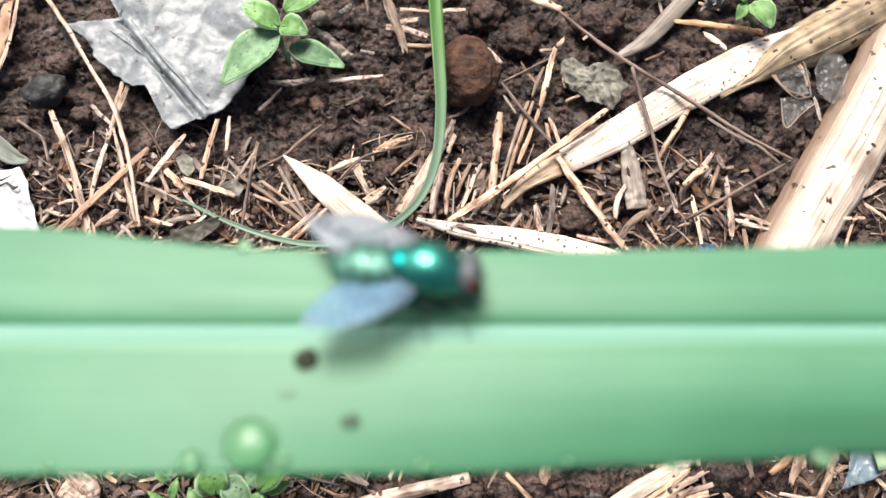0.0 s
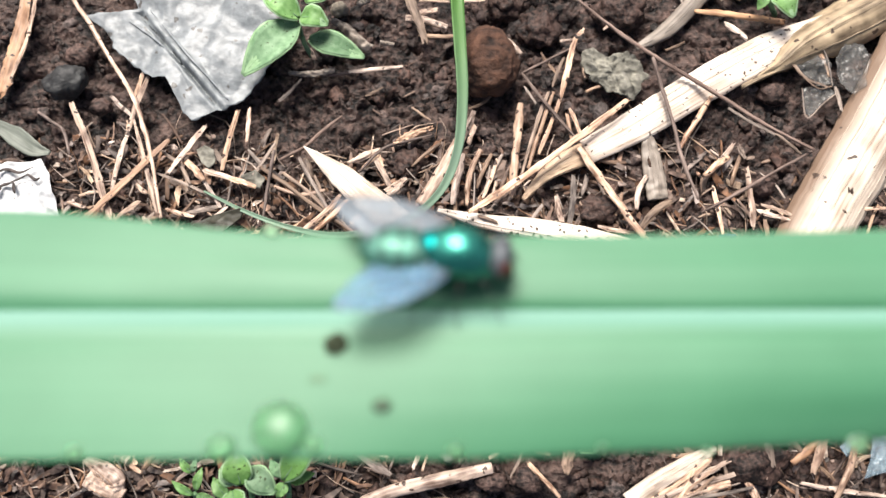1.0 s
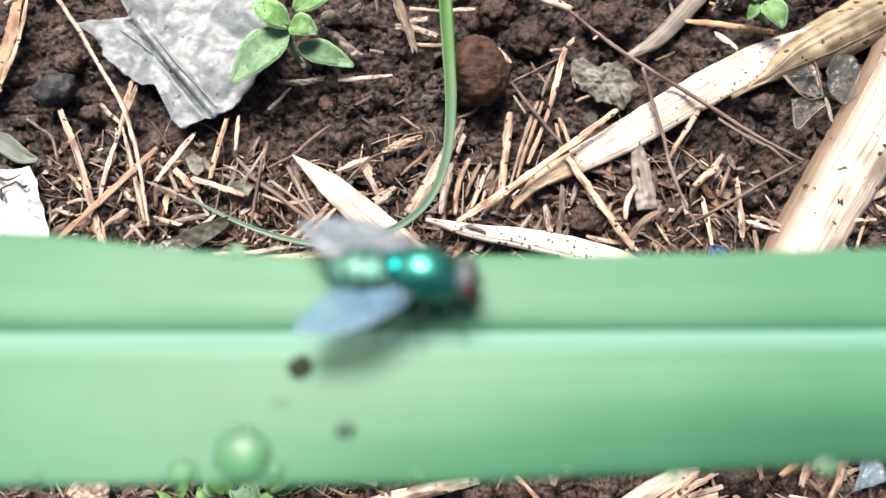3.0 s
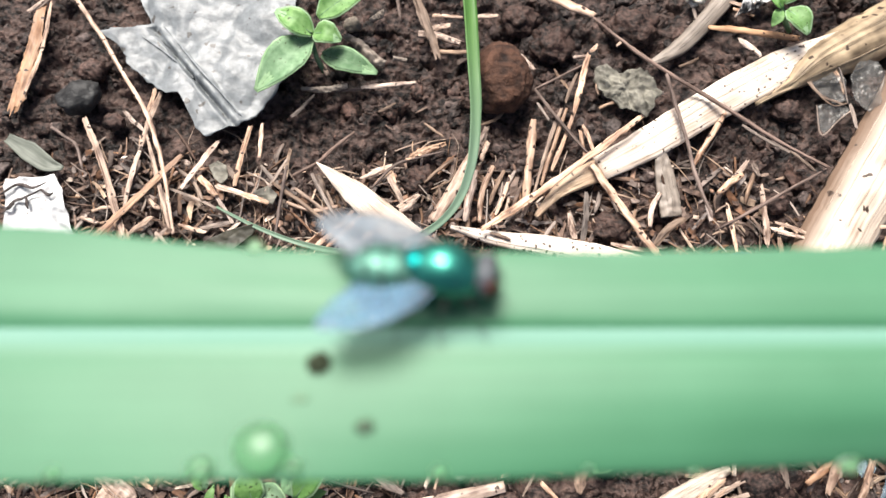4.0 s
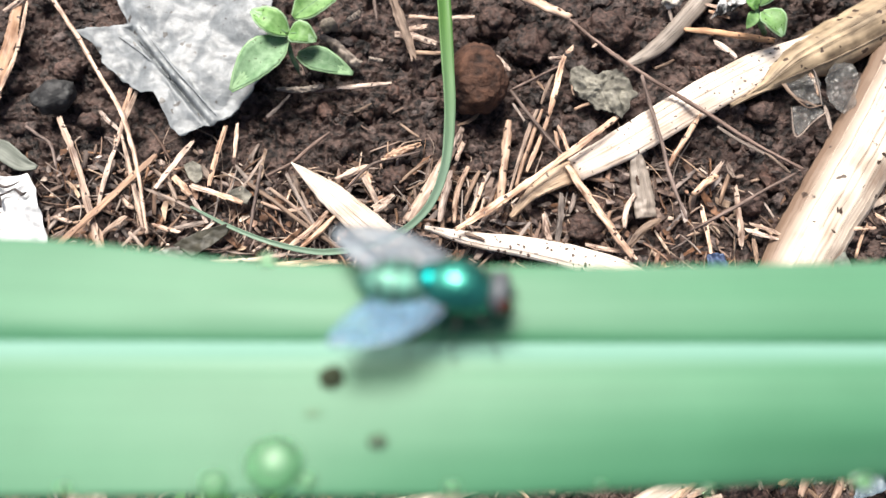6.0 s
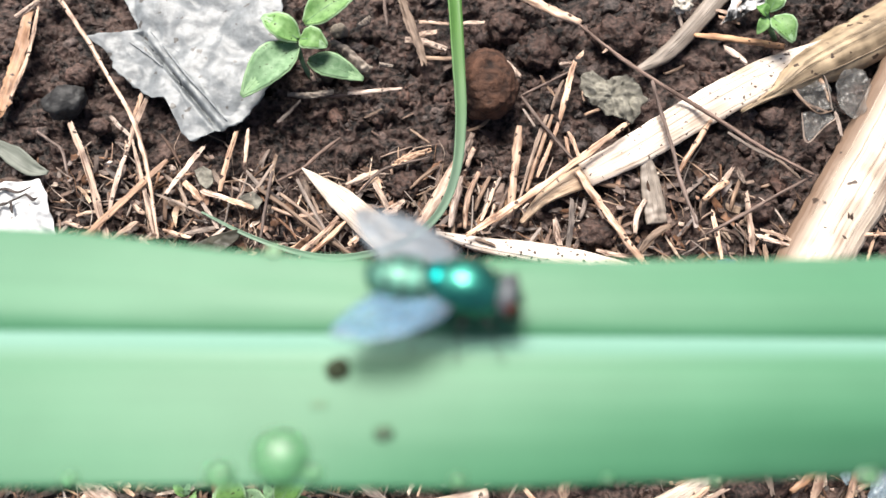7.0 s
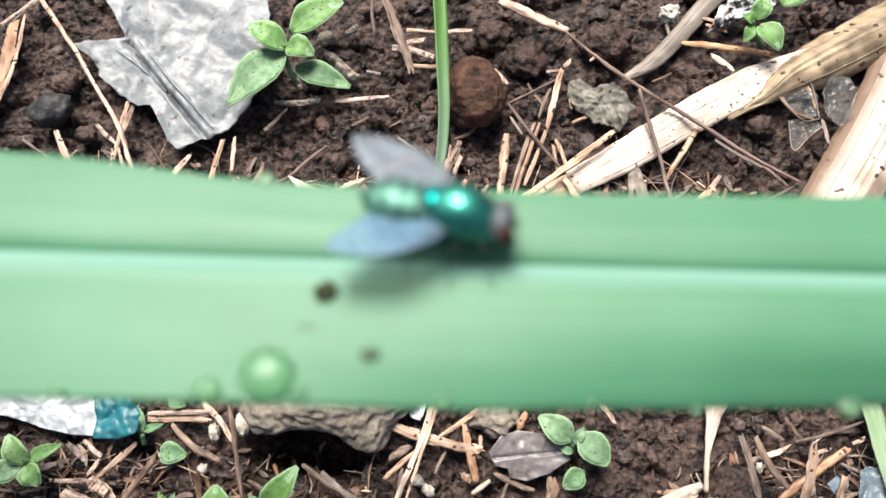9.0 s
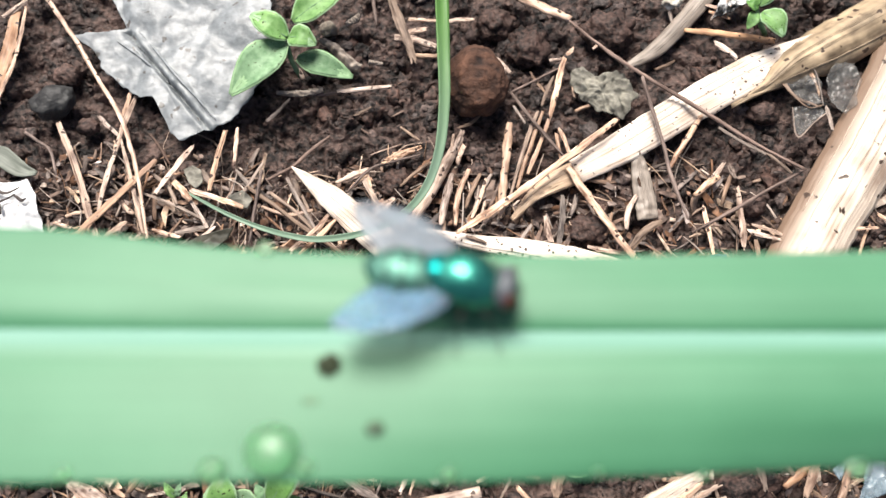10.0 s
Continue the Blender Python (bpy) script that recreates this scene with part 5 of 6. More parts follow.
straw(((0.0401, -0.0258, 0.0012), (0.0404, -0.0274, 0.0012),), 0.00050, STRAW_GREY)
straw(((0.0476, -0.0212, 0.0012), (0.0486, -0.0227, 0.0012), (0.0500, -0.0246, 0.0012),), 0.00075, STRAW_GREY)
straw(((0.0443, -0.0224, 0.0012), (0.0469, -0.0241, 0.0012),), 0.00067, STRAW_GREY)
straw(((0.0363, -0.0315, 0.0012), (0.0365, -0.0342, 0.0012),), 0.00067, STRAW_GREY)
straw(((0.0391, -0.0349, 0.0016), (0.0404, -0.0375, 0.0016),), 0.00133)
straw(((0.0496, -0.0329, 0.0012), (0.0514, -0.0346, 0.0012),), 0.00075, STRAW_GREY)
straw(((0.0466, -0.0349, 0.0014), (0.0516, -0.0359, 0.0014), (0.0585, -0.0368, 0.0014),), 0.00075)
straw(((0.0088, -0.0323, 0.0022), (0.0108, -0.0344, 0.0022), (0.0130, -0.0368, 0.0022),), 0.00083, STRAW, label="bleached straw stalk lying on soil")
straw(((0.0032, -0.0316, 0.0014), (0.0058, -0.0299, 0.0014),), 0.00083)
straw(((0.0082, -0.0303, 0.0012), (0.0062, -0.0342, 0.0012),), 0.00058, STRAW_GREY)
straw(((0.0066, -0.0290, 0.0012), (0.0094, -0.0303, 0.0012), (0.0118, -0.0311, 0.0012),), 0.00100, STRAW_GREY)
straw(((-0.0175, -0.0290, 0.0022), (-0.0143, -0.0316, 0.0022), (-0.0104, -0.0337, 0.0022),), 0.00117, STRAW_GREY, label="brown straw stalk lying on soil")
straw(((-0.0491, -0.0314, 0.0014), (-0.0454, -0.0334, 0.0014),), 0.00100)
straw(((-0.0449, -0.0330, 0.0016), (-0.0429, -0.0300, 0.0016), (-0.0410, -0.0273, 0.0016),), 0.00108, STRAW_GREY)
straw(((-0.0438, -0.0251, 0.0014), (-0.0467, -0.0278, 0.0014), (-0.0492, -0.0300, 0.0014),), 0.00092)
straw(((-0.0533, -0.0251, 0.0014), (-0.0507, -0.0274, 0.0014),), 0.00100, STRAW_GREY)
straw(((-0.0510, -0.0247, 0.0014), (-0.0484, -0.0269, 0.0014),), 0.00083)
straw(((-0.0488, -0.0274, 0.0012), (-0.0502, -0.0293, 0.0012),), 0.00083)
straw(((-0.0467, -0.0243, 0.0012), (-0.0477, -0.0266, 0.0012),), 0.00067, STRAW_GREY)
straw(((-0.0552, -0.0301, 0.0012), (-0.0497, -0.0301, 0.0012),), 0.00075)
straw(((-0.0389, -0.0225, 0.0014), (-0.0359, -0.0254, 0.0014), (-0.0319, -0.0275, 0.0014),), 0.00100, STRAW_GREY)
straw(((-0.0355, -0.0262, 0.0012), (-0.0331, -0.0266, 0.0012),), 0.00075)
straw(((-0.0488, -0.0300, 0.0014), (-0.0463, -0.0323, 0.0014),), 0.00108)
straw(((-0.0277, -0.0300, 0.0012), (-0.0245, -0.0318, 0.0012),), 0.00083, STRAW_GREY)
straw(((-0.0004, -0.0260, 0.0012), (-0.0018, -0.0289, 0.0012),), 0.00058, STRAW_GREY)

for rim in (((0.0497, 0.0283, 0.0026), (0.0517, 0.0252, 0.0026), (0.0541, 0.0230, 0.0026), (0.0563, 0.0234, 0.0026),), ((0.0533, 0.0298, 0.0026), (0.0555, 0.0291, 0.0026), (0.0561, 0.0263, 0.0026), (0.0563, 0.0234, 0.0026),), ((0.0518, 0.0232, 0.0022), (0.0521, 0.0184, 0.0022), (0.0549, 0.0208, 0.0022), (0.0569, 0.0223, 0.0022),)):
    straw(rim, 0.00030, STRAW_GREY, label="thin pale torn rim beside clear film")
straw(((0.0361, 0.0094, 0.0018), (0.0381, 0.0112, 0.0018), (0.0400, 0.0123, 0.0018),), 0.00108, STRAW)
straw(((0.0417, 0.0139, 0.0016), (0.0425, 0.0123, 0.0016),), 0.00100, STRAW_GREY)
straw(((0.0020, 0.0030, 0.0028), (0.0049, 0.0020, 0.0028),), 0.00058, STRAW_GREY)
straw(((-0.0210, 0.0111, 0.0014), (-0.0195, 0.0074, 0.0014),), 0.00067, STRAW_GREY)
straw(((-0.0197, 0.0098, 0.0012), (-0.0162, 0.0075, 0.0012), (-0.0127, 0.0050, 0.0012),), 0.00075, STRAW_ORANGE)
straw(((-0.0285, 0.0080, 0.0014), (-0.0246, 0.0067, 0.0014), (-0.0208, 0.0074, 0.0014),), 0.00067, STRAW_ORANGE)
straw(((-0.0378, 0.0137, 0.0014), (-0.0357, 0.0110, 0.0014),), 0.00092, STRAW_GREY)
straw(((-0.0459, 0.0137, 0.0014), (-0.0427, 0.0110, 0.0014), (-0.0412, 0.0084, 0.0014),), 0.00067, STRAW_GREY)
straw(((-0.0435, 0.0136, 0.0016), (-0.0444, 0.0145, 0.0016),), 0.00108, STRAW)
straw(((0.0122, 0.0296, 0.0012), (0.0143, 0.0263, 0.0012),), 0.00058, STRAW_GREY)
straw(((0.0190, 0.0231, 0.0012), (0.0217, 0.0242, 0.0012),), 0.00058, STRAW_GREY)
straw(((-0.0079, 0.0207, 0.001), (-0.0049, 0.0185, 0.001),), 0.00050, STRAW_GREY)
straw(((-0.0150, 0.0226, 0.001), (-0.0124, 0.0240, 0.001),), 0.00050, STRAW_GREY)
straw(((0.0511, 0.0018, 0.0012), (0.0530, 0.0044, 0.0012),), 0.00067, STRAW_GREY)

# living grass
gb = tagged(new("grass_blade"), "thin arching green grass blade over the litter", "grass blade")
part("blade", ribbon([*((-0.0054, 0.0880, 0),), *((-0.0044, 0.0724, 0.006),), *((-0.0033, 0.0565, 0.0105),), *((-0.0021, 0.0439, 0.0122),), *((-0.0014, 0.0359, 0.012),), *((-0.0008, 0.0270, 0.0105),), *((-0.0004, 0.0190, 0.009),), *((-0.0012, 0.0110, 0.0075),), *((-0.0041, 0.0051, 0.0062),), *((-0.0098, 0.0014, 0.005),), *((-0.0180, -0.0001, 0.004),), *((-0.0256, 0.0013, 0.003),), *((-0.0326, 0.0040, 0.0022),), *((-0.0390, 0.0073, 0.0014),)],
    (0.00166, 0.00216, 0.00233, 0.00225, 0.00208, 0.00191, 0.00166, 0.00133, 0.00108, 0.00100, 0.00092, 0.00075, 0.00058, 0.00025), 0.0002, 0.35, 6, 90, 0.00008, 5, 0.35), BLADE, gb)
gb2 = tagged(new("grass_blade"), "pale grey-green grass blade lying on soil", "grass blade")
part("blade", ribbon(((0.0582, -0.0173, 0.003), (0.0590, -0.0211, 0.003), (0.0596, -0.0257, 0.003), (0.0608, -0.0316, 0.003),), (0.00283, 0.00266, 0.00233, 0.00200), 0.0002, 0.3, 6, 24, 0.0001, 6), BLADE_GREY, gb2)


# ---- seedlings ----
def seedling(label, stem, leaves, mats=(WEED,), stem_width=0.0007):
    """A small weed: a stem, and leaves as (root, tip, width, rise, material number)."""
    root = new("weed_seedling")
    root.location = stem[0]
    o = Vector(stem[0])
    loc = lambda q: Vector(q) - o
    part("stem", tube([loc(q) for q in stem], [stem_width * 1.2, stem_width], 1, 6, 8, 0.1), WEED_GREY, root)
    for i, (a, b, width, rise, mat) in enumerate(leaves):
        a, b = loc(a), loc(b)
        m = a.lerp(b, 0.5) + Vector((0, 0, rise))
        ws = [width * k for k in (0.14, 0.68, 1.0, 0.98, 0.78, 0.44, 0.04)]
        leaf = part("leaf", ribbon([a, m, b], ws, 0.00018, 0.28, 8, 18, 0.00016, i + 3), mats[mat], root)
        if width > 0.0024:
            low = Vector((0, 0, -0.00003))
            part("leaf_rim", ribbon([a + low, m + low, b + (b - a) * 0.03 + low], [w + 0.0005 for w in ws], 0.00018, 0.28, 8, 18, 0.00016, i + 3), WEED_RIM, leaf, "pale downy leaf edge")
        vein = [a.lerp(m, 0.05) + Vector((0, 0, 0.0001)), m + Vector((0, 0, 0.00008)), a.lerp(b, 0.92) + Vector((0, 0, rise * 0.35))]
        part("leaf_vein", tube(vein, [0.00022, 0.00016, 0.00006], 0.6, 5, 8, 0.0), WEED_GREY, leaf)
    return tagged(root, label, "seedling", "green weed seedlings")


W2 = (WEED, WEED_GREY)
seedling("green weed seedling with pointed leaves beside plastic film", [*((-0.0236, 0.0293, 0.0005),), *((-0.0245, 0.0305, 0.003),), *((-0.0251, 0.0328, 0.005),)], [
    (*((-0.0251, 0.0327, 0.005),), *((-0.0330, 0.0247, 0.0045),), 0.00549, 0.001, 1), (*((-0.0247, 0.0329, 0.006),), *((-0.0302, 0.0364, 0.0065),), 0.00350, 0.0012, 0),
    (*((-0.0245, 0.0330, 0.0062),), *((-0.0204, 0.0318, 0.0065),), 0.00333, 0.001, 0), (*((-0.0236, 0.0306, 0.004),), *((-0.0154, 0.0281, 0.003),), 0.00350, 0.001, 1),
    (*((-0.0240, 0.0357, 0.006),), *((-0.0166, 0.0406, 0.006),), 0.00433, 0.001, 0)], W2)
seedling("small green weed seedling beside a reed", [*((0.0495, 0.0362, 0.0005),), *((0.0471, 0.0373, 0.004),), *((0.0467, 0.0392, 0.005),)], [
    (*((0.0472, 0.0372, 0.0055),), *((0.0499, 0.0333, 0.0055),), 0.00333, 0.0008, 0), (*((0.0465, 0.0374, 0.005),), *((0.0450, 0.0349, 0.0045),), 0.00200, 0.0006, 0),
    (*((0.0463, 0.0375, 0.0055),), *((0.0449, 0.0391, 0.0055),), 0.00183, 0.0006, 0), (*((0.0467, 0.0383, 0.0055),), *((0.0483, 0.0412, 0.006),), 0.00250, 0.0008, 0),
    (*((0.0509, 0.0408, 0.0055),), *((0.0562, 0.0438, 0.006),), 0.00300, 0.0008, 0)], W2)
seedling("green weed seedling among dry litter", [*((-0.0596, -0.0294, 0.0005),), *((-0.0581, -0.0279, 0.003),)], [
    (*((-0.0578, -0.0277, 0.0035),), *((-0.0604, -0.0241, 0.004),), 0.00266, 0.0008, 0), (*((-0.0575, -0.0273, 0.0035),), *((-0.0527, -0.0251, 0.004),), 0.00200, 0.0008, 0),
    (*((-0.0576, -0.0280, 0.0035),), *((-0.0556, -0.0305, 0.0035),), 0.00266, 0.0006, 0), (*((-0.0583, -0.0282, 0.0035),), *((-0.0629, -0.0294, 0.003),), 0.00283, 0.0006, 1)], W2)
seedling("rounded pale green seedling leaves beside a wrapper", [*((-0.0429, -0.0251, 0.0005),), *((-0.0428, -0.0238, 0.002),)], [
    (*((-0.0429, -0.0236, 0.002),), *((-0.0436, -0.0199, 0.0025),), 0.00233, 0.0006, 1), (*((-0.0426, -0.0234, 0.002),), *((-0.0397, -0.0224, 0.0025),), 0.00117, 0.0006, 1)], W2)
seedling("rounded pale green seedling leaf on soil", [*((-0.0400, -0.0274, 0.0005),), *((-0.0396, -0.0266, 0.0018),)], [
    (*((-0.0401, -0.0260, 0.0018),), *((-0.0365, -0.0266, 0.002),), 0.00266, 0.0005, 1)], W2)
seedling("rounded pale green seedling leaf beside straw", [*((-0.0383, -0.0204, 0.0005),), *((-0.0380, -0.0202, 0.0018),)], [
    (*((-0.0394, -0.0189, 0.002),), *((-0.0368, -0.0199, 0.0022),), 0.00200, 0.0005, 1)], W2)
seedling("green weed seedling with rounded leaves", [*((-0.0298, -0.0372, 0.0005),), *((-0.0297, -0.0351, 0.003),)], [
    (*((-0.0308, -0.0349, 0.0035),), *((-0.0315, -0.0305, 0.004),), 0.00383, 0.0008, 0), (*((-0.0298, -0.0328, 0.0035),), *((-0.0261, -0.0359, 0.0035),), 0.00333, 0.0006, 1),
    (*((-0.0313, -0.0343, 0.003),), *((-0.0338, -0.0328, 0.003),), 0.00250, 0.0006, 1), (*((-0.0327, -0.0366, 0.003),), *((-0.0348, -0.0340, 0.003),), 0.00200, 0.0006, 0),
    (*((-0.0320, -0.0357, 0.003),), *((-0.0311, -0.0384, 0.003),), 0.00300, 0.0006, 0)], W2)
seedling("tiny fresh green seedling on soil", [*((-0.0377, -0.0372, 0.0005),), *((-0.0375, -0.0362, 0.002),)], [
    (*((-0.0376, -0.0364, 0.0022),), *((-0.0406, -0.0345, 0.0025),), 0.00117, 0.0005, 0), (*((-0.0373, -0.0358, 0.0022),), *((-0.0365, -0.0327, 0.0025),), 0.00133, 0.0005, 0),
    (*((-0.0380, -0.0334, 0.0022),), *((-0.0397, -0.0315, 0.0025),), 0.00117, 0.0005, 0), (*((-0.0377, -0.0333, 0.0024),), *((-0.0374, -0.0315, 0.0026),), 0.00092, 0.0005, 1),
    (*((-0.0371, -0.0364, 0.0022),), *((-0.0344, -0.0369, 0.0025),), 0.00117, 0.0005, 0)], W2)
seedling("green weed seedling with an upright pointed leaf", [*((-0.0247, -0.0376, 0.0005),), *((-0.0244, -0.0343, 0.003),)], [
    (*((-0.0249, -0.0343, 0.004),), *((-0.0203, -0.0280, 0.006),), 0.00333, 0.001, 0), (*((-0.0250, -0.0339, 0.0035),), *((-0.0268, -0.0316, 0.004),), 0.00166, 0.0006, 1),
    (*((-0.0244, -0.0343, 0.003),), *((-0.0207, -0.0334, 0.0035),), 0.00200, 0.0006, 0), (*((-0.0247, -0.0347, 0.003),), *((-0.0259, -0.0366, 0.003),), 0.00183, 0.0006, 0)], W2)
seedling("pale green seedling beside a dead leaf", [*((0.0174, -0.0260, 0.0005),), *((0.0173, -0.0248, 0.0025),)], [
    (*((0.0171, -0.0242, 0.003),), *((0.0127, -0.0212, 0.003),), 0.00333, 0.0008, 1), (*((0.0183, -0.0235, 0.003),), *((0.0219, -0.0275, 0.003),), 0.00383, 0.0006, 1),
    (*((0.0173, -0.0248, 0.003),), *((0.0188, -0.0225, 0.003),), 0.00150, 0.0005, 1), (*((0.0172, -0.0259, 0.0025),), *((0.0154, -0.0255, 0.0025),), 0.00117, 0.0004, 1)], W2)
seedling("pale green round seedling leaf on soil", [*((0.0191, -0.0289, 0.0005),), *((0.0186, -0.0285, 0.002),)], [
    (*((0.0185, -0.0285, 0.002),), *((0.0159, -0.0306, 0.0022),), 0.00250, 0.0005, 1)], W2)
for x in (-0.0548, -0.0512):
    seedling("tiny pale green curled sprout among litter", [(x, -0.0022, 0.0005), (x, -0.0019, 0.0020)], [
        ((x, -0.0019, 0.0022), (x - 0.0017, -0.0011, 0.0020), 0.0016, 0.0011, 0), ((x, -0.0019, 0.0022), (x + 0.0016, -0.0008, 0.0022), 0.0016, 0.0010, 0),
        ((x + 0.0002, -0.0020, 0.0024), (x + 0.0017, -0.0028, 0.0020), 0.0015, 0.0012, 0), ((x - 0.0002, -0.0020, 0.0024), (x - 0.0016, -0.0030, 0.0018), 0.0015, 0.0010, 0)], (BLADE_GREY,))
seedling("tiny yellow-green sprout among litter", [*((0.0078, -0.0071, 0.0005),), *((0.0076, -0.0067, 0.0015),)], [
    (*((0.0077, -0.0070, 0.0016),), *((0.0073, -0.0049, 0.0028),), 0.00108, 0.0005, 0)], W2)


# ---- the broad leaf, with what clings to it ----
broad_leaf = tagged(new("broad_leaf"), "long mint-green waxy strap leaf with a pale midrib", "leaf")


def leaf_half(x):
    """Half widths of the far and the near half at x along the leaf."""
    taper = min(max((0.24 - x) / 0.16, 0.02), 1) ** 0.7 * min(max((x + 0.27) / 0.12, 0.25), 1)
    far = 0.00585 + 0.0023 / (1 + math.exp((x + 0.0235) / 0.0042)) + 0.0005 * max(0, x - 0.012) / 0.02
    near = 0.0101 - x * (0.052 if x > 0 else 0.010)
    return far * taper, max(near, 0.006) * taper


def leaf_drop(x):
    """How far the leaf hangs: rooted at its base, drooping at its tip."""
    s = max(0, (-x - 0.045) / 0.2)
    t = max(0, (x - 0.05) / 0.19)
    return -0.085 * s ** 1.6 - 0.03 * t ** 1.7


def leaf_rise(v, far, x):
    """The cross-section: a shallow valley at the midrib; the near edge rolls down more and more towards the tip."""
    if far:
        return 0.0007 * (1 - math.exp(-v * 9)) - 0.0003 * v ** 2
    roll = min(max(0.34 + x / 0.07, 0.08), 0.78)
    return 0.0006 * (1 - math.exp(-v * 7)) + 0.0002 * v - 0.0042 * roll * v ** 2.8


bm = bmesh.new()
rings = []
xs = list(np.linspace(-0.255, -0.06, 24)) + list(np.linspace(-0.055, 0.055, 90)) + list(np.linspace(0.06, 0.235, 24))
for x in xs:
    fw, nw = leaf_half(x)
    top = []
    for j in range(61):
        v = j / 30 - 1
        w2 = fw if v > 0 else nw
        ruffle = 1 + (0.012 * noise.noise(Vector((x * 160, v, 0))) + 0.008 * noise.noise(Vector((x * 700, v, 2)))) * abs(v) ** 6
        z = leaf_rise(abs(v), v > 0, x) + 0.00012 * noise.noise(Vector((x * 60, v * 3, 1)))
        top.append(Vector((x, v * w2 * ruffle, z + leaf_drop(x))))
    rings.append(top + [q - Vector((0, 0, 0.00035)) for q in reversed(top)])
loft(bm, rings)
part("blade", bm, LEAF, broad_leaf)
rings = []
for x in np.linspace(-0.25, 0.20, 220):
    fw, nw = leaf_half(x)
    wide = 0.0026 * min(1, nw / 0.01)
    top = []
    for j in range(13):
        y = 0.0001 - wide * j / 12
        z = leaf_rise(abs(y) / (fw if y > 0 else nw), y > 0, x) + 0.00005 * math.sin(math.pi * j / 12) + (0.00002, 0.0, -0.00004)[max(0, j - 10)]
        top.append(Vector((x, y, z + leaf_drop(x) + 0.00012 * noise.noise(Vector((x * 60, y / nw * 3, 1))))))
    rings.append(top + [q - Vector((0, 0, 0.0001)) for q in reversed(top)])
part("midrib", loft(bmesh.new(), rings), MIDRIB, broad_leaf, "pale flat midrib")


def leaf_point(x, y, up=0.0):
    fw, nw = leaf_half(x)
    return Vector((x, y, leaf_rise(abs(y) / (fw if y > 0 else nw), y > 0, x) + leaf_drop(x) + up))


for x, y, sx, sy, mat, label in (
        (-0.00952, -0.00255, 0.00085, 0.00085, SPECK, "round dark brown dropping"), (-0.00624, -0.00678, 0.00066, 0.00052, SPECK_PALE, "small brown dropping"),
        (-0.01063, -0.00498, 0.0006, 0.0003, SMEAR, "faint brownish smear")):
    flat = 0.08 if "smear" in label else 0.45
    part("speck", lump(leaf_point(x, y), (sx, sy, sx * flat), 3, 0.3, 1.8, 2), mat, broad_leaf, label)
for x, y, r, h in ((-0.01291, -0.00827, 0.00180, 0.38), (-0.01666, -0.00956, 0.0009, 0.5), (0.02633, -0.00868, 0.0008, 0.4), (-0.01482, 0.00626, 0.0006, 0.25),
                   (-0.01076, -0.00931, 0.0006, 0.5), (-0.02615, -0.00993, 0.0005, 0.5), (-0.00135, -0.00964, 0.0005, 0.6), (0.01569, -0.00943, 0.00035, 0.6), (0.00850, -0.00931, 0.0003, 0.6)):
    part("water_droplet", lump(leaf_point(x, y, r * 0.1), (r, r * 0.95, r * h), 4, 0.04, 1.4, 3), WATER, broad_leaf, "clear water droplet")


# ---- the fly ----
fly = tagged(new("fly"), "metallic green blowfly with red eyes and smoky wings", "fly")


def body(name, centre, size, mat, parent=fly, label="", detail=4, rough=0.03, seed=0, shape=None):
    bm = lump((0, 0, 0), size, detail, rough, 1.6, seed)
    for v in bm.verts:
        if shape:
            v.co = shape(v.co)
        v.co += Vector(centre)
    return part(name, bm, mat, parent, label)


MM = 0.001
thorax = body("thorax", (1.50 * MM, 0, 2.75 * MM), (2.85 * MM, 2.0 * MM, 1.8 * MM), SHELL, label="shining metallic green thorax",
              shape=lambda c: Vector((c.x * 0.96, c.y * (1 - 60 * max(0, c.x - 0.001)), c.z - 75 * max(0, c.x + 0.0005) ** 2)))
body("scutellum", (-0.5 * MM, 0, 3.45 * MM), (0.9 * MM, 1.1 * MM, 0.6 * MM), SHELL_BLUE, thorax, "bright cyan-green scutellum")
abdomen = body("abdomen", (-2.75 * MM, 0, 2.15 * MM), (2.95 * MM, 1.95 * MM, 1.55 * MM), SHELL_SHEEN, label="banded metallic green abdomen",
               shape=lambda c: Vector((c.x, c.y * (1 + 40 * c.x if c.x < 0 else 1), c.z)))
for x in (-1.55, -2.75, -3.85):
    k = math.sqrt(max(0, 1 - ((x + 2.75) / 2.95) ** 2))
    tp = 1 + 40 * min(0, (x + 2.75) * MM)
    ring = [(x * MM, 1.965 * MM * k * tp * math.cos(a), 2.15 * MM + 1.565 * MM * k * math.sin(a)) for a in np.linspace(0.1, 3.04, 16)]
    part("band", tube(ring, [0.00012, 0.00016, 0.00012], 1, 6, 24, 0.1), BLACKHAIR, abdomen, "dark abdominal band")
head = body("head", (4.15 * MM, 0, 2.5 * MM), (0.9 * MM, 1.6 * MM, 1.35 * MM), FACE, label="grey bristly head")
for s in (1, -1):
    body("eye", (4.32 * MM, s * 1.08 * MM, 2.45 * MM), (0.60 * MM, 0.50 * MM, 0.86 * MM), EYE, head, "brick-red compound eye", 3, 0.01)
    part("antenna", tube([(5.0 * MM, s * 0.2 * MM, 2.7 * MM), (5.3 * MM, s * 0.3 * MM, 2.5 * MM), (5.4 * MM, s * 0.35 * MM, 2.1 * MM)],
                         [0.00022, 0.00018, 0.00008], 1, 6, 6, 0.1), BLACKHAIR, head)
part("proboscis", tube([(4.8 * MM, 0, 1.9 * MM), (5.0 * MM, 0, 1.2 * MM), (5.05 * MM, 0, 0.6 * MM)], [0.0005, 0.0004, 0.0005], 1, 8, 8, 0.1), BLACKHAIR, head)

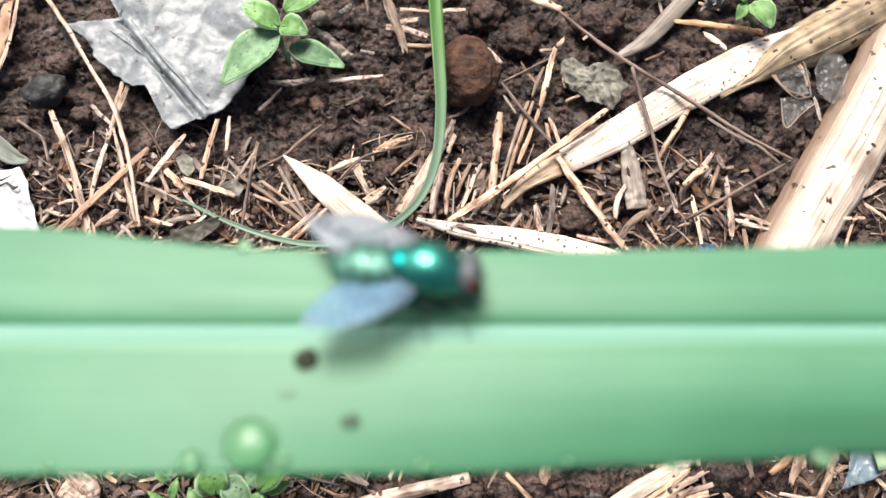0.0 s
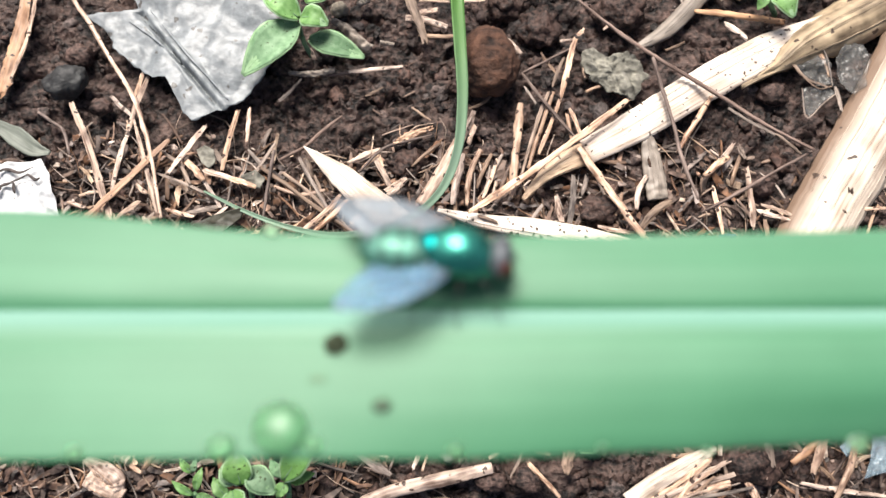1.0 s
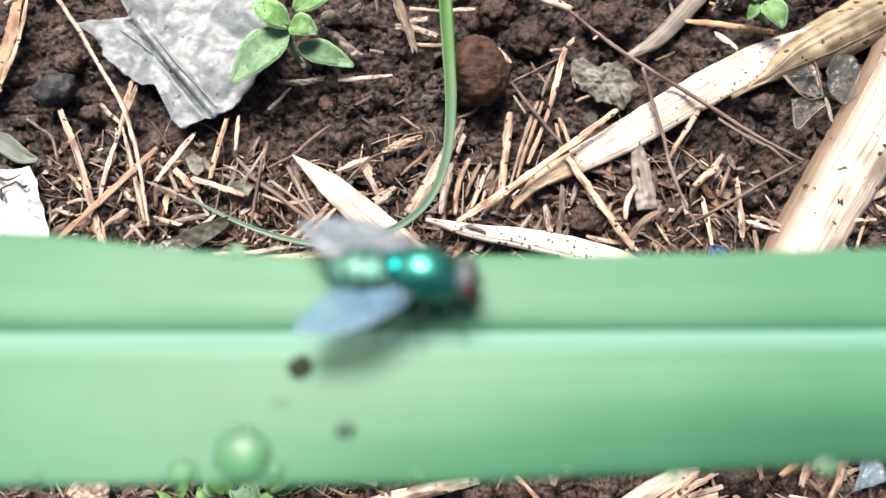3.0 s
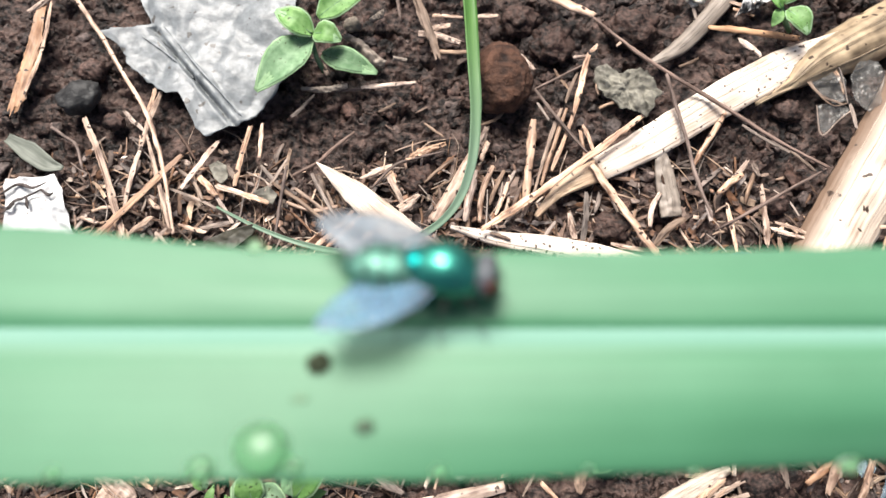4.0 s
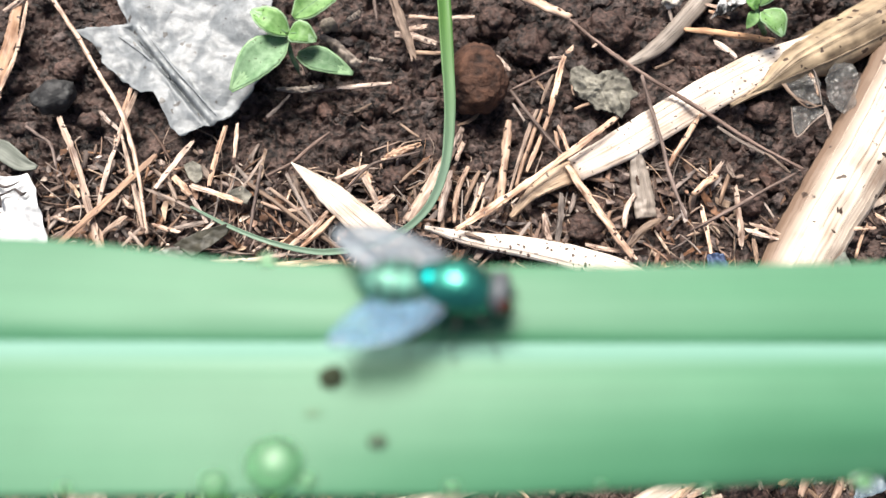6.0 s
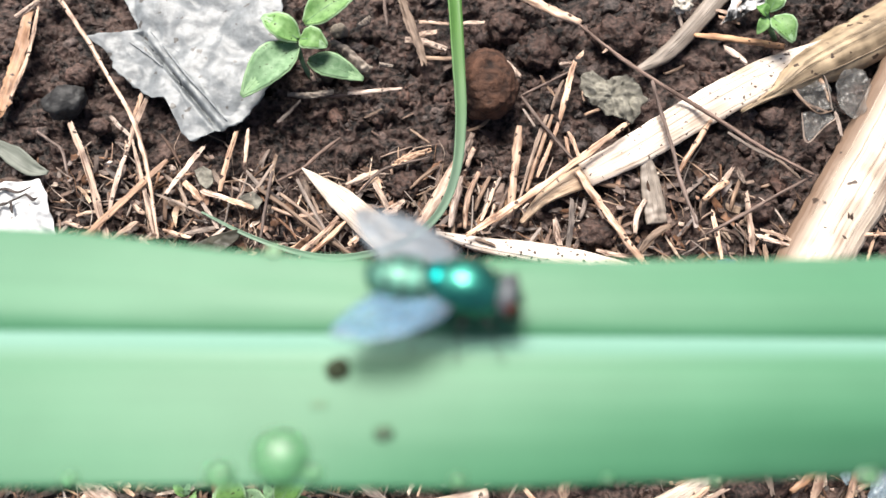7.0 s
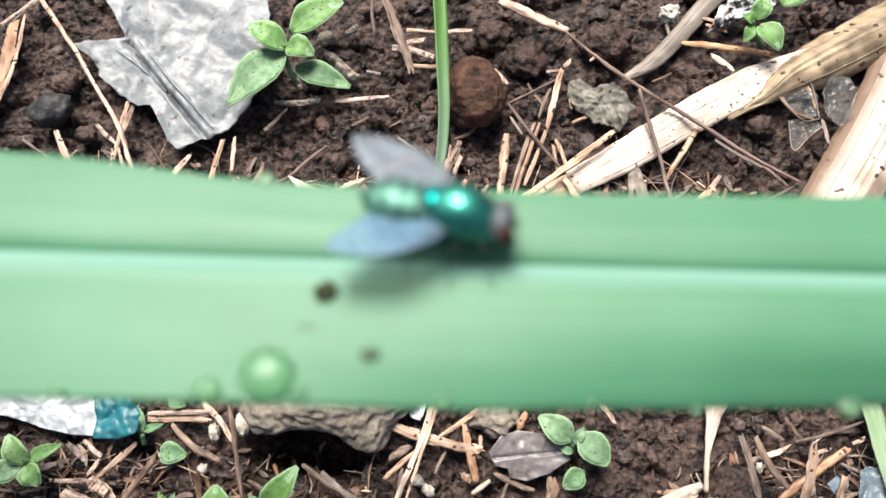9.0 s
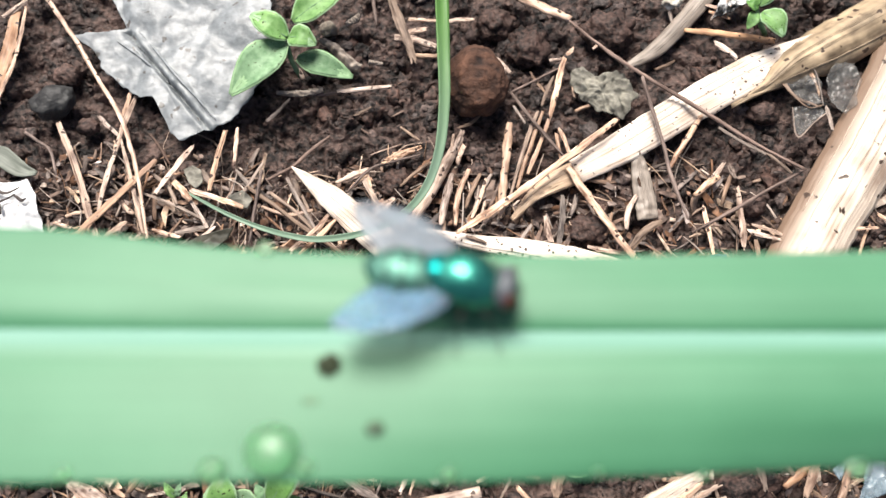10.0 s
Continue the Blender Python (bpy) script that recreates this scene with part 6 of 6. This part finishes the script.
LEAN = Matrix.Translation((0.0, 0.0003, 0.0021)) @ Matrix.Rotation(radians(-18), 4, "X") @ Matrix.Translation((0, 0, -0.0022))
for ob in (thorax, abdomen, head):
    ob.matrix_basis = LEAN
for s, swing, lift in ((1, 19, 0.7), (-1, 27, 0.2)):
    a = radians(180 - s * swing)
    d, q = Vector((math.cos(a), math.sin(a), 0)), Vector((-math.sin(a), math.cos(a), 0)) * -s
    hinge = Vector((0.8 * MM, s * (1.55 if s > 0 else 1.85) * MM, (3.3 if s > 0 else 2.7) * MM))
    # the front edge is straight, the rear edge bulges; the tip is round
    front, rings = [], []
    n_st = 22
    for i in range(n_st):
        u = i / (n_st - 1)
        ln = (8.8 if s > 0 else 8.2) * MM * u
        f = 1.5 * MM * math.sin(math.pi * min(u * 1.0, 1)) ** 0.6 * (1 if u < 1 else 0)
        r = 2.9 * MM * math.sin(math.pi * u ** 0.75) ** 0.7
        z = Vector((0, 0, lift * MM * (u * 0.6 - u * u * 0.25) - 0.9 * MM * u * (s < 0) * 0.6))
        row = []
        for j in range(7):
            v = j / 6
            off = -f + (f + r) * v
            row.append(hinge + d * ln + q * off * -1 + z + Vector((0, 0, 0.10 * MM * math.sin(v * 9 + u * 3) * u - 0.5 * MM * v * u * (1 - u) * 2)))
        rings.append([c + Vector((0, 0, 0.00002)) for c in row] + [c - Vector((0, 0, 0.00002)) for c in reversed(row)])
        front.append(row)
    wing = part("wing", loft(bmesh.new(), rings), WING_GREY if s > 0 else WING, fly, "smoky blue-grey translucent wing")
    wing.matrix_basis = LEAN
    if s > 0:
        far_wing, far_hinge = wing, Matrix.Translation(hinge)
    for j0, j1, end in ((0, 0, 21), (1, 2, 20), (2, 3, 20), (3, 5, 18), (4, 6, 15)):
        pts = [front[i][round(j0 + (j1 - j0) * i / end)] + Vector((0, 0, 0.00003)) for i in (0, end // 3, 2 * end // 3, end)]
        part("vein", tube(pts, [0.00013, 0.00010, 0.00006], 0.7, 5, 14, 0.05), VEIN, wing)
for s in (1, -1):
    for x0, x1, spread in ((2.6, 4.2, 2.6), (1.7, 1.4, 3.4), (0.8, -1.6, 3.4)):
        hip, knee = Vector((x0 * MM, s * 1.1 * MM, 1.5 * MM)), Vector(((x0 + x1) / 2 * MM, s * spread * 0.72 * MM, 2.5 * MM))
        foot, toe = Vector((x1 * MM, s * spread * MM, 0.35 * MM)), Vector(((x1 * 1.08 + 0.2) * MM, s * (spread + 0.9) * MM, 0.12 * MM))
        leg = part("leg", tube([hip, hip.lerp(knee, 0.5) + Vector((0, 0, 0.2 * MM)), knee], [0.00026, 0.00028, 0.0002], 1, 7, 8, 0.1), BLACKHAIR, fly)
        part("shin", tube([knee, foot], [0.00016, 0.0001], 1, 6, 6, 0.1), BLACKHAIR, leg)
        part("foot", tube([foot, toe], [0.0001, 0.00007], 1, 6, 4, 0.1), BLACKHAIR, leg)
rng = random.Random(3)
for i in range(46):
    u, a = rng.uniform(-0.85, 0.85), rng.uniform(0.25, 2.9)
    on = rng.random() < 0.55
    c, sz = ((1.75, 0, 2.75), (2.15, 1.85, 1.75)) if on else ((-2.75, 0, 2.35), (2.65, 1.7, 1.5))
    k = math.sqrt(1 - u * u)
    nrm = Vector((u * 0.6, k * math.cos(a), k * math.sin(a)))
    p0 = Vector((c[0] + sz[0] * u, sz[1] * k * math.cos(a), c[2] + sz[2] * k * math.sin(a))) * MM
    part("bristle", tube([p0, p0 + nrm * 0.3 * MM + Vector((-0.1 * MM, 0, 0)), p0 + nrm * 0.55 * MM + Vector((-0.35 * MM, 0, 0))],
                         [0.00006, 0.00004, 0.00002], 1, 4, 4, 0), BLACKHAIR, thorax if on else abdomen)


# ---- what moves: the leaf sways in the wind with the fly on it, and the fly shifts its footing ----
def motions():
    hub = Vector((-0.002, 0.044, 0.012))
    walk(gb, [(t, Matrix.Translation(hub + Vector((0, 0.0019 * k, 0))) @ Matrix.Rotation(radians(-2.0 * k), 4, "Z") @ Matrix.Translation(-hub))
              for t, k in ((0, 0), (7.5, 0), (8, 0.1), (8.5, 0.25), (9, 0.6), (9.5, 0.65), (10, 1))])
    # the far wing lies back along the body, then opens
    walk(far_wing, [(t, LEAN @ far_hinge @ Matrix.Rotation(radians(k), 4, "Z") @ far_hinge.inverted()) for t, k in ((0, 11), (5.7, 11), (6.8, 1), (10, 1))])
    walk(broad_leaf, [
        (0, pose(0.00000, -0.01798, 0.05752, -13.000, -0.000, 0.000)),
        (0.1, pose(0.00056, -0.01803, 0.05752, -13.019, 0.006, -0.024)),
        (0.2, pose(0.00035, -0.01845, 0.05747, -13.069, 0.012, -0.045)),
        (0.3, pose(0.00027, -0.01894, 0.05741, -13.138, 0.021, -0.065)),
        (0.4, pose(-0.00046, -0.01873, 0.05750, -13.214, 0.034, -0.088)),
        (0.5, pose(-0.00110, -0.01805, 0.05767, -13.284, 0.053, -0.118)),
        (0.6, pose(-0.00113, -0.01743, 0.05792, -13.356, 0.069, -0.089)),
        (0.7, pose(-0.00123, -0.01677, 0.05817, -13.437, 0.093, -0.066)),
        (0.8, pose(-0.00138, -0.01606, 0.05842, -13.518, 0.120, -0.046)),
        (0.9, pose(-0.00095, -0.01647, 0.05844, -13.589, 0.145, -0.026)),
        (1, pose(-0.00084, -0.01767, 0.05828, -13.639, 0.159, -0.003)),
        (1.1, pose(-0.00086, -0.01945, 0.05795, -13.664, 0.157, 0.044)),
        (1.2, pose(-0.00130, -0.02041, 0.05777, -13.670, 0.147, 0.094)),
        (1.3, pose(-0.00139, -0.01999, 0.05785, -13.665, 0.133, 0.145)),
        (1.4, pose(-0.00101, -0.01938, 0.05799, -13.657, 0.119, 0.192)),
        (1.5, pose(-0.00107, -0.01959, 0.05799, -13.653, 0.110, 0.234)),
        (1.6, pose(-0.00103, -0.01962, 0.05792, -13.654, 0.109, 0.261)),
        (1.7, pose(-0.00105, -0.01912, 0.05799, -13.657, 0.112, 0.277)),
        (1.8, pose(-0.00131, -0.01893, 0.05800, -13.657, 0.116, 0.293)),
        (1.9, pose(-0.00141, -0.01904, 0.05795, -13.652, 0.117, 0.322)),
        (2, pose(-0.00191, -0.01904, 0.05790, -13.637, 0.109, 0.378)),
        (2.1, pose(-0.00164, -0.01837, 0.05803, -13.609, 0.112, 0.354)),
        (2.2, pose(-0.00062, -0.01762, 0.05815, -13.571, 0.103, 0.359)),
        (2.3, pose(0.00022, -0.01708, 0.05823, -13.527, 0.093, 0.376)),
        (2.4, pose(-0.00027, -0.01798, 0.05801, -13.484, 0.090, 0.388)),
        (2.5, pose(-0.00107, -0.01890, 0.05780, -13.450, 0.102, 0.378)),
        (2.6, pose(-0.00138, -0.01915, 0.05778, -13.420, 0.120, 0.383)),
        (2.7, pose(-0.00107, -0.01845, 0.05796, -13.389, 0.141, 0.386)),
        (3.8, pose(-0.00264, -0.01779, 0.05849, -13.127, 0.440, 0.322)),
        (3.9, pose(-0.00271, -0.01692, 0.05881, -13.271, 0.479, 0.267)),
        (4, pose(-0.00333, -0.01672, 0.05899, -13.427, 0.493, 0.190)),
        (4.1, pose(-0.00369, -0.01730, 0.05888, -13.434, 0.463, 0.136)),
        (4.2, pose(-0.00388, -0.01696, 0.05892, -13.413, 0.421, 0.079)),
        (4.3, pose(-0.00370, -0.01651, 0.05898, -13.375, 0.373, 0.026)),
        (4.4, pose(-0.00311, -0.01652, 0.05895, -13.329, 0.326, -0.019)),
        (4.5, pose(-0.00259, -0.01671, 0.05889, -13.283, 0.286, -0.049)),
        (4.6, pose(-0.00196, -0.01730, 0.05878, -13.231, 0.218, 0.098)),
        (4.7, pose(-0.00119, -0.01823, 0.05861, -13.167, 0.150, 0.261)),
        (4.8, pose(-0.00041, -0.01863, 0.05855, -13.101, 0.085, 0.432)),
        (4.9, pose(0.00055, -0.01908, 0.05848, -13.043, 0.027, 0.602)),
        (5, pose(0.00096, -0.01967, 0.05836, -13.003, -0.021, 0.765)),
        (5.1, pose(0.00112, -0.02002, 0.05825, -12.986, -0.002, 0.657)),
        (5.2, pose(0.00154, -0.02006, 0.05819, -12.987, 0.028, 0.546)),
        (5.3, pose(0.00176, -0.02007, 0.05814, -12.996, 0.065, 0.432)),
        (5.4, pose(0.00177, -0.01955, 0.05820, -13.004, 0.104, 0.316)),
        (5.5, pose(0.00167, -0.01873, 0.05834, -13.003, 0.142, 0.199)),
        (5.6, pose(0.00204, -0.01827, 0.05844, -12.995, 0.159, 0.178)),
        (5.7, pose(0.00187, -0.01814, 0.05847, -12.988, 0.179, 0.157)),
        (6.8, pose(-0.00035, -0.01769, 0.05865, -12.877, 0.394, -0.091)),
        (6.9, pose(-0.00015, -0.01749, 0.05869, -12.859, 0.398, -0.121)),
        (7, pose(0.00002, -0.01689, 0.05881, -12.840, 0.397, -0.153)),
        (7.2, pose(0.00048, -0.01599, 0.05884, -12.754, 0.285, -0.244)),
        (7.4, pose(0.00123, -0.01639, 0.05855, -12.636, 0.105, -0.365)),
        (7.5, pose(0.00131, -0.01580, 0.05861, -12.591, 0.052, -0.408)),
        (7.6, pose(0.00192, -0.01621, 0.05849, -12.562, 0.028, -0.393)),
        (7.8, pose(0.00248, -0.01543, 0.05866, -12.527, 0.038, -0.334)),
        (8, pose(0.00215, -0.01608, 0.05850, -12.490, 0.070, -0.278)),
        (8.2, pose(0.00230, -0.01643, 0.05844, -12.427, 0.120, -0.313)),
        (8.4, pose(0.00185, -0.01558, 0.05863, -12.360, 0.176, -0.353)),
        (8.5, pose(0.00163, -0.01466, 0.05885, -12.336, 0.195, -0.366)),
        (8.6, pose(0.00112, -0.01340, 0.05906, -12.315, 0.248, -0.561)),
        (8.8, pose(0.00073, -0.01177, 0.05929, -12.280, 0.339, -0.927)),
        (9, pose(0.00086, -0.01119, 0.05929, -12.307, 0.430, -1.339)),
        (9.2, pose(0.00206, -0.01179, 0.05925, -12.459, 0.344, -1.063)),
        (9.3, pose(0.00254, -0.01217, 0.05921, -12.562, 0.303, -0.948)),
        (9.5, pose(0.00313, -0.01532, 0.05861, -12.721, 0.240, -0.683)),
        (9.6, pose(0.00244, -0.01734, 0.05814, -12.750, 0.253, -0.632)),
        (9.8, pose(0.00138, -0.01804, 0.05790, -12.751, 0.305, -0.494)),
        (10, pose(0.00059, -0.01693, 0.05807, -12.734, 0.320, -0.335)),
    ])
    walk(fly, [
        (0, pose(-0.00238, -0.01497, 0.05775, -12.931, -1.347, -5.847)),
        (0.1, pose(-0.00182, -0.01502, 0.05775, -12.951, -1.344, -5.871)),
        (0.2, pose(-0.00203, -0.01544, 0.05770, -13.001, -1.342, -5.891)),
        (0.3, pose(-0.00210, -0.01593, 0.05764, -13.071, -1.340, -5.909)),
        (0.4, pose(-0.00284, -0.01572, 0.05772, -13.147, -1.335, -5.931)),
        (0.5, pose(-0.00347, -0.01504, 0.05789, -13.219, -1.323, -5.958)),
        (0.6, pose(-0.00350, -0.01442, 0.05814, -13.293, -1.315, -5.928)),
        (0.7, pose(-0.00360, -0.01376, 0.05838, -13.376, -1.299, -5.903)),
        (0.8, pose(-0.00376, -0.01304, 0.05863, -13.459, -1.280, -5.881)),
        (0.9, pose(-0.00333, -0.01345, 0.05864, -13.532, -1.263, -5.859)),
        (1, pose(-0.00322, -0.01466, 0.05848, -13.583, -1.254, -5.835)),
        (1.1, pose(-0.00324, -0.01644, 0.05815, -13.608, -1.258, -5.787)),
        (1.2, pose(-0.00368, -0.01740, 0.05797, -13.613, -1.269, -5.736)),
        (1.3, pose(-0.00378, -0.01699, 0.05805, -13.607, -1.283, -5.686)),
        (1.4, pose(-0.00340, -0.01637, 0.05819, -13.597, -1.296, -5.639)),
        (1.5, pose(-0.00346, -0.01659, 0.05819, -13.592, -1.304, -5.598)),
        (1.6, pose(-0.00342, -0.01662, 0.05812, -13.593, -1.306, -5.570)),
        (1.7, pose(-0.00344, -0.01612, 0.05819, -13.596, -1.303, -5.554)),
        (1.8, pose(-0.00371, -0.01593, 0.05820, -13.597, -1.299, -5.538)),
        (1.9, pose(-0.00381, -0.01604, 0.05815, -13.592, -1.298, -5.509)),
        (2, pose(-0.00431, -0.01604, 0.05811, -13.576, -1.304, -5.453)),
        (2.1, pose(-0.00403, -0.01537, 0.05823, -13.549, -1.298, -5.478)),
        (2.2, pose(-0.00302, -0.01463, 0.05836, -13.509, -1.302, -5.475)),
        (2.3, pose(-0.00218, -0.01409, 0.05843, -13.465, -1.308, -5.459)),
        (2.4, pose(-0.00267, -0.01499, 0.05822, -13.422, -1.307, -5.448)),
        (2.5, pose(-0.00347, -0.01591, 0.05801, -13.389, -1.291, -5.459)),
        (2.6, pose(-0.00377, -0.01616, 0.05800, -13.362, -1.271, -5.454)),
        (2.7, pose(-0.00347, -0.01546, 0.05817, -13.333, -1.247, -5.452)),
        (3.8, pose(-0.00504, -0.01479, 0.05873, -13.102, -0.922, -5.522)),
        (3.9, pose(-0.00510, -0.01393, 0.05904, -13.250, -0.899, -5.573)),
        (4, pose(-0.00572, -0.01371, 0.05922, -13.407, -0.900, -5.646)),
        (4.1, pose(-0.00608, -0.01430, 0.05910, -13.410, -0.931, -5.700)),
        (4.2, pose(-0.00626, -0.01395, 0.05915, -13.385, -0.971, -5.758)),
        (4.3, pose(-0.00608, -0.01350, 0.05921, -13.343, -1.014, -5.812)),
        (4.4, pose(-0.00549, -0.01350, 0.05917, -13.292, -1.056, -5.857)),
        (4.5, pose(-0.00496, -0.01370, 0.05912, -13.242, -1.092, -5.889)),
        (4.6, pose(-0.00434, -0.01430, 0.05901, -13.183, -1.154, -5.743)),
        (4.7, pose(-0.00359, -0.01523, 0.05884, -13.113, -1.215, -5.582)),
        (4.8, pose(-0.00281, -0.01564, 0.05878, -13.040, -1.273, -5.413)),
        (4.9, pose(-0.00186, -0.01609, 0.05871, -12.977, -1.325, -5.244)),
        (5, pose(-0.00146, -0.01669, 0.05859, -12.932, -1.369, -5.082)),
        (5.1, pose(-0.00130, -0.01704, 0.05848, -12.917, -1.348, -5.191)),
        (5.2, pose(-0.00087, -0.01707, 0.05843, -12.921, -1.318, -5.302)),
        (5.3, pose(-0.00064, -0.01708, 0.05837, -12.933, -1.282, -5.415)),
        (5.4, pose(-0.00063, -0.01655, 0.05844, -12.946, -1.244, -5.531)),
        (5.5, pose(-0.00072, -0.01573, 0.05858, -12.949, -1.207, -5.647)),
        (5.6, pose(-0.00035, -0.01527, 0.05867, -12.943, -1.189, -5.669)),
        (5.7, pose(-0.00052, -0.01514, 0.05871, -12.937, -1.168, -5.690)),
        (6.8, pose(-0.00265, -0.01529, 0.05904, -12.721, -2.050, -10.818)),
        (6.9, pose(-0.00244, -0.01509, 0.05908, -12.705, -2.043, -10.849)),
        (7, pose(-0.00227, -0.01449, 0.05920, -12.686, -2.040, -10.882)),
        (7.2, pose(-0.00180, -0.01358, 0.05924, -12.581, -2.135, -10.976)),
        (7.4, pose(-0.00105, -0.01398, 0.05894, -12.431, -2.289, -11.104)),
        (7.5, pose(-0.00098, -0.01340, 0.05900, -12.376, -2.333, -11.149)),
        (7.6, pose(-0.00037, -0.01380, 0.05888, -12.344, -2.351, -11.136)),
        (7.8, pose(0.00020, -0.01302, 0.05906, -12.311, -2.335, -11.078)),
        (8, pose(-0.00014, -0.01367, 0.05889, -12.281, -2.297, -11.024)),
        (8.2, pose(0.00001, -0.01403, 0.05884, -12.227, -2.236, -11.060)),
        (8.4, pose(-0.00043, -0.01318, 0.05903, -12.172, -2.168, -11.103)),
        (8.5, pose(-0.00065, -0.01225, 0.05926, -12.152, -2.145, -11.117)),
        (8.6, pose(-0.00107, -0.01097, 0.05946, -12.134, -2.130, -11.507)),
        (8.8, pose(-0.00128, -0.00930, 0.05969, -12.103, -2.118, -12.266)),
        (9, pose(-0.00097, -0.00867, 0.05969, -12.134, -2.119, -13.067)),
        (9.2, pose(0.00034, -0.00921, 0.05962, -12.280, -2.149, -12.395)),
        (9.3, pose(0.00089, -0.00956, 0.05957, -12.381, -2.167, -12.079)),
        (9.5, pose(0.00159, -0.01264, 0.05894, -12.540, -2.172, -11.417)),
        (9.6, pose(0.00087, -0.01467, 0.05846, -12.571, -2.165, -11.365)),
        (9.8, pose(-0.00027, -0.01537, 0.05823, -12.581, -2.114, -11.227)),
        (10, pose(-0.00113, -0.01427, 0.05840, -12.567, -2.097, -11.069)),
    ])


motions()
